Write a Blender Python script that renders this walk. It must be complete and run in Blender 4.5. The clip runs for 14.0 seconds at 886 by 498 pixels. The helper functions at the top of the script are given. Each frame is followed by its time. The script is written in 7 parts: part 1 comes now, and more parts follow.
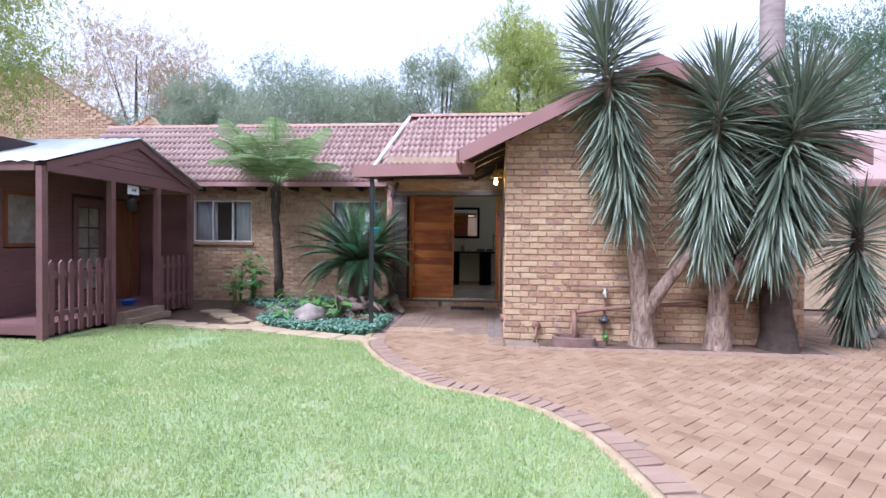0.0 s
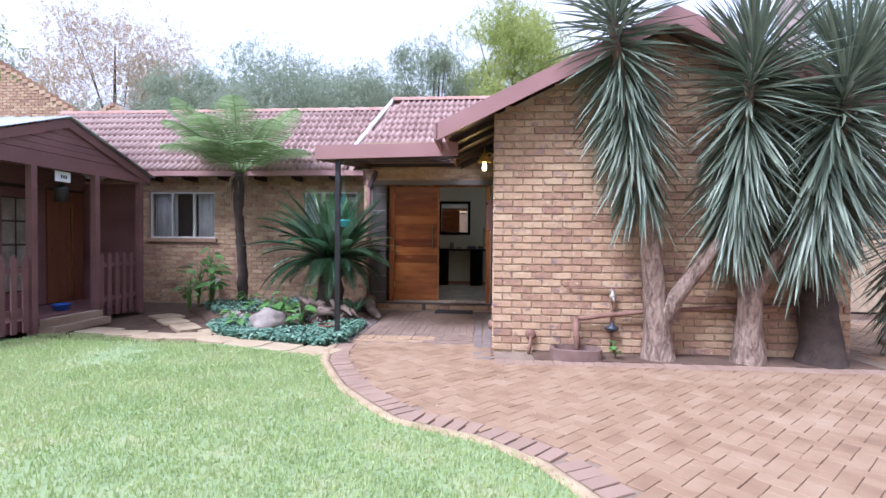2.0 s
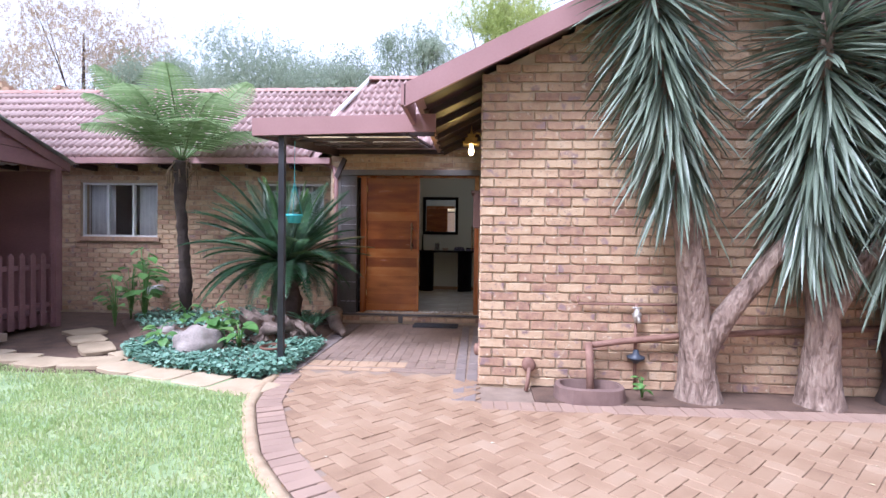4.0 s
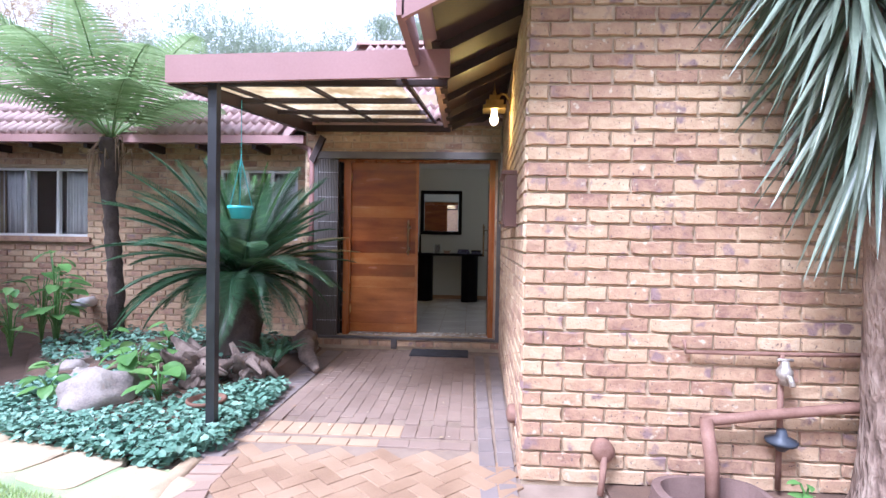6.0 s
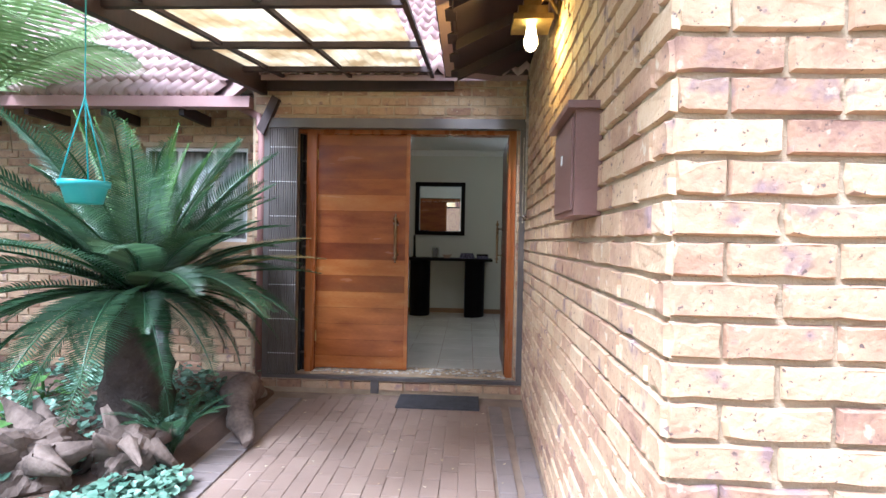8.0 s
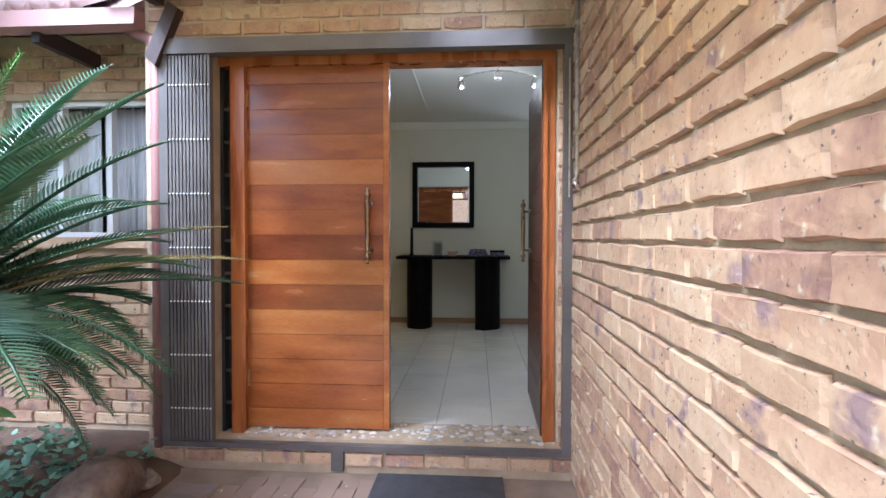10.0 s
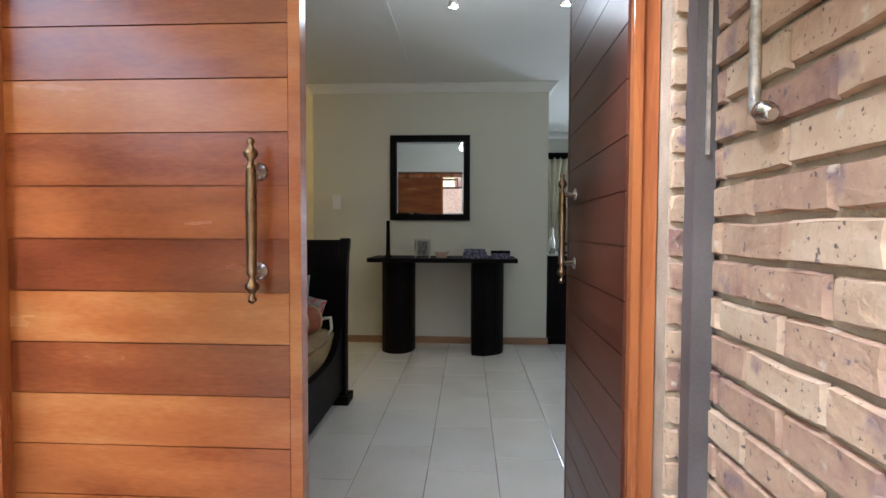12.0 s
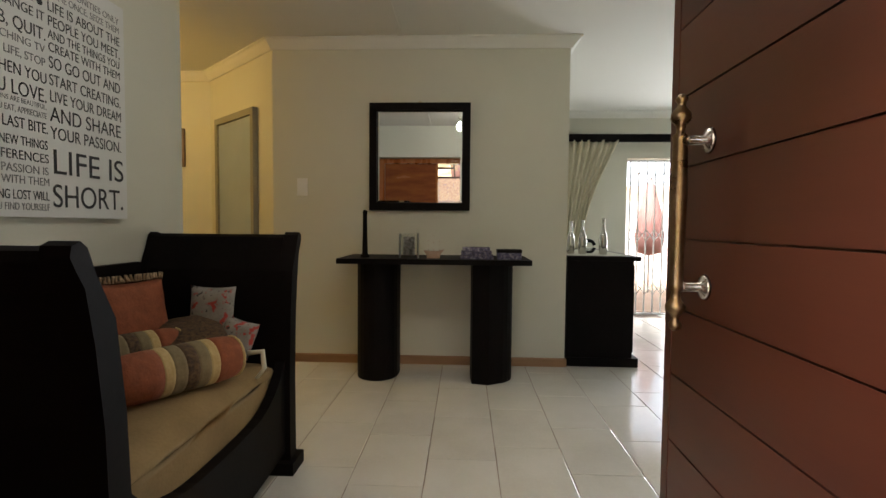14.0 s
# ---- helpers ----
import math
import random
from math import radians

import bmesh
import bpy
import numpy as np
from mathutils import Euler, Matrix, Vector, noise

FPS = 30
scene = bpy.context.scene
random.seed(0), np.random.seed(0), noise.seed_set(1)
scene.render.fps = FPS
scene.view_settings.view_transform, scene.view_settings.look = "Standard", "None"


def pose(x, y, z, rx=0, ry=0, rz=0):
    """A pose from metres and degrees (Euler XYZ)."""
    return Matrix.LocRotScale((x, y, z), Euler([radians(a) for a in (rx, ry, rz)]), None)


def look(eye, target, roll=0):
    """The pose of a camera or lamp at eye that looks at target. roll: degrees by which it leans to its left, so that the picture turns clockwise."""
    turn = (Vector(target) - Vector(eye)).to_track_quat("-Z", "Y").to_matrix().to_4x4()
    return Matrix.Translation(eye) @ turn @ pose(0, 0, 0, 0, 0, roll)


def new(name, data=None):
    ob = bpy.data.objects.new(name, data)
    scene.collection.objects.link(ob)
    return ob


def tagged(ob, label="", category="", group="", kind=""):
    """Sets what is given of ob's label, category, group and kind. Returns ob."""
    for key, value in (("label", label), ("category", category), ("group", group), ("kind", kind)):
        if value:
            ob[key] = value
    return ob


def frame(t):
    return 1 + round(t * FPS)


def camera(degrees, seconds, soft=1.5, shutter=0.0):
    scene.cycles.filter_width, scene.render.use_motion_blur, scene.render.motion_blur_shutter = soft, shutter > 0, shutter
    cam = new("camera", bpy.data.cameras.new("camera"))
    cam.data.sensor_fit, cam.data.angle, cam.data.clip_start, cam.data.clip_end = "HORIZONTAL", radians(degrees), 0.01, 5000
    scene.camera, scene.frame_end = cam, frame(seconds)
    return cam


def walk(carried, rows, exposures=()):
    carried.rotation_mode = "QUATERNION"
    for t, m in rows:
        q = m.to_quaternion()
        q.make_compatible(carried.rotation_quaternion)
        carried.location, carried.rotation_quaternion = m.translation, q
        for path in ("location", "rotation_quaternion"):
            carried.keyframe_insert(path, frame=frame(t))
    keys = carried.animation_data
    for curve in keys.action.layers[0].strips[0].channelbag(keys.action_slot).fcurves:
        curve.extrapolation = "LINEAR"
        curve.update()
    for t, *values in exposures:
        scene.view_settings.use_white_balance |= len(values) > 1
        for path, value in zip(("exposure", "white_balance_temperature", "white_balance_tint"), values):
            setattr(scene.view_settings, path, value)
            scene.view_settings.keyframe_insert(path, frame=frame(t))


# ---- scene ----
cam = camera(83.8, 14.0)
PATH = [
    (0, (0.221, -1.220, 1.421), (0.043, 0.771, 1.385), 0.6),
    (0.5, (0.259, -1.004, 1.402), (0.077, 0.987, 1.365), 0.5),
    (1, (0.304, -0.690, 1.382), (0.123, 1.302, 1.340), 0.4),
    (1.5, (0.348, -0.390, 1.360), (0.174, 1.602, 1.318), 0.4),
    (2, (0.364, -0.064, 1.340), (0.199, 1.928, 1.303), 0.5),
    (2.5, (0.437, 0.262, 1.341), (0.283, 2.256, 1.304), 0.5),
    (2.7, (0.450, 0.386, 1.346), (0.304, 2.380, 1.305), 0.5),
    (5, (0.401, 2.236, 1.338), (0.274, 4.231, 1.307), 0.9),
    (5.5, (0.250, 2.662, 1.368), (0.136, 4.658, 1.331), 1.0),
    (6, (0.169, 3.113, 1.382), (0.060, 5.110, 1.343), 1.0),
    (6.5, (0.122, 3.561, 1.398), (0.015, 5.558, 1.358), 1.0),
    (7, (0.078, 4.011, 1.388), (-0.023, 6.008, 1.349), 1.0),
    (7.5, (0.072, 4.432, 1.381), (-0.027, 6.429, 1.344), 1.2),
    (8, (0.049, 4.856, 1.383), (-0.051, 6.854, 1.350), 1.1),
    (8.2, (0.041, 5.018, 1.385), (-0.057, 7.015, 1.355), 1.2),
    (10.3, (0.013, 6.745, 1.317), (-0.124, 8.740, 1.270), -0.0),
    (10.5, (-0.011, 6.905, 1.337), (-0.130, 8.901, 1.279), 0.1),
    (11, (-0.018, 7.299, 1.348), (-0.127, 9.295, 1.282), 0.3),
    (11.5, (-0.006, 7.684, 1.356), (-0.112, 9.680, 1.288), -0.0),
    (12, (-0.028, 8.052, 1.372), (-0.129, 10.048, 1.297), 0.2),
    (12.5, (-0.014, 8.403, 1.374), (-0.107, 10.399, 1.292), 0.5),
    (13, (-0.003, 8.735, 1.376), (-0.099, 10.730, 1.289), 0.5),
    (13.5, (-0.014, 8.992, 1.381), (-0.111, 10.987, 1.292), 0.4),
    (14, (-0.050, 9.140, 1.355), (-0.137, 11.136, 1.259), 0.5),
]
EXPOSURES = [(t, e, k, g) for t, e, k, g in ((0, 0.6, 5250, 16), (2.5, 0.68, 5250, 18), (5.5, 1.1, 5100, 19), (7.5, 1.49, 4980, 12), (8.2, 1.62, 5080, 9), (10.4, 2.3, 4850, 10), (11.5, 2.6, 4700, 10), (12.5, 2.15, 5600, 10), (13.2, 2.1, 6050, 10), (14, 2.45, 6100, 10))]
walk(cam, [(t, look(eye, target, roll)) for t, eye, target, roll in PATH], EXPOSURES)
# ---- world, sun ----
world = bpy.data.worlds.new("sky")
scene.world = world
world.use_nodes = True
wn, wl = world.node_tree.nodes, world.node_tree.links
sky = wn.new("ShaderNodeTexSky")
sky.sky_type, sky.sun_disc = "NISHITA", False
sky.sun_elevation, sky.sun_rotation = radians(53), radians(221)
sky.dust_density, sky.air_density, sky.ozone_density = 6.0, 1.0, 0.6
haze = wn.new("ShaderNodeMix")
haze.data_type = "RGBA"
haze.inputs[0].default_value = 0.75
wl.new(sky.outputs[0], haze.inputs[6])
haze.inputs[7].default_value = (7.6, 7.6, 8.0, 1)      # closed white cloud
wl.new(haze.outputs[2], wn["Background"].inputs[0])
wn["Background"].inputs[1].default_value = 0.13
sun = new("sun", bpy.data.lights.new("sun", "SUN"))
sun.data.energy, sun.data.angle, sun.data.color = 3.6, radians(20), (1.0, 0.97, 0.94)
sun.matrix_basis = look((-3.65, -4.1, 7.3), (0, 0, 0))

# ---- materials ----
def material(name, cols, scale=8.0, rough=0.7, bump=0.3, metal=0.0, rand=0.0, fine=120.0, specks=(), stretch=(1, 1, 1), island=False, patch=0.35, dist=0.01):
    """Colour that runs through cols by two noises, per-piece variation, fine relief."""
    m = bpy.data.materials.new(name)
    m.use_nodes = True
    n, l = m.node_tree.nodes, m.node_tree.links
    b = n["Principled BSDF"]
    b.inputs["Metallic"].default_value = metal
    geo, mp = n.new("ShaderNodeNewGeometry"), n.new("ShaderNodeMapping")
    mp.inputs["Scale"].default_value = stretch
    l.new(geo.outputs["Position"], mp.inputs[0])
    big, small = n.new("ShaderNodeTexNoise"), n.new("ShaderNodeTexNoise")
    big.inputs["Scale"].default_value, small.inputs["Scale"].default_value = scale, fine
    big.inputs["Detail"].default_value, small.inputs["Detail"].default_value = 5, 3
    l.new(mp.outputs[0], big.inputs[0]), l.new(mp.outputs[0], small.inputs[0])
    mix = n.new("ShaderNodeMath")
    mix.operation = "MULTIPLY_ADD"
    l.new(small.outputs[0], mix.inputs[0])
    mix.inputs[1].default_value = patch
    l.new(big.outputs[0], mix.inputs[2])
    fac = mix.outputs[0]
    off = 0.5 * patch
    if rand or island:
        r = n.new("ShaderNodeObjectInfo").outputs["Random"] if not island else geo.outputs["Random Per Island"]
        add = n.new("ShaderNodeMath")
        add.operation = "MULTIPLY_ADD"
        l.new(r, add.inputs[0])
        add.inputs[1].default_value = rand
        l.new(fac, add.inputs[2])
        fac = add.outputs[0]
        off += 0.5 * rand
    ramp = n.new("ShaderNodeValToRGB")
    e = ramp.color_ramp.elements
    while len(e) < len(cols):
        e.new(0.5)
    lo, hi = 0.28 + off - 0.5 * rand, 0.72 + off + 0.5 * rand
    for i, c in enumerate(cols):
        e[i].position = (lo + (hi - lo) * i / max(1, len(cols) - 1)) / 2
        e[i].color = (*c, 1)
    half = n.new("ShaderNodeMath")
    half.operation = "MULTIPLY"
    half.inputs[1].default_value = 0.5
    l.new(fac, half.inputs[0])
    l.new(half.outputs[0], ramp.inputs[0])
    col = ramp.outputs[0]
    for sc, thr, soft, colour in specks:
        v = n.new("ShaderNodeTexNoise")
        v.inputs["Scale"].default_value, v.inputs["Detail"].default_value = sc, 3
        l.new(geo.outputs["Position"], v.inputs[0])
        sr = n.new("ShaderNodeValToRGB")
        sr.color_ramp.elements[0].position, sr.color_ramp.elements[1].position = thr, thr + soft
        l.new(v.outputs[0], sr.inputs[0])
        mc = n.new("ShaderNodeMix")
        mc.data_type = "RGBA"
        l.new(sr.outputs[0], mc.inputs[0])
        l.new(col, mc.inputs[6])
        mc.inputs[7].default_value = (*colour, 1)
        col = mc.outputs[2]
    l.new(col, b.inputs["Base Color"])
    rr = n.new("ShaderNodeMath")
    rr.operation = "MULTIPLY_ADD"
    l.new(big.outputs[0], rr.inputs[0])
    rr.inputs[1].default_value, rr.inputs[2].default_value = 0.2 if rough > 0.15 else 0.05, max(0.02, rough - 0.1)
    l.new(rr.outputs[0], b.inputs["Roughness"])
    if bump:
        bp = n.new("ShaderNodeBump")
        bp.inputs["Strength"].default_value, bp.inputs["Distance"].default_value = bump, dist
        l.new(mix.outputs[0], bp.inputs["Height"])
        l.new(bp.outputs[0], b.inputs["Normal"])
    return m


def leafy(name, cols, rough=0.5, scale=3.0, rand=0.0, island=True, trans=0.25):
    m = material(name, cols, scale, rough, 0.0, rand=0.5 if island else rand, fine=40, island=island)
    b = m.node_tree.nodes["Principled BSDF"]
    b.inputs["Subsurface Weight"].default_value = 0.0
    out = m.node_tree.nodes["Material Output"]
    t, mx = m.node_tree.nodes.new("ShaderNodeBsdfTranslucent"), m.node_tree.nodes.new("ShaderNodeMixShader")
    mx.inputs[0].default_value = trans
    l = m.node_tree.links
    src = b.inputs["Base Color"].links[0].from_socket
    l.new(src, t.inputs[0])
    l.new(b.outputs[0], mx.inputs[1]), l.new(t.outputs[0], mx.inputs[2]), l.new(mx.outputs[0], out.inputs[0])
    return m


def glow(name, colour, strength):
    m = bpy.data.materials.new(name)
    m.use_nodes = True
    b = m.node_tree.nodes["Principled BSDF"]
    b.inputs["Base Color"].default_value = (*colour, 1)
    b.inputs["Emission Color"].default_value = (*colour, 1)
    b.inputs["Emission Strength"].default_value = strength
    return m


def glassy(name, colour=(1, 1, 1), rough=0.0, mirror=False):
    m = bpy.data.materials.new(name)
    m.use_nodes = True
    b = m.node_tree.nodes["Principled BSDF"]
    b.inputs["Base Color"].default_value = (*colour, 1)
    b.inputs["Roughness"].default_value = rough
    if mirror:
        b.inputs["Metallic"].default_value = 1.0
    else:
        b.inputs["Transmission Weight"].default_value = 1.0
        b.inputs["IOR"].default_value = 1.05
    return m


BRICK_COLS = [(0.23, 0.125, 0.10), (0.38, 0.23, 0.152), (0.47, 0.312, 0.197), (0.52, 0.367, 0.235), (0.57, 0.43, 0.295)]
BRICK_SPECKS = [(9.0, 0.61, 0.09, (0.27, 0.18, 0.17)), (70, 0.655, 0.06, (0.15, 0.10, 0.085)), (36, 0.69, 0.05, (0.17, 0.115, 0.105)), (22, 0.64, 0.08, (0.55, 0.45, 0.33))]
M_BRICK = material("face_brick", BRICK_COLS, 13, 0.88, 1.0, rand=0.75, fine=60, specks=BRICK_SPECKS, dist=0.009)
M_BRICK_J = material("face_brick_joined", BRICK_COLS, 13, 0.88, 1.0, rand=0.75, fine=60, specks=BRICK_SPECKS, dist=0.009, island=True)
M_MORTAR = material("mortar", [(0.37, 0.28, 0.19), (0.50, 0.39, 0.27)], 9, 0.95, 0.8, fine=160)
M_PAVER = material("clay_paver", [(0.19, 0.112, 0.07), (0.275, 0.172, 0.106), (0.33, 0.218, 0.14), (0.36, 0.257, 0.178)], 2.5, 0.75, 0.4, rand=0.25, fine=150)
M_PAVER_J = material("clay_paver_joined", [(0.19, 0.112, 0.07), (0.275, 0.172, 0.106), (0.33, 0.218, 0.14), (0.36, 0.257, 0.178)], 2.5, 0.75, 0.4, rand=0.25, fine=150, island=True)
M_SAND = material("joint_sand", [(0.19, 0.135, 0.10), (0.29, 0.215, 0.165)], 6, 0.95, 0.5, fine=260)
M_SOIL = material("soil", [(0.075, 0.045, 0.032), (0.15, 0.09, 0.062)], 5, 0.95, 0.8, fine=90)
M_TURF = material("turf", [(0.17, 0.23, 0.10), (0.24, 0.31, 0.15), (0.33, 0.33, 0.19)], 2.2, 0.9, 0.8, fine=90)
M_TILE = material("roof_tile", [(0.27, 0.165, 0.15), (0.345, 0.225, 0.205), (0.42, 0.295, 0.27)], 1.6, 0.6, 0.3, rand=0.2, fine=90)
M_FASCIA = material("fascia_paint", [(0.28, 0.145, 0.135), (0.35, 0.19, 0.18)], 1.5, 0.5, 0.08, fine=60)
# stained rafters and frames; also the painted shade under the porch eave
M_DARKWOOD_SHADE = material("dark_wood_and_shade", [(0.022, 0.012, 0.012), (0.05, 0.026, 0.024)], 3, 0.6, 0.25, fine=60, stretch=(1, 1, 0.2))
M_CABIN = material("cabin_stain", [(0.115, 0.052, 0.054), (0.20, 0.098, 0.098)], 2, 0.65, 0.3, fine=50, stretch=(0.4, 0.4, 1))
M_PAINT = material("cream_wall_paint", [(0.56, 0.55, 0.46), (0.60, 0.59, 0.50)], 0.8, 0.7, 0.06, fine=130)
M_CEIL = material("ceiling_paint", [(0.66, 0.65, 0.60), (0.70, 0.69, 0.64)], 0.7, 0.8, 0.05, fine=150)
M_WHITE = material("white_paint", [(0.70, 0.70, 0.70), (0.78, 0.78, 0.78)], 3, 0.4, 0.05)
M_BLACKSTEEL = material("black_painted_steel", [(0.012, 0.012, 0.014), (0.03, 0.03, 0.034)], 6, 0.4, 0.06)
M_GLASS = glassy("window_glass")

# ---- helpers for things ----
def box(bm, x0, x1, y0, y1, z0, z1, m=None):
    v = [bm.verts.new((x, y, z)) for z in (z0, z1) for y in (y0, y1) for x in (x0, x1)]
    if m:
        for q in v:
            q.co = m @ q.co
    for f in ((0, 2, 3, 1), (4, 5, 7, 6), (0, 1, 5, 4), (2, 6, 7, 3), (1, 3, 7, 5), (0, 4, 6, 2)):
        bm.faces.new([v[i] for i in f])
    return v


def tube(bm, pts, radii, seg=10, cap=True, flat=1.0):
    rings = []
    pts = [Vector(p) for p in pts]
    if not hasattr(radii, "__len__"):
        radii = [radii] * len(pts)
    ref = None
    for i, p in enumerate(pts):
        d = (pts[min(i + 1, len(pts) - 1)] - pts[max(i - 1, 0)]).normalized()
        if ref is None:
            ref = Vector((1, 0, 0)) if abs(d.x) < 0.8 else Vector((0, 1, 0))
        a = (ref - d * ref.dot(d)).normalized()
        ref = a
        b = d.cross(a)
        rings.append([bm.verts.new(p + (a * math.cos(2 * math.pi * k / seg) + b * flat * math.sin(2 * math.pi * k / seg)) * radii[i]) for k in range(seg)])
    for r0, r1 in zip(rings, rings[1:]):
        for k in range(seg):
            f = bm.faces.new((r0[k], r0[(k + 1) % seg], r1[(k + 1) % seg], r1[k]))
            f.smooth = True
    if cap:
        bm.faces.new(rings[0][::-1])
        bm.faces.new(rings[-1])
    return rings


def lathe(bm, prof, centre=(0, 0, 0), seg=24, m=None):
    """Turn a profile of (radius, height) round the vertical."""
    rings = []
    for r, z in prof:
        ring = []
        for k in range(seg):
            p = Vector((centre[0] + r * math.cos(2 * math.pi * k / seg), centre[1] + r * math.sin(2 * math.pi * k / seg), centre[2] + z))
            ring.append(bm.verts.new(m @ p if m else p))
        rings.append(ring)
    for r0, r1 in zip(rings, rings[1:]):
        for k in range(seg):
            f = bm.faces.new((r0[k], r0[(k + 1) % seg], r1[(k + 1) % seg], r1[k]))
            f.smooth = True
    bm.faces.new(rings[0][::-1])
    bm.faces.new(rings[-1])


def prism(bm, poly, axis, a, b):
    """Extrude a 2D polygon along an axis from a to b."""
    def place(p, w):
        return {"x": (w, p[0], p[1]), "y": (p[0], w, p[1]), "z": (p[0], p[1], w)}[axis]
    v0 = [bm.verts.new(place(p, a)) for p in poly]
    v1 = [bm.verts.new(place(p, b)) for p in poly]
    bm.faces.new(v0), bm.faces.new(v1[::-1])
    for i in range(len(poly)):
        j = (i + 1) % len(poly)
        bm.faces.new((v0[i], v1[i], v1[j], v0[j]))


def bevel(bm, width=0.005, seg=2):
    bmesh.ops.bevel(bm, geom=[e for e in bm.edges if len(e.link_faces) == 2 and e.calc_face_angle(0) > 0.6], offset=width, segments=seg, affect="EDGES", clamp_overlap=True)


def mesh_of(name, bm, mat):
    bmesh.ops.recalc_face_normals(bm, faces=bm.faces)
    me = bpy.data.meshes.new(name)
    bm.to_mesh(me)
    bm.free()
    me.materials.append(mat)
    return me


def part(name, bm, mat, parent=None, label="", m=None):
    ob = new(name, mesh_of(name, bm, mat) if isinstance(bm, bmesh.types.BMesh) else bm)
    if parent:
        ob.parent = parent
    if m:
        ob.matrix_basis = m
    return tagged(ob, label=label) if label else ob


def boxes(name, mat, specs, parent=None, label="", bev=0.004, m=None):
    bm = bmesh.new()
    for sp in specs:
        box(bm, *sp)
    if bev:
        bevel(bm, bev)
    return part(name, bm, mat, parent, label, m)


def thing(name, label, category, at=(0, 0, 0), rz=0.0, group=""):
    ob = new(name)
    ob.empty_display_size = 0.1
    ob.matrix_basis = pose(*at, 0, 0, rz)
    return tagged(ob, label, category, group)


def structure(ob, label="", category=""):
    return tagged(ob, label, category, kind="structure")


def pydata(name, verts, faces, mat, parent=None, smooth=False):
    me = bpy.data.meshes.new(name)
    me.from_pydata(verts, [], faces)
    me.materials.append(mat)
    if smooth:
        me.polygons.foreach_set("use_smooth", [True] * len(me.polygons))
    ob = new(name, me)
    if parent:
        ob.parent = parent
    return ob


def joined(name, template_v, template_f, mats, mat, parent=None):
    """Many copies of one small mesh in one object: template arrays and a list of 4x4 arrays."""
    tv = np.c_[np.array(template_v, float), np.ones(len(template_v))]
    vs, fs = [], []
    k = len(template_v)
    for i, m in enumerate(mats):
        vs.append((tv @ m.T)[:, :3])
    allv = np.concatenate(vs)
    for i in range(len(mats)):
        fs += [tuple(a + i * k for a in f) for f in template_f]
    return pydata(name, allv.tolist(), fs, mat, parent)


# ---- brickwork ----
COURSE, BRICK, JOINT = 0.0866, 0.2345, 0.0095
brick_meshes = {}


def brick_mesh(length, variant):
    key = (round(length, 2), variant)
    if key not in brick_meshes:
        v, f = brick_geometry(length, variant)
        me = bpy.data.meshes.new("brick")
        me.from_pydata(v, [], f)
        me.materials.append(M_BRICK)
        brick_meshes[key] = me
    return brick_meshes[key]


def brick_geometry(length, variant):
    """A brick face with ragged, slightly rounded arrises: 34 triangles."""
    rng = random.Random(variant * 31 + int(length * 1000))
    h, d = COURSE - JOINT, 0.0095
    us = [0.0, 0.22, 0.5, 0.78, 1.0]
    ring = [(u * length, 0.0, 0, 1) for u in us] + [(length, h * 0.5, -1, 0)] + [(u * length, h, 0, -1) for u in us[::-1]] + [(0.0, h * 0.5, 1, 0)]
    back, front = [], []
    for k, (u, w, du, dw) in enumerate(ring):
        du = 1 if u < 1e-6 else -1 if u > length - 1e-6 else du
        e = rng.uniform(0.0, 0.0045) if rng.random() > 0.12 else rng.uniform(0.005, 0.009)
        back.append((u + du * (e - 0.001), 0.006, w + dw * (e - 0.001)))
        c = e + rng.uniform(0.002, 0.006)
        front.append((u + du * c, -d + rng.uniform(-0.0012, 0.0022), w + dw * c))
    n = len(ring)
    return back + front, [tuple(range(n, 2 * n))] + [(i, (i + 1) % n, n + (i + 1) % n, n + i) for i in range(n)]


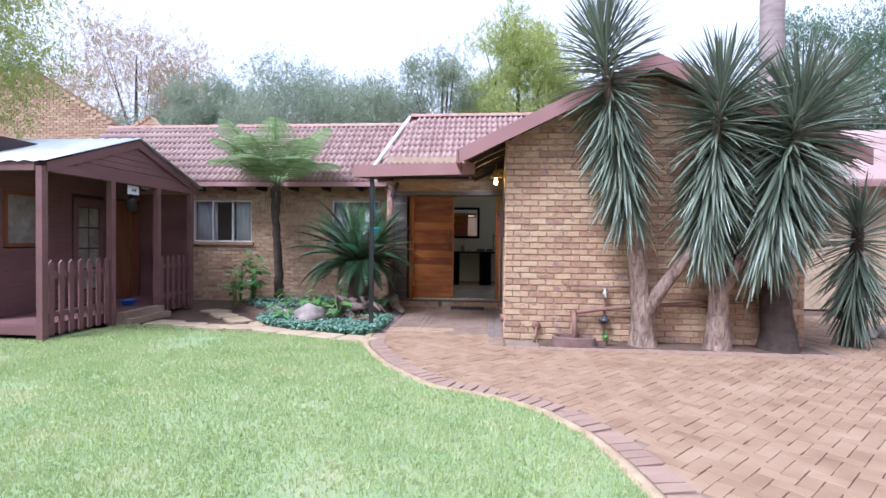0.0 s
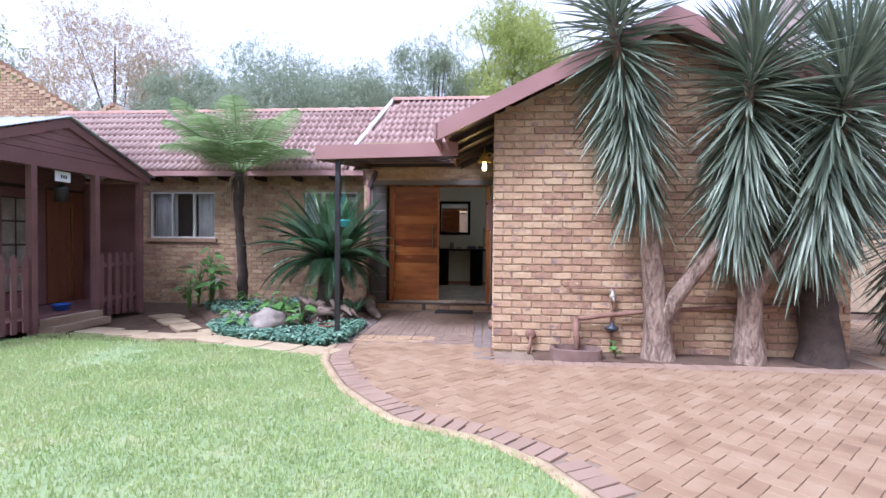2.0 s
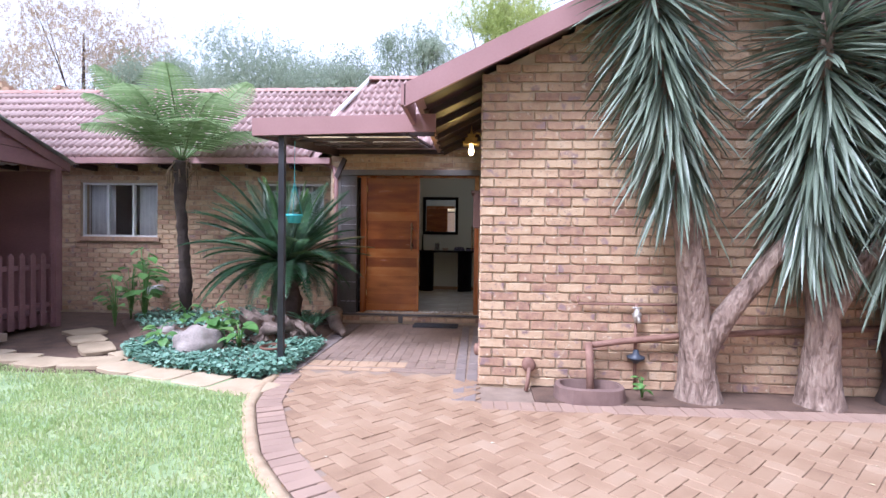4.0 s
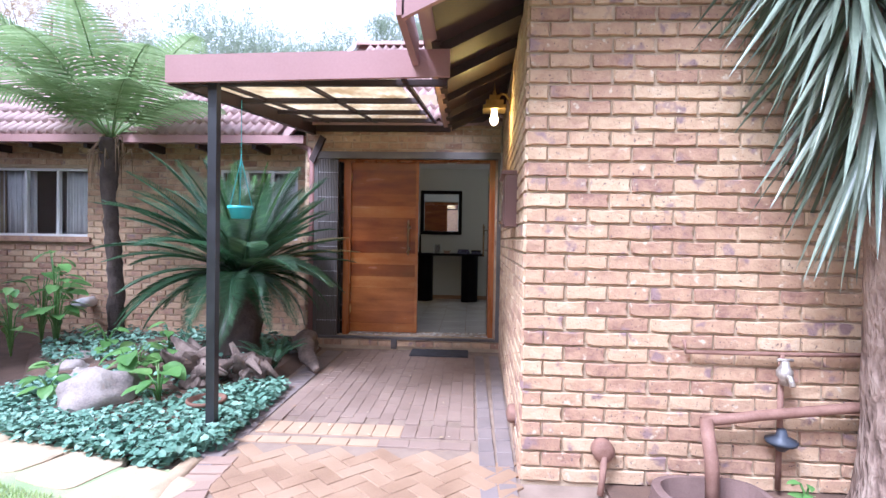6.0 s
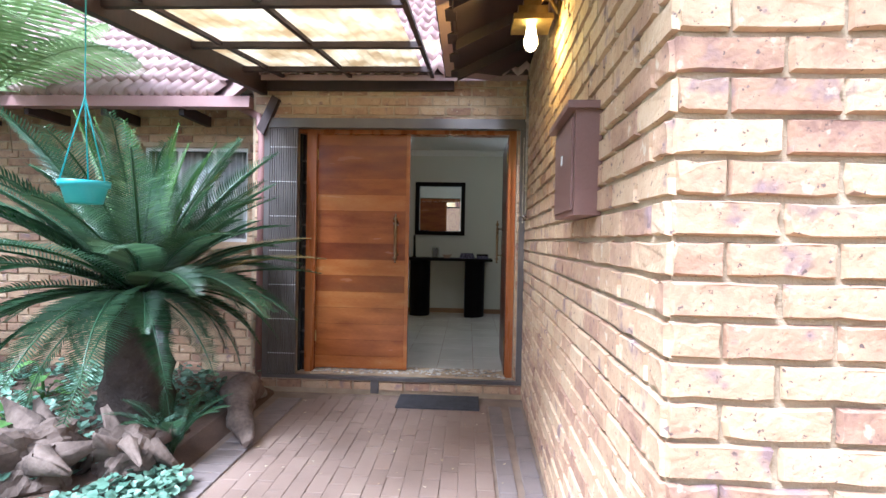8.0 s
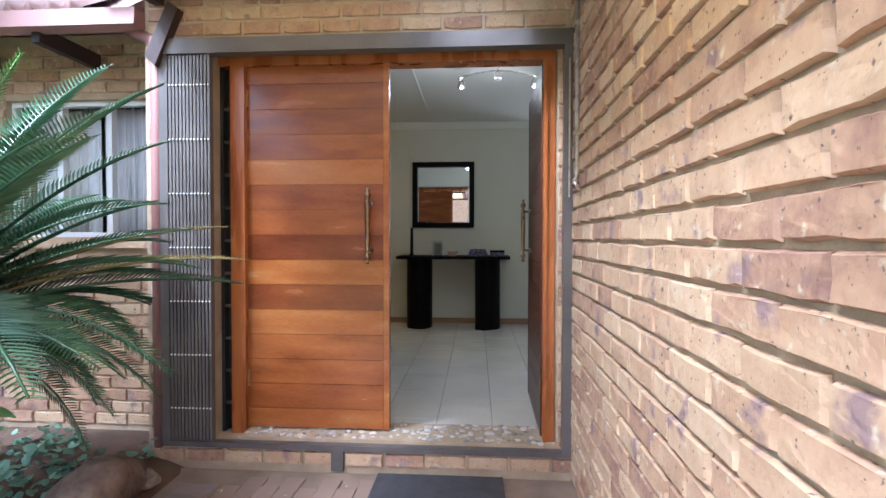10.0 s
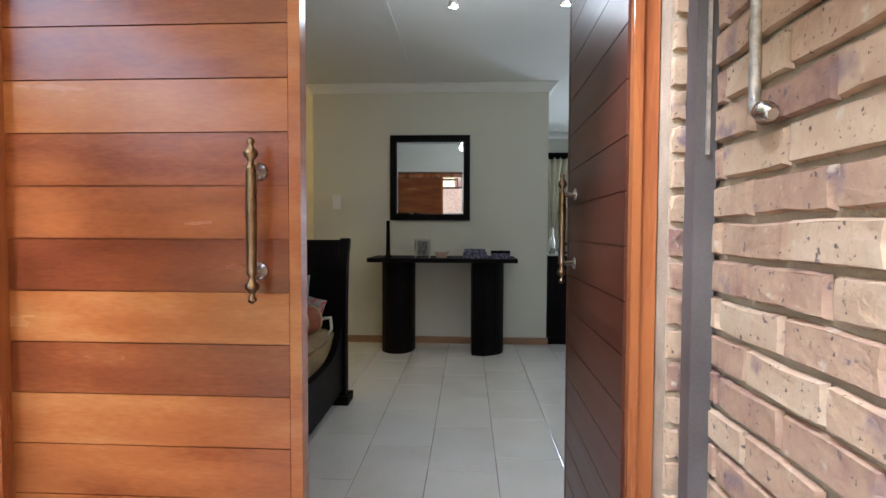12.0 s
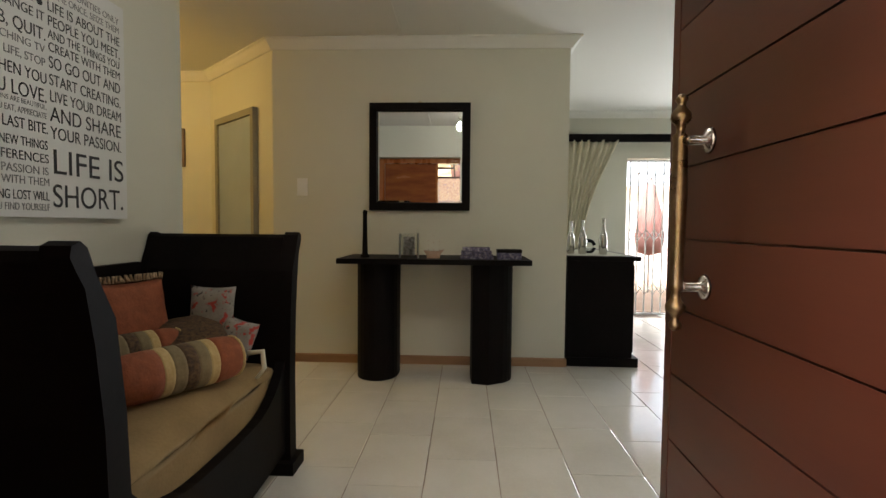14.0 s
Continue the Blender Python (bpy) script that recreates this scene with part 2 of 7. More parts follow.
def brickwork(wall, m, length, height, holes=(), near=None, top=None, seed=1, v0=0.0):
    """Stretcher bond on a wall whose face is the local plane y=0 looking to -y. near: (u0, u1, w0, w1) of the bricks that are single objects."""
    rng = random.Random(seed)
    rest, count = {}, 0
    for r in range(int((height - v0) / COURSE) + 1):
        w = v0 + r * COURSE
        if w + COURSE * 0.6 > height and not top:
            continue
        u = -BRICK / 2 * (r % 2)
        while u < length - 0.02:
            spans = [(max(u, 0.0), min(u + BRICK - JOINT, length))]
            for a, b, c, d in holes:
                if w + COURSE * 0.5 > c and w + COURSE * 0.5 < d:
                    nxt = []
                    for p, q in spans:
                        if p < a:
                            nxt.append((p, min(q, a)))
                        if q > b:
                            nxt.append((max(p, b), q))
                    spans = nxt
            for p, q in spans:
                if q - p < 0.03 or (top and w + COURSE > top((p + q) / 2)):
                    continue
                ln = round(q - p, 2) if q - p < BRICK - JOINT - 0.004 else BRICK - JOINT
                var = rng.randrange(5)
                pm = m @ Matrix.Translation((p, rng.uniform(-0.002, 0.002), w + JOINT / 2)) @ Matrix.Rotation(rng.uniform(-0.006, 0.006), 4, "Y")
                if near and near[0] <= p <= near[1] and near[2] <= w <= near[3] and count < 300:
                    ob = new("brick", brick_mesh(ln, var))
                    ob.parent = wall
                    ob.matrix_basis = wall.matrix_basis.inverted() @ pm
                    count += 1
                else:
                    rest.setdefault((ln, var), []).append(np.array(pm))
            u += BRICK
    vs, fs, k = [], [], 0
    for (ln, var), ms in rest.items():
        tv, tf = brick_geometry(ln, var)
        a = np.c_[np.array(tv), np.ones(len(tv))]
        for pm in ms:
            vs.append((a @ pm.T)[:, :3])
            fs += [tuple(x + k for x in f) for f in tf]
            k += len(tv)
    if vs:
        ob = pydata("brickwork", np.concatenate(vs).tolist(), fs, M_BRICK_J, wall)
        ob.matrix_parent_inverse = wall.matrix_basis.inverted()
        tagged(ob, "buff and plum face brick courses", kind="stuff")


# ---- ground ----
def lawn_edge(y):
    """x of the kerb between lawn and paving at y."""
    pts = [(-3.0, 1.30), (1.0, 1.22), (1.6, 1.17), (2.0, 1.10), (2.46, 0.97), (2.9, 0.72), (3.24, 0.33), (3.5, -0.28), (3.9, -0.62), (4.3, -0.93), (4.7, -1.14), (5.2, -1.38), (5.7, -1.50), (6.1, -1.52)]
    return float(np.interp(y, [p[0] for p in pts], [p[1] for p in pts]))


bm = bmesh.new()
box(bm, -400, 400, -400, 800, -0.6, -0.04)
structure(part("ground", bm, M_SOIL), "bare brown soil under garden and distance", "ground")
bm = bmesh.new()
box(bm, -1.75, 9.5, -6, 9.24, -0.2, -0.012)
paving = structure(part("pavement", bm, M_SAND), "brown clay brick paving laid in herringbone", "paving")
ys = np.linspace(-4, 5.9, 60)
bm = bmesh.new()
strips_ = []
for y in ys:
    xe = lawn_edge(y) - 0.03
    strips_.append([bm.verts.new((x, y, z)) for x, z in ((-14, -0.1), (-14, 0), (-7, 0), (-3, 0), (xe, 0), (xe, -0.1))])
for p, q in zip(strips_, strips_[1:]):
    for k in range(5):
        bm.faces.new((p[k], p[k + 1], q[k + 1], q[k]))
lawn = structure(part("lawn", bm, M_TURF), "patchy mown green lawn", "lawn")

# ---- house: front wing with gable ----
GX, GY, GR = 0.48, 5.93, 4.55          # corner, face, far end
RX, RZ, SLOPE = 2.43, 3.78, 0.479      # ridge, underside height, pitch
def gable_top(x):
    return RZ - abs(x - RX) * SLOPE


bm = bmesh.new()
prism(bm, [(GX + 0.006, -0.1), (GR, -0.1), (GR, gable_top(GR)), (RX, RZ), (GX + 0.006, gable_top(GX))], "y", GY + 0.008, GY + 0.22)
wall_front = structure(part("wall_front", bm, M_MORTAR), "buff face brick gable wall with raked joints", "wall")
bm = bmesh.new()
box(bm, 0.008, 0.22, 0.225, 3.62, -0.1, 2.84)
wall_side = structure(part("wall_porch_side", bm, M_MORTAR, m=pose(GX, GY, 0, 0, 0, -1.25)), "buff face brick side wall of the porch", "wall")
bm = bmesh.new()
box(bm, GR - 0.22, GR, GY + 0.23, 16.0, -0.1, 2.78)
structure(part("wall_wing_east", bm, M_MORTAR), "face brick outer wall of the wing", "wall")

# door wall
DY = 9.34
bm = bmesh.new()
box(bm, -1.93, -1.54, DY, DY + 0.24, -0.1, 3.2)
box(bm, -1.54, 0.48, DY, DY + 0.24, 2.44, 3.2)
box(bm, 0.48, 0.72, DY, DY + 0.24, -0.1, 3.2)
box(bm, -1.95, -1.93, DY, 9.83, -0.1, 3.2)
wall_door = structure(part("wall_entrance", bm, M_MORTAR), "shaded face brick wall round the entrance", "wall")
# window wall
WY = 9.82
WIN = [(-6.68, -5.24, 1.33, 2.30), (-3.33, -2.22, 1.33, 2.30)]
bm = bmesh.new()
xs = [-10.5, -6.68, -5.24, -3.33, -2.22, -1.94]
for a, b in ((0, 1), (2, 3), (4, 5)):
    box(bm, xs[a], xs[b], WY + 0.005, WY + 0.24, -0.1, 2.75)
for a, b, c, d in WIN:
    box(bm, a, b, WY + 0.005, WY + 0.24, -0.1, c)
    box(bm, a, b, WY + 0.005, WY + 0.24, d, 2.75)
wall_window = structure(part("wall_garden", bm, M_MORTAR), "face brick garden wall with white windows", "wall")

# roofs as slabs
def slab(name, pts, thick, mat, label):
    bm = bmesh.new()
    a = [bm.verts.new(p) for p in pts]
    b = [bm.verts.new((p[0], p[1], p[2] - thick)) for p in pts]
    bm.faces.new(a), bm.faces.new(b[::-1])
    for i in range(len(pts)):
        j = (i + 1) % len(pts)
        bm.faces.new((a[i], b[i], b[j], a[j]))
    return structure(part(name, bm, mat), label, "roof")


ROOF_L = slab("roof_main", [(-9.82, 9.36, 2.66), (-2.2, 9.36, 2.66), (-1.72, 11.15, 4.25), (-9.82, 11.15, 4.25)], 0.05, M_TILE, "weathered red-brown interlocking roof tiles")
ROOF_R = slab("roof_entrance", [(-2.2, 9.15, 2.82), (2.4, 9.15, 2.82), (2.4, 11.15, 4.47), (-1.72, 11.15, 4.47)], 0.05, M_TILE, "weathered red-brown roof tiles beside a white flashing")
slab("roof_back", [(-9.82, 11.15, 4.25), (2.4, 11.15, 4.25), (2.4, 17.5, 2.9), (-9.82, 17.5, 2.9)], 0.05, M_TILE, "rear roof slope")
GE = RZ + 0.12
def gz(x):
    return GE - abs(x - RX) * SLOPE
ROOF_GL = slab("roof_gable_west", [(-0.14, 5.60, gz(-0.14)), (RX, 5.60, gz(RX)), (RX, 11.0, gz(RX)), (0.40, 9.5, gz(0.40)), (-0.14, 8.55, gz(-0.14))], 0.06, M_TILE, "tiled roof slope over the porch side")
ROOF_GR = slab("roof_gable_east", [(RX, 5.60, gz(RX)), (5.1, 5.60, gz(5.1)), (5.1, 16, gz(5.1)), (RX, 16, gz(RX))], 0.06, M_TILE, "tiled roof slope of the gable wing")

# added dark sheet: the eave's shade as colour, hiding the lit tile underside
slab("eave_shade_sheet", [(-0.06, 5.62, gz(-0.06) - 0.064), (0.9, 5.62, gz(0.9) - 0.064), (0.9, 9.34, gz(0.9) - 0.064), (0.42, 9.34, gz(0.42) - 0.064), (-0.06, 8.5, gz(-0.06) - 0.064)], 0.01, M_DARKWOOD_SHADE, "added dark sheet that gives the porch eave its shade")
# ---- interior shell ----
FZ, CZ = 0.145, 2.93
bm = bmesh.new()
box(bm, -1.94, 4.3, 9.52, 10.1, -0.1, FZ - 0.004), box(bm, -5, 4.3, 10.1, 16.2, -0.1, FZ - 0.004)
floor = structure(part("floor", bm, M_MORTAR), "large pale glazed floor tiles with dark joints", "floor")
bm = bmesh.new()
box(bm, -1.94, 4.3, 9.585, 10.1, CZ, CZ + 0.05), box(bm, -5, 4.3, 10.1, 16.1, CZ, CZ + 0.05)
structure(part("ceiling", bm, M_CEIL), "white painted ceiling boards", "ceiling")
def wall(name, x0, x1, y0, y1, z0=0.0, z1=CZ, label="cream painted plaster wall"):
    bm = bmesh.new()
    box(bm, x0, x1, y0, y1, z0, z1)
    return structure(part(name, bm, M_PAINT), label, "wall")
wall("wall_hall_back", -1.72, 0.82, 13.39, 13.62)
wall("wall_hall_left", -1.85, -1.66, 9.585, 11.9)
wall("wall_entry_inner_west", -1.95, -1.54, 9.582, 9.70)
wall("wall_entry_inner_east", 0.48, 4.3, 9.582, 9.70)
wall("wall_entry_inner_top", -1.54, 0.48, 9.582, 9.70, 2.44)
wall("wall_partition", 0.62, 0.82, 13.62, 16.1)
wall("wall_dining_far_left", -5, 2.18, 16.1, 16.3)
wall("wall_dining_far_right", 4.1, 4.3, 16.1, 16.3)
wall("wall_dining_far_top", 2.18, 4.1, 16.1, 16.3, 2.30)
wall("wall_dining_east", 4.2, 4.32, 9.70, 16.1)
wall("wall_corridor_end", -5, -2.74, 14.3, 14.5)
wall("wall_corridor_west", -5.1, -5, 10.1, 14.3)
bm = bmesh.new()
prism(bm, [(-1.72, 13.39), (-1.72, 13.62), (-2.6, 14.5), (-2.74, 14.3)], "z", 0, CZ)
structure(part("wall_hall_diagonal", bm, M_PAINT), "cream painted angled wall with a doorway", "wall")
# ---- paving pieces ----
def paver_geometry(lx, ly, seed=0):
    rng = random.Random(seed)
    c, j = 0.0035, 0.0015
    v = []
    for inset, z in ((0.0, -0.03), (0.0, -c), (c, 0.0)):
        for x, y in ((inset, inset), (lx - inset, inset), (lx - inset, ly - inset), (inset, ly - inset)):
            v.append((x - lx / 2 + rng.uniform(-j, j), y - ly / 2 + rng.uniform(-j, j), z + (rng.uniform(-j, j) if z > -0.02 else 0)))
    f = [(8, 9, 10, 11)]
    for a in (0, 4):
        f += [(a + i, a + (i + 1) % 4, a + 4 + (i + 1) % 4, a + 4 + i) for i in range(4)]
    return v, f


def lay(name, spots, lx, ly, parent, mat_one, mat_join, near, lift=0.0):
    """spots: (x, y, turn). Those inside near=(x0,x1,y0,y1) are single pieces, up to 300."""
    rng = random.Random(5)
    geo = [paver_geometry(lx, ly, s) for s in range(4)]
    meshes = []
    for v, f in geo:
        me = bpy.data.meshes.new(name)
        me.from_pydata(v, [], f)
        me.materials.append(mat_one)
        meshes.append(me)
    rest, n = [[] for _ in geo], 0
    for x, y, a in spots:
        k = rng.randrange(4)
        m = Matrix.Translation((x, y, lift + rng.uniform(-0.003, 0.002))) @ Euler((rng.uniform(-0.012, 0.012), rng.uniform(-0.012, 0.012), a + rng.uniform(-0.01, 0.01))).to_matrix().to_4x4()
        if near and n < 300 and near[0] < x < near[1] and near[2] < y < near[3]:
            ob = new(name, meshes[k])
            ob.parent, ob.matrix_basis = parent, m
            n += 1
        else:
            rest[k].append(np.array(m))
    vs, fs, k = [], [], 0
    for (tv, tf), ms in zip(geo, rest):
        a = np.c_[np.array(tv), np.ones(len(tv))]
        for m in ms:
            vs.append((a @ m.T)[:, :3])
            fs += [tuple(q + k for q in f) for f in tf]
            k += len(tv)
    if vs:
        tagged(pydata(name + "_field", np.concatenate(vs).tolist(), fs, mat_join, parent), "brown clay pavers", kind="stuff")


M_PAVER_Y = material("mustard_paver", [(0.34, 0.225, 0.145), (0.44, 0.30, 0.195)], 5, 0.8, 0.4, rand=0.2, fine=150)
M_PAVER_G = material("grey_paver", [(0.17, 0.135, 0.125), (0.25, 0.20, 0.185)], 5, 0.8, 0.4, rand=0.2, fine=150)
M_PAVER_B = material("border_paver_clay", [(0.25, 0.165, 0.125), (0.36, 0.245, 0.185)], 3, 0.8, 0.4, rand=0.25, fine=150)
M_PAVER_P = material("porch_paver_clay", [(0.19, 0.13, 0.10), (0.25, 0.175, 0.14), (0.29, 0.21, 0.165)], 2.5, 0.75, 0.4, rand=0.2, fine=150)
M_KERB = material("kerb_mortar", [(0.30, 0.21, 0.13), (0.46, 0.35, 0.23)], 7, 0.95, 0.6, fine=120)


def edge_distance(x, y):
    d = 1e9
    for yy in np.linspace(max(-4, y - 2.5), min(6.1, y + 2.5), 60):
        d = min(d, math.hypot(x - lawn_edge(yy), y - yy))
    return d


spots = []
W, Lp = 0.104, 0.208
c45 = math.sqrt(0.5)
for i in range(-90, 130):
    for j in range(-90, 130):
        k = (i - j) % 4
        if k == 0:
            cx, cy, a = (i + 1) * W, (j + 0.5) * W, 0.0
        elif k == 3:
            cx, cy, a = (i + 0.5) * W, (j + 1) * W, math.pi / 2
        else:
            continue
        x, y = 3.0 + (cx - cy) * c45, (cx + cy) * c45 + 0.0
        if not (-1.5 < x < 8.6 and 0.2 < y < 9.0):
            continue
        inside = (y < 6.28 or x > 4.95) and not (0.45 < x < 4.9 and y > 5.46) and not (x < 0.45 and y > 6.28)
        if inside and x > lawn_edge(min(y, 6.1)) + 0.05 and edge_distance(x, y) > 0.255:
            spots.append((x, y, a + math.pi / 4))
lay("paver", spots, 0.2035, 0.0998, paving, M_PAVER, M_PAVER_J, (-1.2, 1.8, 3.6, 5.5))
# soldier course along the lawn
border, acc, last = [], 0.0, None
for y in np.linspace(0.3, 6.1, 600):
    p = Vector((lawn_edge(y), y))
    if last is not None:
        acc += (p - last).length
        if acc > 0.108:
            acc = 0
            t = (p - last).normalized()
            nrm = Vector((t.y, -t.x))
            q = p + nrm * 0.17
            border.append((q.x, q.y, math.atan2(nrm.y, nrm.x)))
    last = p
bx = [(x, 5.40, math.pi / 2) for x in np.arange(0.55, 4.9, 0.107)]
lay("border_paver", border + bx, 0.2, 0.1, paving, M_PAVER_B, M_PAVER_B, (-9, 9, 0, 9), 0.006)
# porch: running bond, mustard band, grey side strips
porch, band, strips = [], [], []
for ci, x in enumerate(np.arange(-1.28, 0.20, 0.104)):
    for y in np.arange(6.86 + 0.104 * (ci % 2), 9.08, 0.208):
        porch.append((x, y, math.pi / 2))
for x in np.arange(-1.28, 0.22, 0.104):
    if x < -0.30:
        band.append((x, 6.62, math.pi / 2))
    else:
        porch.append((x, 6.62, math.pi / 2))
for x in np.arange(-1.35, 0.25, 0.206):
    (band if x < -0.35 else porch).append((x, 6.40, 0))
for y in np.arange(6.0, 9.1, 0.107):
    strips.append((-1.46, y, 0))
for y in np.arange(5.6, 9.1, 0.207):
    strips += [(0.30, y, math.pi / 2), (0.41 + 0.02 * (y - 5.93), y, math.pi / 2)]
lay("porch_paver", porch, 0.2066, 0.1022, paving, M_PAVER_P, M_PAVER_P, (-2, 2, 6, 9.3))
lay("mustard_paver", band, 0.2, 0.1, paving, M_PAVER_Y, M_PAVER_Y, (-2, 2, 6, 9.3))
lay("grey_paver", strips, 0.2, 0.1, paving, M_PAVER_G, M_PAVER_G, (-2, 2, 5, 9.3))
# kerb of sandy mortar
bm = bmesh.new()
rows = []
for y in np.linspace(-3, 6.05, 140):
    x = lawn_edge(y)
    d = Vector((lawn_edge(y + 0.05) - lawn_edge(y - 0.05), 0.1)).normalized()
    nrm = Vector((d.y, -d.x))
    w = 0.035 + 0.012 * noise.noise((x * 4, y * 4, 0))
    rows.append([bm.verts.new((x + nrm.x * o, y + nrm.y * o, z + 0.004 * noise.noise((x * 9, y * 9, o * 30)))) for o, z in ((-w, -0.05), (-w, 0.012), (0.03, 0.018), (0.065, 0.004), (0.065, -0.05))])
for a, b in zip(rows, rows[1:]):
    for i in range(4):
        bm.faces.new((a[i], a[i + 1], b[i + 1], b[i])).smooth = True
structure(part("kerb", bm, M_KERB), "worn sandy mortar kerb along the lawn", "kerb")

# ---- grass ----
M_GRASS = leafy("grass_blade", [(0.27, 0.37, 0.135), (0.41, 0.52, 0.215), (0.52, 0.58, 0.28), (0.62, 0.58, 0.36)], 0.55, 1.6, trans=0.35)
rng = np.random.default_rng(3)
N = 230000
gy = 0.4 + 5.9 * rng.random(N) ** 1.25
gx = -9.5 + (np.array([lawn_edge(y) for y in np.linspace(0.4, 6.3, 200)])[np.clip(((gy - 0.4) / 5.9 * 199).astype(int), 0, 199)] - 0.02 + 9.5) * rng.random(N)
patch = np.array([noise.noise((x * 0.9, y * 0.9, 3)) + 0.6 * noise.noise((x * 2.7, y * 2.7, 8)) for x, y in zip(gx[::1], gy[::1])])
path_y = np.interp(gx, [-5.6, -4.07, -3.54, -2.86, -2.2, -1.5], [6.5, 6.0, 6.0, 5.8, 5.6, 5.45])
keep = (rng.random(N) < np.clip(1.15 + 1.3 * patch, 0.12, 1)) & (gy < path_y) & ((gx > -5.65) | (gy < 4.95))
gx, gy = gx[keep], gy[keep]
n = len(gx)
h, a, w = 0.018 + 0.024 * rng.random(n), rng.random(n) * 6.283, 0.0035 + 0.003 * rng.random(n)
lean = 0.6 * h * rng.random(n)
b = rng.random(n) * 6.283
V = np.empty((n, 3, 3))
V[:, 0] = np.c_[gx - w * np.cos(a), gy - w * np.sin(a), np.zeros(n)]
V[:, 1] = np.c_[gx + w * np.cos(a), gy + w * np.sin(a), np.zeros(n)]
V[:, 2] = np.c_[gx + lean * np.cos(b), gy + lean * np.sin(b), h]
me = bpy.data.meshes.new("grass")
me.vertices.add(3 * n), me.loops.add(3 * n), me.polygons.add(n)
me.vertices.foreach_set("co", V.reshape(-1))
me.loops.foreach_set("vertex_index", np.arange(3 * n, dtype=np.int32))
me.polygons.foreach_set("loop_start", np.arange(0, 3 * n, 3, dtype=np.int32))
me.update(calc_edges=True)
me.materials.append(M_GRASS)
tagged(new("grass", me), "short patchy green lawn grass", "grass", kind="stuff")

# ---- stepping stones of the garden path ----
M_STONE = material("sandstone_slab", [(0.27, 0.20, 0.125), (0.40, 0.305, 0.20), (0.46, 0.37, 0.265)], 4, 0.9, 0.5, rand=0.3, fine=90)
def slab_stone(x, y, lx, ly, rz):
    rr = random.Random(int(x * 100) + int(y * 37))
    bm = bmesh.new()
    k = 16
    lo, hi, inn = [], [], []
    for i in range(k):
        a = 2 * math.pi * i / k
        sx, sy = math.copysign(abs(math.cos(a)) ** 0.32, math.cos(a)) * lx * 0.54, math.copysign(abs(math.sin(a)) ** 0.32, math.sin(a)) * ly * 0.60
        q = 1 + rr.uniform(-0.045, 0.045)
        lo.append(bm.verts.new((sx * q, sy * q, -0.03)))
        hi.append(bm.verts.new((sx * q, sy * q, 0.006)))
        inn.append(bm.verts.new((sx * q * 0.93, sy * q * 0.93, 0.012 + rr.uniform(-0.003, 0.003))))
    for i in range(k):
        j = (i + 1) % k
        bm.faces.new((lo[i], lo[j], hi[j], hi[i])), bm.faces.new((hi[i], hi[j], inn[j], inn[i]))
    bm.faces.new(inn)
    return tagged(part("stepping_stone", bm, M_STONE, m=pose(x, y, 0.0, 0, 0, rz)), "flat tan sandstone stepping stone beside the bed", "stepping stone", "path stones")
for x, y, lx, ly, rz in [(-1.62, 5.66, 0.5, 0.36, -20), (-2.12, 5.86, 0.42, 0.34, -15), (-2.62, 6.0, 0.5, 0.3, -14), (-3.12, 6.18, 0.5, 0.3, -20), (-3.62, 6.35, 0.48, 0.36, 10), (-3.45, 6.72, 0.5, 0.26, -30), (-4.1, 6.28, 0.5, 0.3, -8), (-4.1, 7.0, 0.6, 0.3, -45), (-4.6, 6.42, 0.45, 0.3, 5), (-5.1, 6.55, 0.5, 0.34, -5), (-4.6, 7.45, 0.55, 0.32, -40), (-2.35, 6.16, 0.3, 0.2, 0), (-5.0, 7.9, 0.5, 0.35, -30)]:
    slab_stone(x, y, lx, ly, rz)

# ---- roof tiles ----
def tile_mesh(w, ln):
    bm = bmesh.new()
    cols, rings = 8, []
    for i in range(cols + 1):
        u = i / cols
        z = 0.062 * (0.5 - 0.5 * math.cos(4 * math.pi * u)) ** 1.4
        rings.append([bm.verts.new((u * w, 0, z - 0.03)), bm.verts.new((u * w, 0, z + 0.03)), bm.verts.new((u * w, ln, z - 0.012))])
    for a, b in zip(rings, rings[1:]):
        for k in range(2):
            bm.faces.new((a[k], b[k], b[k + 1], a[k + 1])).smooth = True
    return mesh_of("roof_tile", bm, M_TILE)


def tiles(parent, o, along, up, n, rows, w=0.25, gauge=0.27, keep=None, start=0):
    along, up = Vector(along).normalized(), Vector(up).normalized()
    nrm = along.cross(up).normalized()
    rot = Matrix((along, up, nrm)).transposed().to_4x4()
    me = tile_mesh(w, gauge + 0.05)
    rng = random.Random(9)
    for r in range(rows):
        for c in range(start, n):
            p = Vector(o) + along * (c * w) + up * (r * gauge) + nrm * (0.035 + rng.uniform(-0.003, 0.003))
            if keep and not keep(p):
                continue
            ob = new("roof_tile", me)
            ob.parent = parent
            ob.matrix_basis = Matrix.Translation(p) @ rot


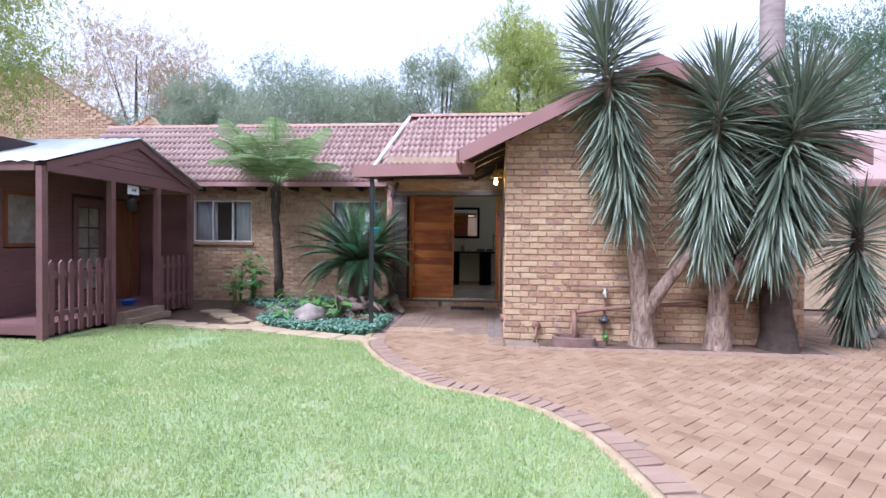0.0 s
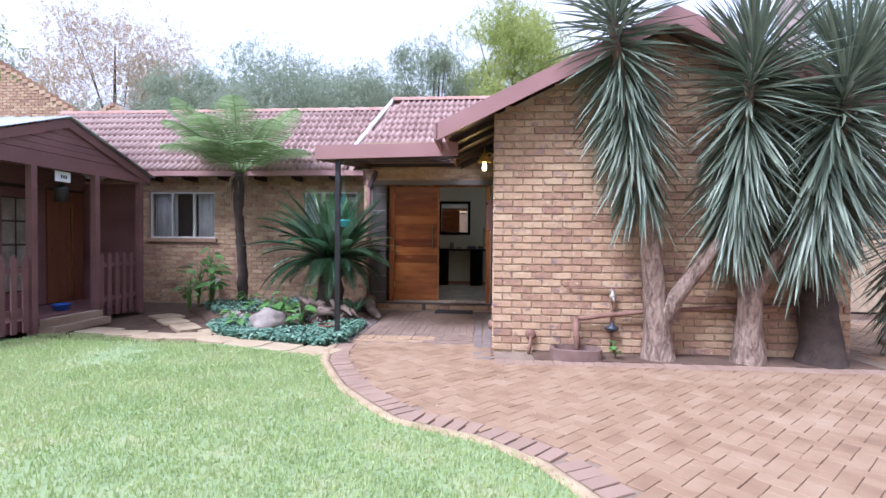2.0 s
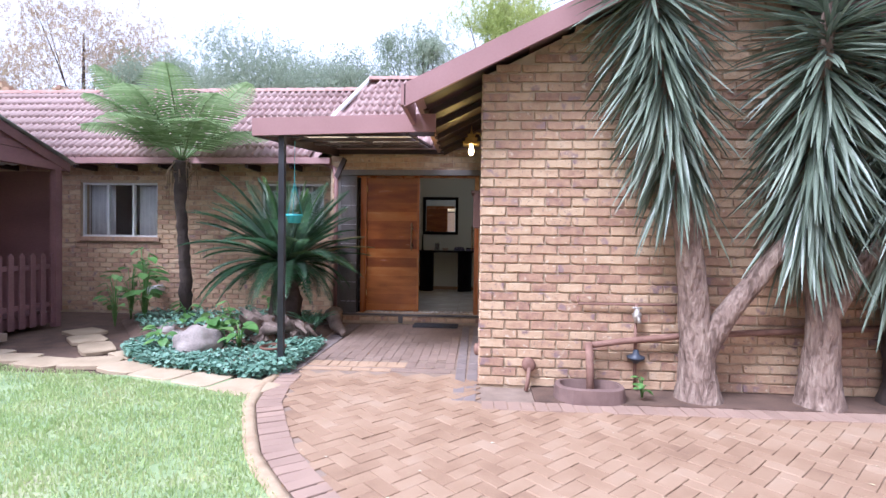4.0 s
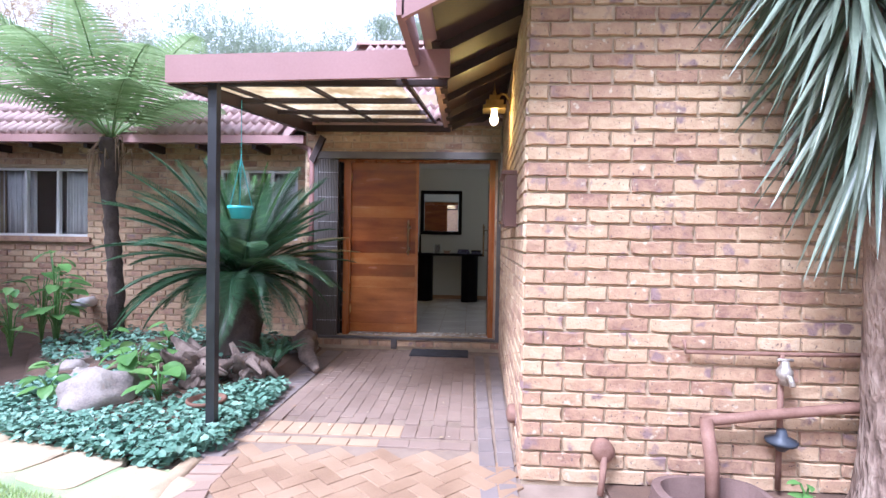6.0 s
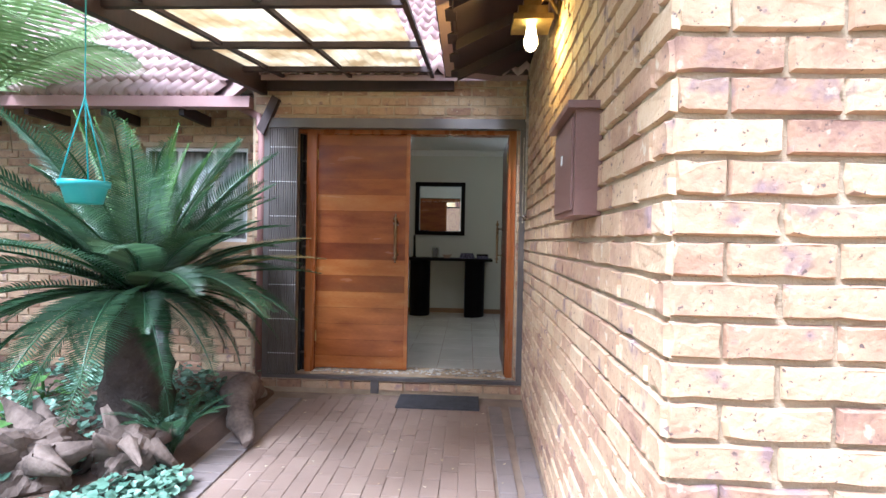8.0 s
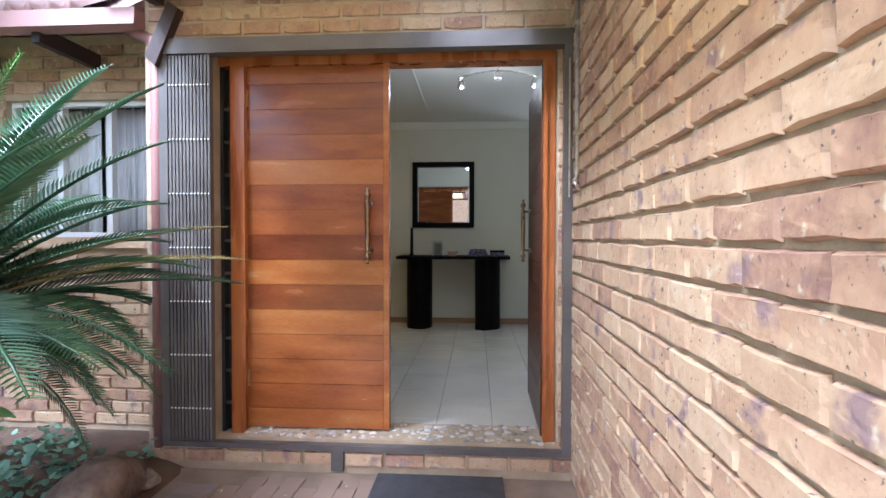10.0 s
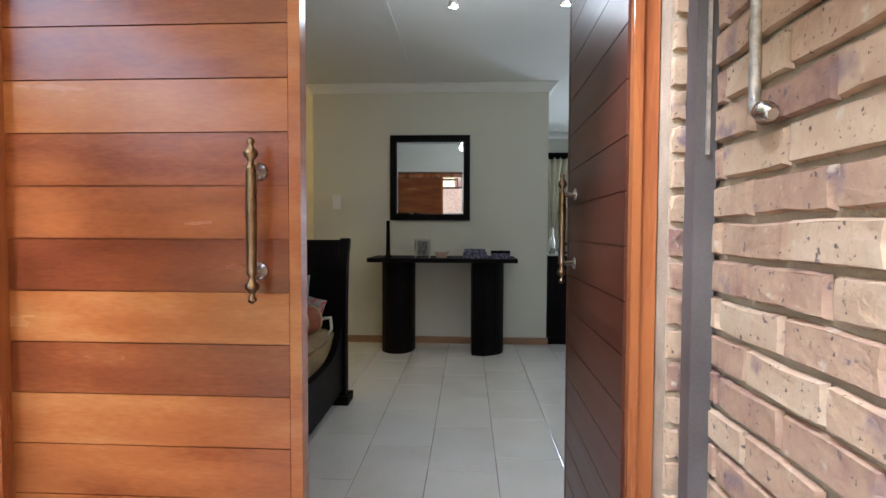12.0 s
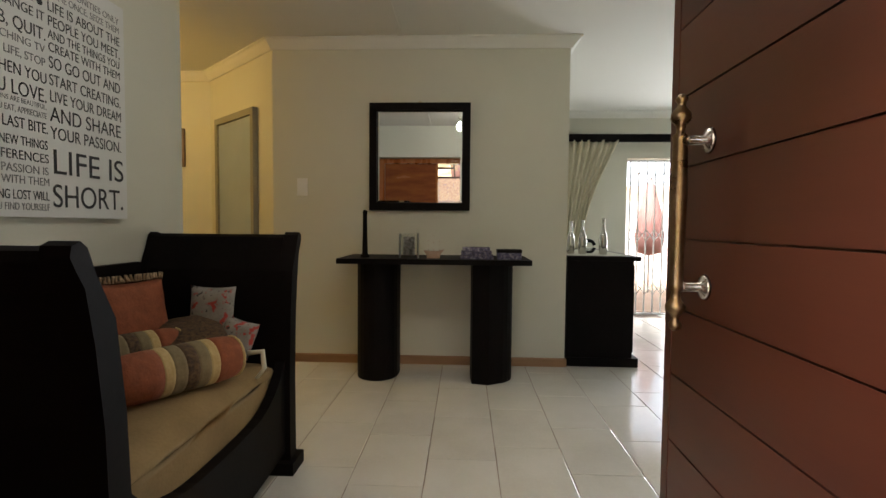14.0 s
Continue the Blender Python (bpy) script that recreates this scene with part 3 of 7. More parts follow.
up = Vector((0, 1.79, 1.59)).normalized()
tiles(ROOF_L, (-9.8, 9.33, 2.64), (1, 0, 0), up, 33, 9, keep=lambda p: p.x < -2.4 + (p.y - 9.36) * 0.27)
up2 = Vector((0, 2.0, 1.65)).normalized()
tiles(ROOF_R, (-2.3, 9.12, 2.80), (1, 0, 0), up2, 15, 9, gauge=0.28, keep=lambda p: p.x > -2.2 + (p.y - 9.15) * 0.24 and p.x < 1.2)
M_RIDGE = material("ridge_tile", [(0.30, 0.15, 0.12), (0.46, 0.30, 0.26)], 4, 0.8, 0.3, rand=0.2)
def ridge(parent, x0, x1, y, z):
    for i, x in enumerate(np.arange(x0, x1, 0.4)):
        bm = bmesh.new()
        k = 8
        r0 = [bm.verts.new((0, 0.13 * math.cos(math.pi * a / k), 0.10 * math.sin(math.pi * a / k))) for a in range(k + 1)]
        r1 = [bm.verts.new((0.42, 0.12 * math.cos(math.pi * a / k), 0.09 * math.sin(math.pi * a / k))) for a in range(k + 1)]
        for a in range(k):
            bm.faces.new((r0[a], r0[a + 1], r1[a + 1], r1[a])).smooth = True
        bm.faces.new(r0)
        part("ridge_tile", bm, M_RIDGE, parent, m=pose(x, y, z))
ridge(ROOF_L, -9.8, -1.9, 11.15, 4.27)
ridge(ROOF_R, -1.72, 1.2, 11.15, 4.49)
M_FLASH = material("white_flashing", [(0.55, 0.52, 0.50), (0.70, 0.68, 0.66)], 6, 0.7, 0.2)
bm = bmesh.new()
tube(bm, [(-2.24, 9.2, 2.94), (-1.98, 10.2, 3.76), (-1.73, 11.15, 4.53)], 0.05, 8, flat=0.7)
structure(part("flashing", bm, M_FLASH), "white painted flashing on the roof", "flashing")
# eaves: gutter, fascia, rafters
bm = bmesh.new()
prism(bm, [(9.24, 2.56), (9.36, 2.56), (9.36, 2.66), (9.25, 2.66)], "x", -9.8, -1.95)
structure(part("gutter", bm, M_FASCIA), "red-brown painted gutter along the eave", "gutter")
for x in np.arange(-9.4, -2.2, 0.75):
    structure(boxes("rafter", M_DARKWOOD_SHADE, [(x, x + 0.05, 9.32, 9.81, 2.50, 2.60)]), "dark eave rafter end", "rafter")
# gable fascia boards (barge boards)
def barge(x0, x1):
    bm = bmesh.new()
    d0, d1 = gz(x0) + 0.03, gz(x1) + 0.03
    prism(bm, [(x0, d0), (x0, d0 - 0.20), (x1, d1 - 0.20), (x1, d1)], "y", 5.565, 5.60)
    bevel(bm, 0.004)
    return structure(part("bargeboard", bm, M_FASCIA), "red-brown painted barge board of the gable", "bargeboard")
barge(-0.19, RX), barge(5.12, RX)
bm = bmesh.new()
prism(bm, [(-0.22, gz(-0.18) - 0.16), (-0.18, gz(-0.18) - 0.16), (-0.18, gz(-0.18) + 0.02), (-0.22, gz(-0.18) + 0.02)], "y", 5.565, 6.28)
structure(part("eave_board", bm, M_FASCIA), "red-brown eave board at the porch", "eave board")
for y in np.arange(6.3, 8.6, 0.55):
    bm = bmesh.new()
    prism(bm, [(-0.05, gz(-0.05) - 0.14), (0.50, gz(0.5) - 0.14), (0.50, gz(0.5) - 0.065), (-0.05, gz(-0.05) - 0.065)], "y", y, y + 0.05)
    structure(part("rafter", bm, M_DARKWOOD_SHADE), "dark stained porch rafter", "rafter")
# tile ends coloured dark for the shade they sit in
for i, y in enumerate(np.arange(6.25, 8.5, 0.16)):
    structure(boxes("shaded_tile_end", M_DARKWOOD_SHADE, [(-0.15, -0.04, y, y + 0.145, gz(-0.08) - 0.07 + 0.012 * (i % 2), gz(-0.08) - 0.03 + 0.012 * (i % 2))]), "tile ends under the eave with shade in their colour", "roof edge")

# ---- windows ----
M_CURTAIN = material("net_curtain", [(0.62, 0.62, 0.64), (0.75, 0.75, 0.76)], 5, 0.9, 0.1)
# darker than the cream walls: dimness behind the windows, put into the colour
M_ROOMDARK = material("room_dimness_colour", [(0.30, 0.29, 0.27), (0.36, 0.35, 0.33)], 2, 0.8, 0.05)
for k, (a, b, c, d) in enumerate(WIN):
    w = thing("window_%d" % (k + 1), "white steel window with burglar bars and net curtain", "window")
    w["kind"] = "structure"
    t = 0.035
    boxes("window_frame", M_WHITE, [(a, b, WY + 0.05, WY + 0.10, c, c + t), (a, b, WY + 0.05, WY + 0.10, d - t, d), (a, a + t, WY + 0.05, WY + 0.10, c + t, d - t), (b - t, b, WY + 0.05, WY + 0.10, c + t, d - t)], w)
    third = (b - a) / 3
    for i in (1, 2):
        boxes("mullion", M_WHITE, [(a + i * third - 0.02, a + i * third + 0.02, WY + 0.045, WY + 0.10, c + t, d - t)], w)
    for i in range(3):
        g = boxes("pane", M_GLASS, [(a + i * third + 0.022, a + (i + 1) * third - 0.022, WY + 0.072, WY + 0.078, c + t, d - t)], w, bev=0)
        g.visible_shadow = False
    for i in range(3):
        if i == 1:
            continue
        for j in range(5):
            bm = bmesh.new()
            x = a + i * third + (j + 0.8) * third / 5.5
            tube(bm, [(x, WY + 0.13, c), (x, WY + 0.13, d)], 0.006, 6)
            part("burglar_bar", bm, M_WHITE, w)
    boxes("window_sill", M_BRICK, [(a - 0.06, b + 0.06, WY - 0.05, WY + 0.05, c - 0.075, c - 0.004)], w, "dark brick sill")
    for s, (p, q) in enumerate(((a + 0.03, a + third * (1.05 if k == 0 else 1.5)), (b - third * (1.0 if k == 0 else 1.45), b - 0.03))):
        bm = bmesh.new()
        nn = 36
        top = [bm.verts.new((p + (q - p) * i / nn, WY + 0.22 + 0.02 * math.sin(i * 1.9) + 0.01 * math.sin(i * 0.7), d - 0.02)) for i in range(nn + 1)]
        bot = [bm.verts.new((p + (q - p) * i / nn, WY + 0.22 + 0.024 * math.sin(i * 1.9 + 0.3) + 0.01 * math.sin(i * 0.7), c - 0.1)) for i in range(nn + 1)]
        for i in range(nn):
            bm.faces.new((top[i], top[i + 1], bot[i + 1], bot[i])).smooth = True
        cu = part("curtain", bm, M_CURTAIN, w, "white net curtain")
        md = cu.modifiers.new("thick", "SOLIDIFY")
        md.thickness = 0.003
# cream swapped for the grey that stands in for an unlit room
wall("wall_bedroom_back", -10, -1.96, 11.0, 11.1, 0, 2.9, "bedroom wall with the room's dimness in its colour").data.materials[0] = M_ROOMDARK

# ---- canopy ----
M_SHEET = bpy.data.materials.new("fibreglass_sheet")
M_SHEET.use_nodes = True
_n, _l = M_SHEET.node_tree.nodes, M_SHEET.node_tree.links
_b = _n["Principled BSDF"]
_tx, _rp = _n.new("ShaderNodeTexNoise"), _n.new("ShaderNodeValToRGB")
_g = _n.new("ShaderNodeNewGeometry")
_tx.inputs["Scale"].default_value, _tx.inputs["Detail"].default_value = 4.0, 6
_l.new(_g.outputs["Position"], _tx.inputs[0]), _l.new(_tx.outputs[0], _rp.inputs[0])
_rp.color_ramp.elements[0].position, _rp.color_ramp.elements[1].position = 0.35, 0.6
_rp.color_ramp.elements[0].color, _rp.color_ramp.elements[1].color = (0.62, 0.50, 0.33, 1), (0.90, 0.82, 0.66, 1)
_l.new(_rp.outputs[0], _b.inputs["Base Color"])
_b.inputs["Roughness"].default_value = 0.5
_t, _m = _n.new("ShaderNodeBsdfTranslucent"), _n.new("ShaderNodeMixShader")
_m.inputs[0].default_value = 0.62
_l.new(_rp.outputs[0], _t.inputs[0]), _l.new(_b.outputs[0], _m.inputs[1]), _l.new(_t.outputs[0], _m.inputs[2]), _l.new(_m.outputs[0], _n["Material Output"].inputs[0])
canopy = thing("canopy", "porch canopy of cream fibreglass sheet on dark steel frame", "canopy")
CX0, CX1, CY0, CY1 = -1.84, 0.0, 6.32, 9.30
def cz(y):
    return 2.44 + (y - CY0) * 0.135
bm = bmesh.new()
prism(bm, [(CX0 - 0.02, 2.385), (CX1 + 0.02, 2.425), (CX1 + 0.02, 2.60), (CX0 - 0.02, 2.565)], "y", 6.285, 6.315)
bevel(bm, 0.012, 3)
part("front_fascia", bm, M_FASCIA, canopy, "red-brown painted fascia")
bm = bmesh.new()
prism(bm, [(CY0, cz(CY0) - 0.06), (CY1, cz(CY1) - 0.16), (CY1, cz(CY1)), (CY0, cz(CY0) + 0.07)], "x", CX0 - 0.02, CX0 + 0.035)
part("side_beam", bm, M_DARKWOOD_SHADE, canopy)
for y in (6.42, 7.25, 8.05, 8.80):
    bm = bmesh.new()
    prism(bm, [(y, cz(y) - 0.045), (y + 0.035, cz(y) - 0.045), (y + 0.035, cz(y) - 0.005), (y, cz(y) - 0.005)], "x", CX0 + 0.03, -0.28 if y > 6.5 else 0)
    part("purlin", bm, M_DARKWOOD_SHADE, canopy)
for x in (-1.62, -1.02, -0.30):
    bm = bmesh.new()
    prism(bm, [(CY0, cz(CY0) - 0.03), (CY1, cz(CY1) - 0.03), (CY1, cz(CY1) - 0.004), (CY0, cz(CY0) - 0.004)], "x", x, x + 0.03)
    part("cross_bar", bm, M_DARKWOOD_SHADE, canopy)
bm = bmesh.new()
nx = 60
ra = [bm.verts.new((CX0 + (CX1 - 0.36 - CX0) * i / nx, CY0, cz(CY0) + 0.012 + 0.007 * math.sin(i * 2.1))) for i in range(nx + 1)]
rb = [bm.verts.new((CX0 + (CX1 - 0.36 - CX0) * i / nx, CY1, cz(CY1) + 0.012 + 0.007 * math.sin(i * 2.1))) for i in range(nx + 1)]
for i in range(nx):
    bm.faces.new((ra[i], ra[i + 1], rb[i + 1], rb[i])).smooth = True
sheet = part("roof_sheet", bm, M_SHEET, canopy, "stained cream fibreglass sheet")
sheet.modifiers.new("thick", "SOLIDIFY").thickness = 0.003
bm = bmesh.new()
prism(bm, [(CX0 + 0.04, cz(CY1) - 0.12), (-0.1, cz(CY1) - 0.12), (-0.1, cz(CY1) - 0.01), (CX0 + 0.04, cz(CY1) - 0.01)], "y", 9.26, 9.31)
part("wall_plate", bm, M_DARKWOOD_SHADE, canopy)
post = boxes("post", M_BLACKSTEEL, [(-1.617, -1.557, 6.375, 6.435, 0, 2.43)], canopy, "black square steel post", bev=0.006)
bm = bmesh.new()
prism(bm, [(-1.86, 2.36), (-1.80, 2.30), (-1.66, 2.62), (-1.72, 2.66)], "y", 9.2, 9.26)
part("brace", bm, M_DARKWOOD_SHADE, canopy)

# ---- wall lamp ----
M_BRASS = material("aged_brass", [(0.42, 0.30, 0.10), (0.60, 0.45, 0.18)], 20, 0.35, 0.1, metal=1.0)
M_BULB = glow("lit_bulb", (1.0, 0.80, 0.42), 4.0)
lampw = thing("wall_lamp", "lit brass lantern on the brick side wall", "wall lamp", (0.36, 7.5, 2.50))
bm = bmesh.new()
lathe(bm, [(0.024, 0.02), (0.028, -0.02), (0.036, -0.045), (0.037, -0.07), (0.025, -0.098), (0.008, -0.108)], seg=16)
part("bulb", bm, M_BULB, lampw, "glowing bulb")
bm = bmesh.new()
box(bm, -0.1, 0.1, -0.1, 0.1, 0.02, 0.05), box(bm, -0.075, 0.075, -0.075, 0.075, 0.05, 0.10), box(bm, -0.045, 0.045, -0.045, 0.045, 0.10, 0.15)
bevel(bm, 0.006)
part("hood", bm, M_BRASS, lampw)
bm = bmesh.new()
lathe(bm, [(0.012, 0.15), (0.018, 0.17), (0.008, 0.2), (0.004, 0.26)], seg=10)
tube(bm, [(0.02, 0, 0.12), (0.06, 0, 0.17), (0.10, 0, 0.16), (0.15, 0, 0.08)], 0.012, 8)
box(bm, 0.135, 0.155, -0.05, 0.05, 0.0, 0.16)
part("bracket", bm, M_BRASS, lampw)
pl = new("porch_lamp_light", bpy.data.lights.new("porch_lamp_light", "POINT"))
pl.data.energy, pl.data.color, pl.data.shadow_soft_size = 6.0, (1.0, 0.68, 0.16), 0.04
pl.matrix_basis = pose(0.36, 7.41, 2.42)

# ---- letterbox / meter box on side wall ----
M_BOX = material("brown_enamel", [(0.16, 0.085, 0.07), (0.21, 0.115, 0.10)], 3, 0.45, 0.08)
mb = thing("meter_box", "brown steel box on the porch side wall", "wall box", (0.478, 6.56, 1.48), -1.25)
boxes("body", M_BOX, [(-0.07, 0.02, 0.0, 0.42, 0.0, 0.36)], mb, bev=0.005)
boxes("hood", M_BOX, [(-0.10, 0.02, -0.02, 0.44, 0.36, 0.385)], mb, bev=0.004)
boxes("door", M_BOX, [(-0.078, -0.071, 0.03, 0.39, 0.02, 0.34)], mb, bev=0.002)
boxes("keyhole_plate", M_WHITE, [(-0.083, -0.079, 0.20, 0.225, 0.20, 0.235)], mb, "small white plate", bev=0)

# ---- pipes and tap on the gable wall ----
M_RUST = material("rusty_pipe", [(0.17, 0.085, 0.06), (0.28, 0.16, 0.12)], 12, 0.75, 0.4)
M_CONC = material("painted_concrete", [(0.13, 0.078, 0.066), (0.21, 0.135, 0.115)], 7, 0.9, 0.5)
pipe = thing("water_pipe", "rust-brown water pipe clipped along the brick wall", "pipe")
bm = bmesh.new()
tube(bm, [(1.44, 5.84, 0.42), (1.75, 5.83, 0.47), (2.2, 5.84, 0.52), (2.9, 5.85, 0.57), (4.4, 5.86, 0.66)], 0.028, 10)
part("long_pipe", bm, M_RUST, pipe)
bm = bmesh.new()
tube(bm, [(1.44, 5.70, -0.02), (1.44, 5.72, 0.25), (1.44, 5.80, 0.45)], 0.034, 12)
part("standpipe", bm, M_RUST, pipe)
bm = bmesh.new()
tube(bm, [(1.36, 5.9, 0.85), (1.36, 5.88, 0.79), (1.95, 5.88, 0.79), (2.4, 5.88, 0.80)], 0.012, 8)
part("thin_pipe", bm, M_RUST, pipe)
bm = bmesh.new()
tube(bm, [(1.87, 5.88, 0.79), (1.87, 5.88, 0.05)], 0.015, 8)
part("riser", bm, M_RUST, pipe)
M_TAP = material("weathered_tap", [(0.30, 0.27, 0.24), (0.55, 0.50, 0.44)], 30, 0.5, 0.3, metal=0.6)
tap = thing("garden_tap", "weathered brass garden tap on the riser pipe", "tap", (1.87, 5.85, 0.68))
bm = bmesh.new()
lathe(bm, [(0.022, -0.05), (0.026, -0.02), (0.04, 0.0), (0.04, 0.03), (0.024, 0.05), (0.02, 0.08)], seg=12)
part("body", bm, M_TAP, tap)
bm = bmesh.new()
tube(bm, [(0, 0, 0.0), (0.0, -0.05, 0.0), (0, -0.07, -0.04)], 0.015, 8)
part("spout", bm, M_TAP, tap)
bm = bmesh.new()
tube(bm, [(-0.04, 0, 0.085), (0.04, 0, 0.085)], 0.009, 6)
part("handle", bm, M_TAP, tap)
M_DARKPLASTIC = material("dark_blue_plastic", [(0.03, 0.035, 0.05), (0.05, 0.06, 0.08)], 5, 0.5, 0.05)
bm = bmesh.new()
lathe(bm, [(0.02, -0.06), (0.045, -0.03), (0.075, -0.02), (0.08, 0.0), (0.03, 0.02), (0.02, 0.06)], (1.87, 5.86, 0.33), 14)
tagged(part("pipe_valve", bm, M_DARKPLASTIC), "dark plastic valve cap on riser pipe", "valve")
drain = thing("gully_basin", "low oval cement gully basin under the pipe", "drain basin", (1.42, 5.66, 0))
bm = bmesh.new()
outer, inner, bot, low = [], [], [], []
for k in range(28):
    a = 2 * math.pi * k / 28
    c, s = math.copysign(abs(math.cos(a)) ** 0.7, math.cos(a)), math.copysign(abs(math.sin(a)) ** 0.7, math.sin(a))
    low.append(bm.verts.new((0.30 * c, 0.20 * s, 0)))
    outer.append(bm.verts.new((0.285 * c, 0.19 * s, 0.12)))
    inner.append(bm.verts.new((0.245 * c, 0.15 * s, 0.128)))
    bot.append(bm.verts.new((0.215 * c, 0.125 * s, -0.03)))
for k in range(28):
    j = (k + 1) % 28
    for p, q in ((low, outer), (outer, inner), (inner, bot)):
        bm.faces.new((p[k], p[j], q[j], q[k]))
part("rim", bm, M_CONC, drain)
# dark floor colour stands in for shade, so the basin reads as hollow
bm = bmesh.new()
lathe(bm, [(0.24, -0.05), (0.24, -0.028), (0.03, -0.034)], seg=24, m=Matrix.Diagonal((1, 0.62, 1, 1)))
part("basin_floor", bm, M_SOIL, drain, "dark floor with the hollow's shade in its colour")
def wall_cap(x, y, z, ax):
    bm = bmesh.new()
    lathe(bm, [(0.03, -0.09), (0.05, -0.06), (0.062, -0.05), (0.062, 0.02), (0.05, 0.035), (0.02, 0.042)], (0, 0, 0), 16, ax)
    return tagged(part("outlet_cap", bm, M_RUST, m=pose(x, y, z)), "round rust-brown pipe end cap on brick wall", "pipe cap")
wall_cap(0.93, 5.89, 0.22, Matrix.Rotation(radians(90), 4, "X"))
wall_cap(0.47, 6.35, 0.25, Matrix.Rotation(radians(-90), 4, "Y"))
bm = bmesh.new()
tube(bm, [(0.93, 5.86, 0.2), (0.92, 5.85, 0.08), (0.90, 5.82, 0.0)], 0.018, 8)
tagged(part("drain_spout", bm, M_RUST), "thin rust-brown overflow spout below cap", "pipe")

# ---- entrance: step, gate, frame, doors ----
bm = bmesh.new()
box(bm, -1.90, 0.55, 9.262, 9.52, -0.1, 0.135)
step = structure(part("step", bm, M_MORTAR), "brick entrance step", "step")
M_GATE = material("grey_brown_gate_paint", [(0.085, 0.076, 0.074), (0.135, 0.12, 0.115)], 5, 0.4, 0.06)
gate = thing("security_gate", "folded grey-brown trellis security gate in a steel frame", "security gate")
boxes("bottom_track", M_GATE, [(-1.80, 0.55, 9.235, 9.285, 0.115, 0.145)], gate)
boxes("top_track", M_GATE, [(-1.80, 0.55, 9.225, 9.30, 2.375, 2.46)], gate)
boxes("track_support", M_GATE, [(-0.80, -0.73, 9.235, 9.265, 0, 0.115)], gate)
for x in (-1.80, 0.497):
    boxes("jamb_post", M_GATE, [(x, x + 0.05, 9.235, 9.285, 0.145, 2.375)], gate)
boxes("lock_strip", M_TAP, [(0.52, 0.528, 9.228, 9.234, 1.55, 2.3)], gate, "bright steel keep strip", bev=0)
for i in range(12):
    x = -1.745 + i * 0.021
    boxes("upright", M_GATE, [(x, x + 0.014, 9.24, 9.278, 0.15, 2.37)], gate, bev=0.003)
for z in np.linspace(0.34, 2.2, 7):
    bm = bmesh.new()
    for i in range(12):
        lathe(bm, [(0.005, -0.004), (0.005, 0.004)], (0, 0, 0), 6, Matrix.Translation((-1.738 + i * 0.021, 9.236, z)) @ Matrix.Rotation(radians(90), 4, "X"))
    part("rivet_strip", bm, M_WHITE, gate, "row of bright rivets")

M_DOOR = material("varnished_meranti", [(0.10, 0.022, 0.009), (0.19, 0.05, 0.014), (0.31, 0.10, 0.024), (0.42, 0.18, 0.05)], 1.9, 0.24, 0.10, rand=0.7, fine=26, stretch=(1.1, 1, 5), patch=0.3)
# same door wood, darkened: the open leaf's indoor shade is in the colour
M_DOOR_SHADED = material("shaded_meranti", [(0.058, 0.014, 0.008), (0.09, 0.024, 0.012)], 2.2, 0.34, 0.03, rand=0.25, fine=30, stretch=(1, 0.35, 6), patch=0.25)
M_JAMB = material("orange_varnished_jamb", [(0.22, 0.06, 0.018), (0.34, 0.11, 0.03), (0.40, 0.15, 0.04)], 3, 0.28, 0.1, fine=30, stretch=(4, 4, 0.35), patch=0.25)
fr = thing("door_frame", "orange varnished hardwood door frame", "door frame")
fr["kind"] = "structure"
FY0, FY1 = 9.40, 9.52
boxes("jamb", M_JAMB, [(-1.462, -1.37, FY0, FY1, 0.135, 2.36)], fr)
boxes("jamb", M_JAMB, [(0.408, 0.475, FY0, FY1, 0.135, 2.36)], fr)
boxes("head", M_JAMB, [(-1.535, 0.475, FY0, FY1, 2.36, 2.435)], fr)
boxes("jamb_bead", M_JAMB, [(-1.395, -1.369, FY0 - 0.012, FY0 - 0.001, 0.135, 2.36)], fr)
boxes("jamb_bead", M_JAMB, [(0.406, 0.43, FY0 - 0.012, FY0 - 0.001, 0.135, 2.36)], fr)
boxes("side_post", M_BLACKSTEEL, [(-1.535, -1.515, FY0 + 0.02, FY1, 0.135, 2.36)], fr)
boxes("side_pane", M_BLACKSTEEL, [(-1.514, -1.464, FY0 + 0.07, FY0 + 0.085, 0.135, 2.36)], fr, "dark glazed slit beside the jamb", bev=0)
for k in range(10):
    boxes("side_rung", M_GATE, [(-1.514, -1.463, FY0 + 0.03, FY0 + 0.045, 0.30 + 0.2 * k, 0.318 + 0.2 * k)], fr, bev=0.002)


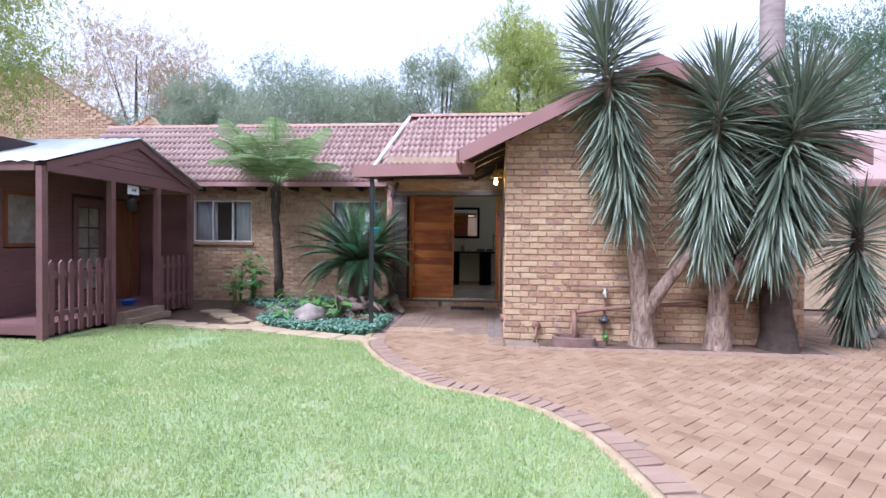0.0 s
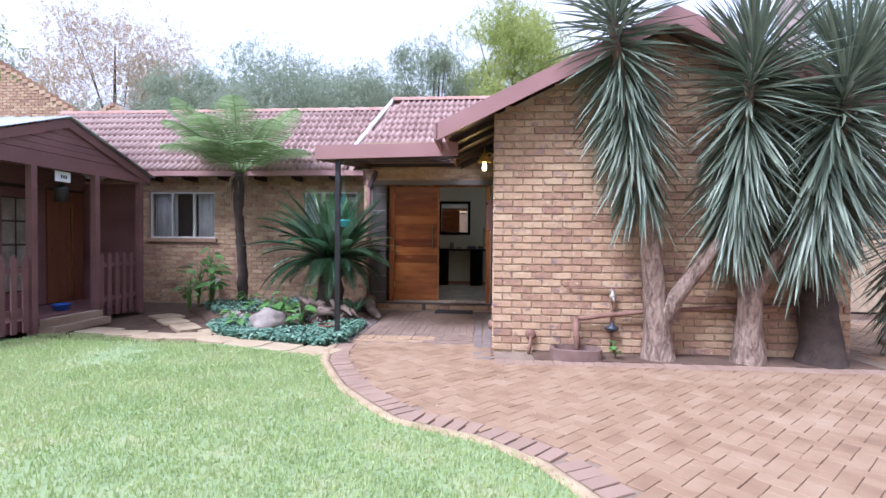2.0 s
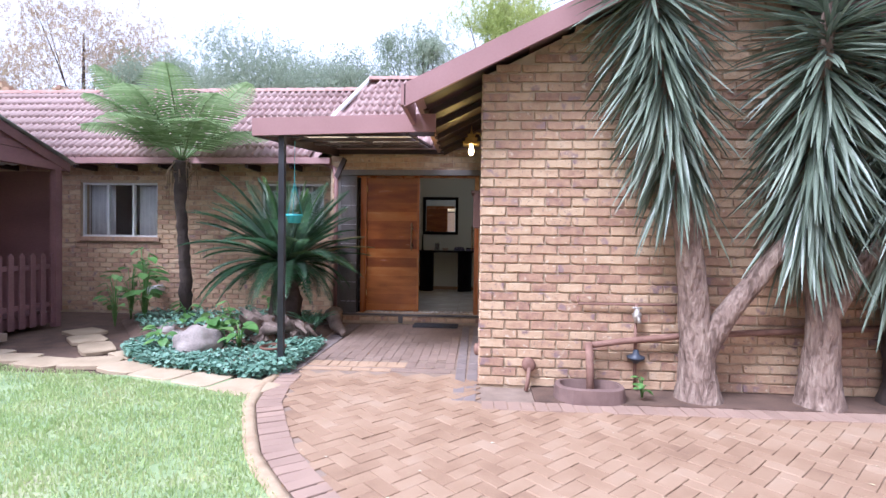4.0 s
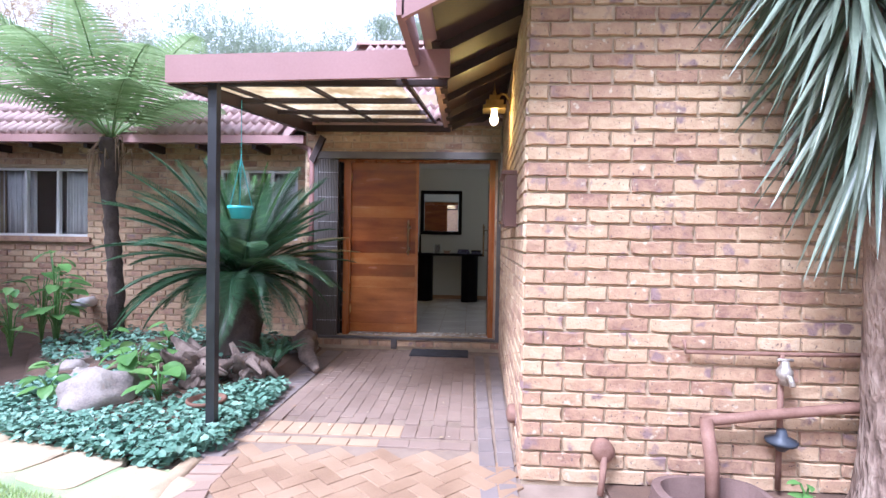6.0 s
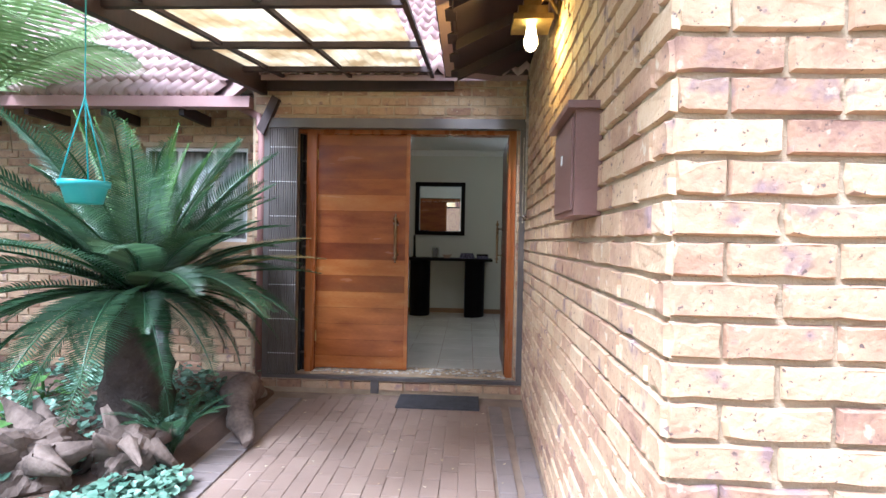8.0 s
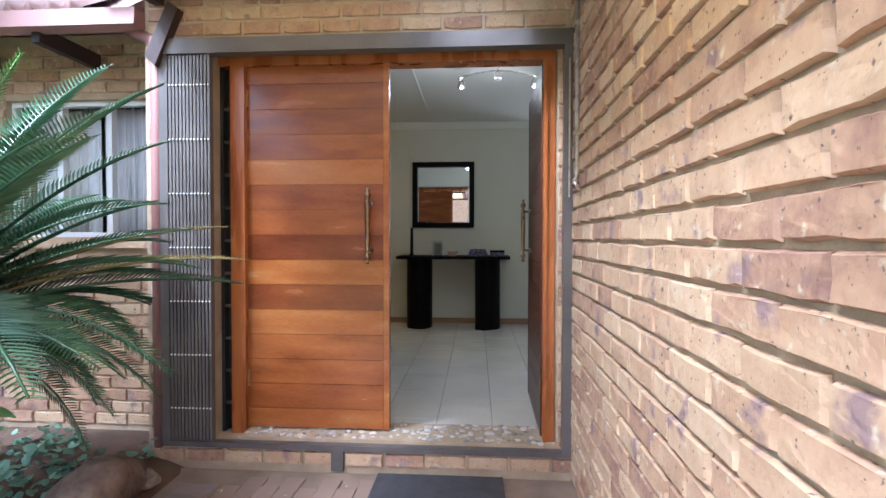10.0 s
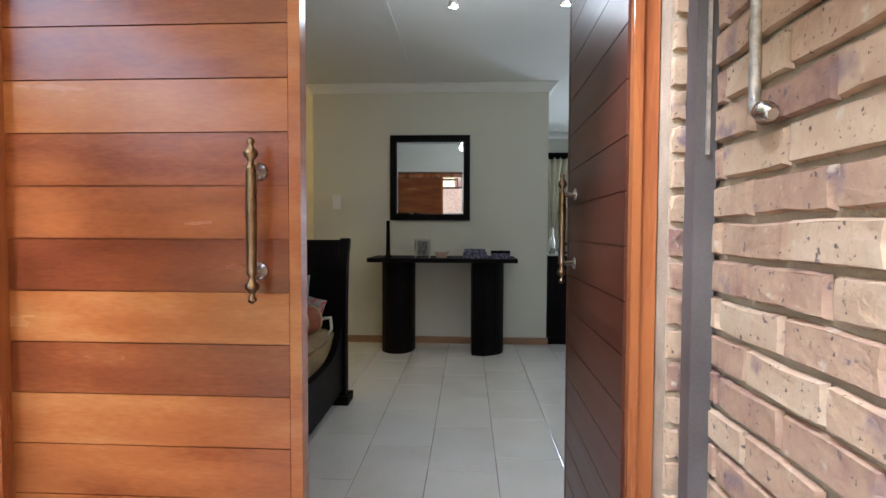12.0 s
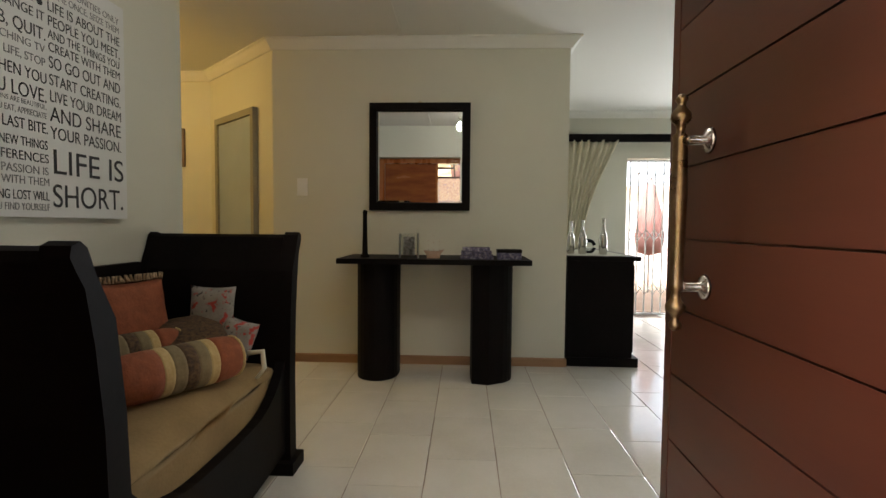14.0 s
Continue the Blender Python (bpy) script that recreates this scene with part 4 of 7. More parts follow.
def door_leaf(name, mat, m, label, hinge_right):
    """A boarded leaf, 0.88 wide and 2.19 high; local x across, -y the outer face."""
    d = thing(name, label, "door")
    d.matrix_basis = m
    d["kind"] = "structure"
    W, H = 0.872, 2.19
    boxes("core", mat, [(0.004, W - 0.004, -0.012, 0.024, 0.002, H - 0.002)], d, bev=0)
    a, b = (W - 0.034, W) if not hinge_right else (0.0, 0.034)
    boxes("stile", mat, [(a, b, -0.021, 0.03, 0, H)], d, bev=0.003)
    u0, u1 = (0.002, W - 0.036) if not hinge_right else (0.036, W - 0.002)
    cuts = [0.0] + [0.118 + 0.151 * i for i in range(14)] + [H]
    for z0, z1 in zip(cuts, cuts[1:]):
        boxes("board", mat, [(u0, u1, -0.0195, -0.0125, z0 + 0.002, z1 - 0.002)], d, bev=0.0025)
    h = part("pull_handle", bmesh_handle(), M_BRONZE, d, "turned bronze pull handle", pose(W - 0.118 if not hinge_right else 0.19, -0.075, 1.0))
    bm = bmesh.new()
    for z in (0.085, 0.365):
        lathe(bm, [(0.026, 0), (0.022, 0.006), (0.009, 0.012), (0.009, 0.05)], (0, 0, 0), 14, Matrix.Translation((0, 0.054, z)) @ Matrix.Rotation(radians(90), 4, "X"))
    part("handle_rose", bm, M_NICKEL, h, "bright round fixing rose")
    for z in (0.25, 1.95):
        boxes("hinge", M_BRASS, [((-0.004, 0.012, -0.024, -0.0215, z, z + 0.1) if not hinge_right else (W - 0.012, W + 0.004, -0.024, -0.0215, z, z + 0.1))], d, "brass butt hinge", bev=0)
    return d


def bmesh_handle():
    bm = bmesh.new()
    lathe(bm, [(0.004, 0), (0.011, 0.006), (0.012, 0.014), (0.006, 0.022), (0.008, 0.03), (0.018, 0.04), (0.019, 0.05), (0.010, 0.062), (0.008, 0.075), (0.015, 0.083), (0.013, 0.09), (0.0135, 0.18), (0.0155, 0.26), (0.0135, 0.365), (0.015, 0.372), (0.008, 0.38), (0.009, 0.392), (0.019, 0.404), (0.018, 0.416), (0.008, 0.428), (0.007, 0.434), (0.012, 0.442), (0.004, 0.452)], seg=18)
    return bm


M_BRONZE = material("bronze", [(0.20, 0.13, 0.07), (0.34, 0.24, 0.14)], 25, 0.3, 0.05, metal=1.0)
M_NICKEL = material("satin_nickel", [(0.50, 0.46, 0.42), (0.62, 0.58, 0.54)], 25, 0.25, 0.03, metal=1.0)
door_leaf("door_1", M_DOOR, pose(-1.371, 9.445, 0.17), "closed boarded leaf of reddish varnished wood", False)
door_leaf("door_2", M_DOOR_SHADED, pose(0.437, 10.295, 0.155, 0, 0, -91.2), "open boarded leaf of red varnished wood in shaded tones", True)
conduit = thing("wall_conduit", "grey conduit with a chrome end on the porch brick wall", "conduit")
bm = bmesh.new()
tube(bm, [(0.531, 9.06, 2.75), (0.531, 9.06, 1.66), (0.528, 9.055, 1.62), (0.518, 9.03, 1.60), (0.512, 9.0, 1.597)], 0.011, 10)
part("tube", bm, M_TAP, conduit)
bm = bmesh.new()
lathe(bm, [(0.014, 0), (0.019, 0.004), (0.019, 0.018), (0.016, 0.02), (0.016, 0.034), (0.01, 0.04)], seg=14, m=Matrix.Translation((0.513, 9.005, 1.597)) @ Matrix.Rotation(radians(112), 4, "X"))
part("end_cap", bm, M_NICKEL, conduit, "chrome end cap")
for z in (1.85, 2.4):
    boxes("clip", M_TAP, [(0.514, 0.552, 9.045, 9.075, z, z + 0.02)], conduit, bev=0.002)
# pebble sill
M_PEBBLE = material("pebble", [(0.12, 0.11, 0.11), (0.32, 0.28, 0.25), (0.55, 0.52, 0.48), (0.68, 0.66, 0.62)], 3, 0.5, 0.2, rand=0.9)
sill = structure(boxes("door_sill", M_MORTAR, [(-1.369, 0.407, 9.30, 9.575, 0.135, 0.158)]), "door sill set with river pebbles", "door sill")
me = bpy.data.meshes.new("pebble")
bm = bmesh.new()
bmesh.ops.create_icosphere(bm, subdivisions=1, radius=1)
for v in bm.verts:
    v.co *= random.uniform(0.85, 1.1)
for f in bm.faces:
    f.smooth = True
bm.to_mesh(me)
bm.free()
me.materials.append(M_PEBBLE)
rng = random.Random(4)
for i in range(270):
    ob = new("pebble", me)
    ob.parent = sill
    s = rng.uniform(0.012, 0.026)
    ob.matrix_basis = pose(rng.uniform(-1.37, 0.39), rng.uniform(9.31, 9.565), 0.159, 0, 0, rng.uniform(0, 180)) @ Matrix.Diagonal((s, s * rng.uniform(0.7, 1), s * 0.4, 1))
M_MAT = material("rubber_mat", [(0.03, 0.03, 0.036), (0.06, 0.06, 0.07)], 12, 0.85, 0.6)
boxes("doormat", M_MAT, [(-0.52, 0.17, 8.86, 9.19, 0.004, 0.02)], bev=0.004)
tagged(bpy.data.objects["doormat"], "thin dark rubber doormat before the step", "doormat")
bm = bmesh.new()
tube(bm, [(-1.84, 9.29, 0.0), (-1.84, 9.29, 2.3), (-1.9, 9.35, 2.5), (-2.1, 9.4, 2.6)], 0.04, 12)
tagged(part("downpipe", bm, M_FASCIA), "red-brown downpipe beside the gate", "downpipe")

# hanging pot
M_TURQ = material("turquoise_plastic", [(0.05, 0.36, 0.40), (0.08, 0.44, 0.48)], 4, 0.45, 0.05)
pot = thing("hanging_pot", "small turquoise plastic pot hanging on wires", "hanging pot", (-1.68, 7.0, 1.52))
bm = bmesh.new()
lathe(bm, [(0.07, 0), (0.088, 0.07), (0.09, 0.072), (0.098, 0.075), (0.102, 0.10), (0.094, 0.10), (0.085, 0.075), (0.066, 0.01)], seg=28)
part("bowl", bm, M_TURQ, pot)
for k in range(3):
    a = 2.1 * k
    bm = bmesh.new()
    tube(bm, [(0.095 * math.cos(a), 0.095 * math.sin(a), 0.1), (0, 0, 0.48), (0, 0, 0.95)], 0.0035, 5)
    part("wire", bm, M_TURQ, pot)

# fallen leaves and petals on the paving
M_LITTER = material("dry_leaf", [(0.24, 0.16, 0.08), (0.45, 0.36, 0.22), (0.62, 0.58, 0.48)], 9, 0.8, 0.1, rand=0.6, island=True)
rng = random.Random(77)
ms = []
for i in range(150):
    if i < 70:
        x, y = rng.uniform(-1.35, 0.35), rng.uniform(6.4, 9.1)
    else:
        x, y = rng.uniform(-0.8, 4.8), rng.uniform(3.4, 5.6)
        if x < lawn_edge(y) + 0.1:
            continue
    ms.append(np.array(pose(x, y, 0.006, rng.uniform(-12, 12), rng.uniform(-12, 12), rng.uniform(0, 360)) @ Matrix.Scale(rng.uniform(0.014, 0.034), 4)))
tagged(joined("leaf_litter", [(0, 0, 0), (-0.3, 0.4, 0.10), (0, 1.05, 0.02), (0.3, 0.45, 0.08)], [(0, 3, 2, 1)], ms, M_LITTER), "scattered small dry leaves on the paving", "leaf litter", kind="stuff")
# ---- plants ----
def strip_leaf(mat, name, length, width, fold, droop, seg=6, tip=0.9):
    """A pointed leaf along +y, folded along its middle, that droops towards -z."""
    bm = bmesh.new()
    rows = []
    for i in range(seg + 1):
        t = i / seg
        w = width * (0.55 + 1.35 * t) * (1 - t ** 2.2) if t < 1 else 0
        w = max(w, 0.0008)
        y, z = length * (t - 0.12 * droop * t * t), -droop * length * 0.5 * t * t
        rows.append([bm.verts.new((-w, y, z + fold * w)), bm.verts.new((0, y, z)), bm.verts.new((w, y, z + fold * w))])
    for a, b in zip(rows, rows[1:]):
        for k in range(2):
            bm.faces.new((a[k], a[k + 1], b[k + 1], b[k])).smooth = True
    me = bpy.data.meshes.new(name)
    bm.to_mesh(me)
    bm.free()
    me.materials.append(mat)
    return me


def aim(p, d, spin=0.0):
    d = Vector(d).normalized()
    q = d.to_track_quat("Y", "Z").to_matrix().to_4x4()
    return Matrix.Translation(p) @ q @ Matrix.Rotation(spin, 4, "Y")


M_YUCCA = leafy("yucca_leaf", [(0.08, 0.108, 0.077), (0.168, 0.208, 0.15), (0.33, 0.38, 0.29)], 0.38, 2.0, rand=0.5, island=False, trans=0.12)
M_YUCCA_J = leafy("yucca_leaf_joined", [(0.08, 0.108, 0.077), (0.168, 0.208, 0.15), (0.33, 0.38, 0.29)], 0.38, 2.0, trans=0.12)
M_BARK = material("yucca_bark", [(0.13, 0.085, 0.065), (0.27, 0.19, 0.15), (0.38, 0.29, 0.23)], 13, 0.9, 1.0, fine=42, stretch=(1, 1, 0.3), dist=0.05, patch=0.7)
M_DARKBARK = material("dark_bark", [(0.035, 0.024, 0.02), (0.085, 0.06, 0.048)], 8, 0.95, 1.0, fine=50, dist=0.03)
YL = [strip_leaf(M_YUCCA, "leaf", 0.84, 0.0155, 0.5, dr) for dr in (0.0, 0.12, 0.25, 0.4)]
YLJ = [strip_leaf(M_YUCCA_J, "leaf_joined", 0.78, 0.0145, 0.5, dr, 4) for dr in (0.1, 0.35)]


def limb(pts, radii, mat, parent, name="trunk", seg=14, lump=0.12, label=""):
    """A trunk through pts with uneven bark."""
    P = [Vector(p) for p in pts]
    fine, rr = [], []
    for i in range(len(P) - 1):
        n = max(3, int((P[i + 1] - P[i]).length / 0.07))
        for k in range(n):
            t = k / n
            a, b, c, d = P[max(i - 1, 0)], P[i], P[i + 1], P[min(i + 2, len(P) - 1)]
            fine.append(0.5 * ((2 * b) + (c - a) * t + (2 * a - 5 * b + 4 * c - d) * t * t + (3 * b - a - 3 * c + d) * t ** 3))
            rr.append(radii[i] * (1 - t) + radii[i + 1] * t)
    fine.append(P[-1]), rr.append(radii[-1])
    bm = bmesh.new()
    tube(bm, fine, rr, seg)
    for v in bm.verts:
        q = noise.noise(v.co * 7) * 0.6 + noise.noise(v.co * 19) * 0.4
        v.co += Vector((q, noise.noise(v.co * 9 + Vector((5, 0, 0))), 0)) * lump * max(rr) * 0.6
    return part(name, bm, mat, parent, label)


def yucca_crown(parent, stem, n, seed, skirt=1.0, length=1.0):
    """Leaves along a stem (low point, high point): hanging below, spreading at the top."""
    rng = random.Random(seed)
    lo, hi = Vector(stem[0]), Vector(stem[1])
    rest = [[], []]
    golden = 2.39996
    for i in range(n * 4):
        t = ((i + 0.5) / (n * 4)) ** 0.8
        p = lo.lerp(hi, t)
        az = i * golden + rng.uniform(-0.3, 0.3)
        el = -1.18 + 0.72 * t + 1.75 * max(0, t - 0.62) / 0.38 + rng.uniform(-0.16, 0.16)
        el = min(el, 1.4)
        el = el if el > 0 else el * skirt
        d = Vector((math.cos(az) * math.cos(el), math.sin(az) * math.cos(el), math.sin(el)))
        s = length * rng.uniform(0.82, 1.08) * (0.85 if t > 0.97 else 1)
        if i % 4 == 0:
            k = 0 if el > 0.5 else rng.choice((0, 1, 2)) if el > -0.4 else rng.choice((0, 1))
            ob = new("leaf", YL[k])
            ob.parent = parent
            ob.matrix_basis = aim(p + d * 0.02, d, rng.uniform(-0.5, 0.5)) @ Matrix.Scale(s, 4)
        else:
            rest[rng.randrange(2)].append(np.array(aim(p, d, rng.uniform(-0.8, 0.8)) @ Matrix.Scale(s, 4)))
    for me, ms in zip(YLJ, rest):
        tv = [tuple(v.co) for v in me.vertices]
        tf = [tuple(f.vertices) for f in me.polygons]
        ob = joined("leaf_mass", tv, tf, ms, M_YUCCA_J, parent)
        tagged(ob, "inner stiff green leaves", kind="stuff")


ya = thing("yucca", "tall forked yucca with stiff grey-green leaves against the wall", "yucca", group="yuccas")
limb([(2.36, 5.74, -0.05), (2.34, 5.73, 0.25), (2.30, 5.70, 0.7), (2.20, 5.62, 1.35), (2.05, 5.55, 2.0), (1.68, 5.50, 4.1)], [0.22, 0.15, 0.125, 0.10, 0.085, 0.05], M_BARK, ya)
limb([(2.34, 5.70, 0.35), (2.52, 5.62, 0.75), (2.78, 5.55, 1.15), (3.05, 5.5, 1.7), (3.2, 5.48, 3.4)], [0.11, 0.09, 0.075, 0.07, 0.045], M_BARK, ya, "branch")
yucca_crown(ya, ((2.10, 5.55, 1.95), (1.69, 5.50, 4.15)), 200, 1, 1.0, 1.05)
yucca_crown(ya, ((3.06, 5.50, 1.55), (3.22, 5.48, 3.45)), 190, 2, 1.0, 1.12)
yc = thing("yucca", "yucca with two stems and long drooping leaf skirt", "yucca", group="yuccas")
limb([(3.30, 5.66, -0.05), (3.30, 5.66, 0.3), (3.28, 5.62, 0.8), (3.2, 5.68, 1.3), (3.1, 5.72, 2.2)], [0.20, 0.14, 0.115, 0.08, 0.05], M_BARK, yc)
limb([(3.30, 5.62, 0.7), (3.48, 5.52, 1.15), (3.75, 5.42, 1.55), (3.98, 5.36, 2.2), (4.10, 5.34, 3.15)], [0.09, 0.075, 0.07, 0.06, 0.04], M_BARK, yc, "branch")
yucca_crown(yc, ((3.75, 5.42, 1.5), (4.10, 5.34, 3.2)), 200, 3, 1.0, 1.2)
yd = thing("yucca", "broad dark yucca stump with a leafy head", "yucca", group="yuccas")
limb([(4.10, 5.72, -0.05), (4.10, 5.72, 0.2), (4.06, 5.74, 0.7), (4.05, 5.76, 1.4), (4.3, 5.75, 2.6)], [0.28, 0.21, 0.18, 0.16, 0.08], M_DARKBARK, yd, label="dark fibrous stump")
yucca_crown(yd, ((4.2, 5.76, 1.9), (4.55, 5.75, 3.35)), 140, 4, 0.9, 1.1)
ye = thing("yucca", "short yucca with a full skirt of hanging leaves", "yucca", group="yuccas")
limb([(5.30, 6.15, -0.05), (5.28, 6.1, 0.6), (5.26, 6.0, 1.7)], [0.14, 0.10, 0.06], M_DARKBARK, ye)
yucca_crown(ye, ((5.28, 6.08, 0.55), (5.26, 6.0, 1.75)), 120, 5, 1.0, 0.95)


def frond_mesh(mat, length, n, leaf, droop, up=0.25, width=0.0055, taper=True, vee=0.5, name="frond"):
    """A feather leaf along +y with leaflets on both sides."""
    bm = bmesh.new()
    rach = []
    for i in range(11):
        t = i / 10
        rach.append(Vector((0, length * (t - 0.18 * droop * t * t), length * (up * t - droop * 0.5 * t * t))))
    tube(bm, rach, [0.011 * (1 - 0.8 * i / 10) + 0.002 for i in range(11)], 5)
    for i in range(n):
        t = 0.10 + 0.9 * (i + 0.5) / n
        k = min(int(t * 10), 9)
        p = rach[k].lerp(rach[k + 1], t * 10 - k)
        tan = (rach[k + 1] - rach[k]).normalized()
        side = Vector((1, 0, 0))
        upv = side.cross(tan)
        env = math.sin(math.pi * min(1, 0.12 + 0.88 * t) ** 0.9) ** 0.6 if taper else 1
        ll = leaf * max(0.25, env) * random.uniform(0.9, 1.08)
        for s in (-1, 1):
            d = (side * s * 0.95 + tan * (0.30 + 0.45 * t) + upv * vee * 0.5).normalized()
            a, b = p, p + d * ll * 0.5
            c = p + d * ll - upv * ll * 0.10
            wv = tan * width
            q = [bm.verts.new(x) for x in (a - wv * 0.5, a + wv * 0.5, b + wv, c, b - wv)]
            bm.faces.new(q)
    me = bpy.data.meshes.new(name)
    bm.to_mesh(me)
    bm.free()
    me.materials.append(mat)
    return me


M_CYCAD = leafy("cycad_leaf", [(0.022, 0.062, 0.03), (0.045, 0.105, 0.05), (0.09, 0.175, 0.08)], 0.3, 2.5, rand=0.5, island=True, trans=0.12)
M_CYCADJ = leafy("cycad_young_leaf", [(0.06, 0.16, 0.03), (0.11, 0.24, 0.05)], 0.35, 2.5, rand=0.5, island=True, trans=0.2)
cyc = thing("cycad", "large cycad with arching dark green feather leaves in the bed", "cycad")
limb([(-2.25, 8.2, -0.05), (-2.25, 8.2, 0.4), (-2.22, 8.2, 0.95)], [0.24, 0.22, 0.15], M_DARKBARK, cyc, lump=0.5)
FR = [frond_mesh(M_CYCAD, 1.55, 58, 0.225, dr, up) for dr, up in ((0.5, 0.28), (0.75, 0.33), (0.95, 0.33), (1.1, 0.25))]
FRY = [frond_mesh(M_CYCADJ, 1.3, 50, 0.16, 0.25, 0.2)]
rng = random.Random(11)
for i in range(88):
    t = i / 88
    az = i * 2.39996 + rng.uniform(-0.15, 0.15)
    el = 1.30 - 1.80 * t ** 0.9 + rng.uniform(-0.1, 0.1)
    d = Vector((math.cos(az) * math.cos(el), math.sin(az) * math.cos(el), math.sin(el)))
    reach = 1.0
    if d.y > 0.2:
        reach = min(1.0, 1.50 / (1.30 * d.y + 0.01))
    if d.x > 0.5:
        reach = min(reach, 0.85)
    me = FRY[0] if i < 9 else FR[rng.choice((0, 1)) if el > 0.2 else rng.choice((1, 2, 3))]
    ob = new("frond", me)
    ob.parent = cyc
    ob.matrix_basis = aim((-2.22 + 0.05 * math.cos(az), 8.2 + 0.05 * math.sin(az), 0.98), d, rng.uniform(-0.2, 0.2)) @ Matrix.Scale(max(0.55, reach) * rng.uniform(0.88, 1.05) * (0.80 if el < -0.12 else 0.9 if el < 0.1 else 1), 4)
M_CYCADY = leafy("cycad_straw_leaf", [(0.22, 0.20, 0.07), (0.36, 0.30, 0.13)], 0.5, 2.5, island=True, trans=0.2)
FRS = frond_mesh(M_CYCADY, 1.5, 56, 0.16, 0.5, 0.2)
for d, sc in (((0.78, 0.72, 0.42), 0.93), ((0.85, 0.62, 0.25), 0.95), ((0.80, 0.66, 0.05), 0.9)):
    ob = new("frond", FRS if sc > 0.91 else FR[0])
    ob.parent = cyc
    ob.matrix_basis = aim((-2.18, 8.22, 0.98), d, 0.1) @ Matrix.Scale(sc, 4)
# a few low young fronds at the edge of the bed
pup = thing("cycad", "small cycad pup with narrow green leaves", "cycad")
for i in range(9):
    az = i * 0.75
    ob = new("frond", FR[2])
    ob.parent = pup
    ob.matrix_basis = aim((-1.72, 7.75, 0.05), (math.cos(az) * 0.6, math.sin(az) * 0.6, 0.75), 0) @ Matrix.Scale(0.36, 4)

# tree fern
M_FERN = leafy("fern_frond", [(0.14, 0.22, 0.08), (0.26, 0.36, 0.16), (0.43, 0.52, 0.30)], 0.5, 2.0, rand=0.5, island=True, trans=0.45)
fern = thing("tree_fern", "tree fern with slim dark trunk and pale green fronds", "tree fern")
limb([(-4.25, 9.05, -0.05), (-4.25, 9.05, 0.8), (-4.3, 9.0, 1.8), (-4.28, 9.0, 2.55)], [0.10, 0.085, 0.085, 0.12], M_DARKBARK, fern, lump=0.5)


def fern_mesh(length, droop, up):
    """A twice-feathered frond."""
    bm = bmesh.new()
    rach = [Vector((0, length * (t - 0.15 * droop * t * t), length * (up * t - droop * 0.5 * t * t))) for t in [i / 12 for i in range(13)]]
    tube(bm, rach, [0.012 * (1 - 0.8 * i / 12) + 0.002 for i in range(13)], 5)
    n = 28
    for i in range(n):
        t = 0.16 + 0.84 * i / n
        k = min(int(t * 12), 11)
        p = rach[k].lerp(rach[k + 1], t * 12 - k)
        tan = (rach[k + 1] - rach[k]).normalized()
        env = math.sin(math.pi * (0.14 + 0.84 * t)) ** 0.7
        ll = 0.52 * length / 1.5 * max(0.12, env)
        for s in (-1, 1):
            d = (Vector((s, 0, 0)) * 0.9 + tan * 0.42 + Vector((0, 0, -0.12))).normalized()
            e = (tan - d * tan.dot(d)).normalized()
            k2 = 9
            prev = None
            for j in range(k2 + 1):
                u = j / k2
                q = p + d * ll * u - Vector((0, 0, 0.14 * ll * u * u))
                w = (0.027 * (1 - u) ** 0.55 + 0.002) * (1.0 if j % 2 else 0.55)
                row = [bm.verts.new(q - e * w + Vector((0, 0, -0.004))), bm.verts.new(q), bm.verts.new(q + e * w + Vector((0, 0, -0.004)))]
                if prev:
                    for c in (0, 1):
                        bm.faces.new((prev[c], prev[c + 1], row[c + 1], row[c]))
                prev = row
    me = bpy.data.meshes.new("frond")
    bm.to_mesh(me)
    bm.free()
    me.materials.append(M_FERN)
    return me


FF = [fern_mesh(1.75, 1.15, 0.85), fern_mesh(1.7, 1.2, 1.15), fern_mesh(1.6, 1.0, 1.3)]
rng = random.Random(6)
for i in range(21):
    az = i * 2 * math.pi / 21 + rng.uniform(-0.15, 0.15)
    if math.sin(az) > 0.35 and i % 2:
        continue
    ob = new("frond", FF[i % 3])
    ob.parent = fern
    ob.matrix_basis = pose(-4.28, 9.0, 2.54, 0, 0, math.degrees(az) - 90) @ Matrix.Scale(0.92 if math.sin(az) < 0.3 else 0.7, 4)
M_DEADF = material("dead_frond_stalk", [(0.16, 0.10, 0.06), (0.27, 0.18, 0.11)], 6, 0.9, 0.4)
for i in range(22):
    az = rng.uniform(0, 6.28)
    bm = bmesh.new()
    r = rng.uniform(0.12, 0.28)
    tube(bm, [(-4.28 + 0.08 * math.cos(az), 9.0 + 0.08 * math.sin(az), rng.uniform(2.25, 2.6)), (-4.28 + r * math.cos(az), 9.0 + r * math.sin(az), rng.uniform(2.35, 2.6)), (-4.28 + r * 1.1 * math.cos(az), 9.0 + r * 1.1 * math.sin(az), rng.uniform(1.95, 2.3))], [0.012, 0.008, 0.003], 5)
    part("dead_stalk", bm, M_DEADF, fern)

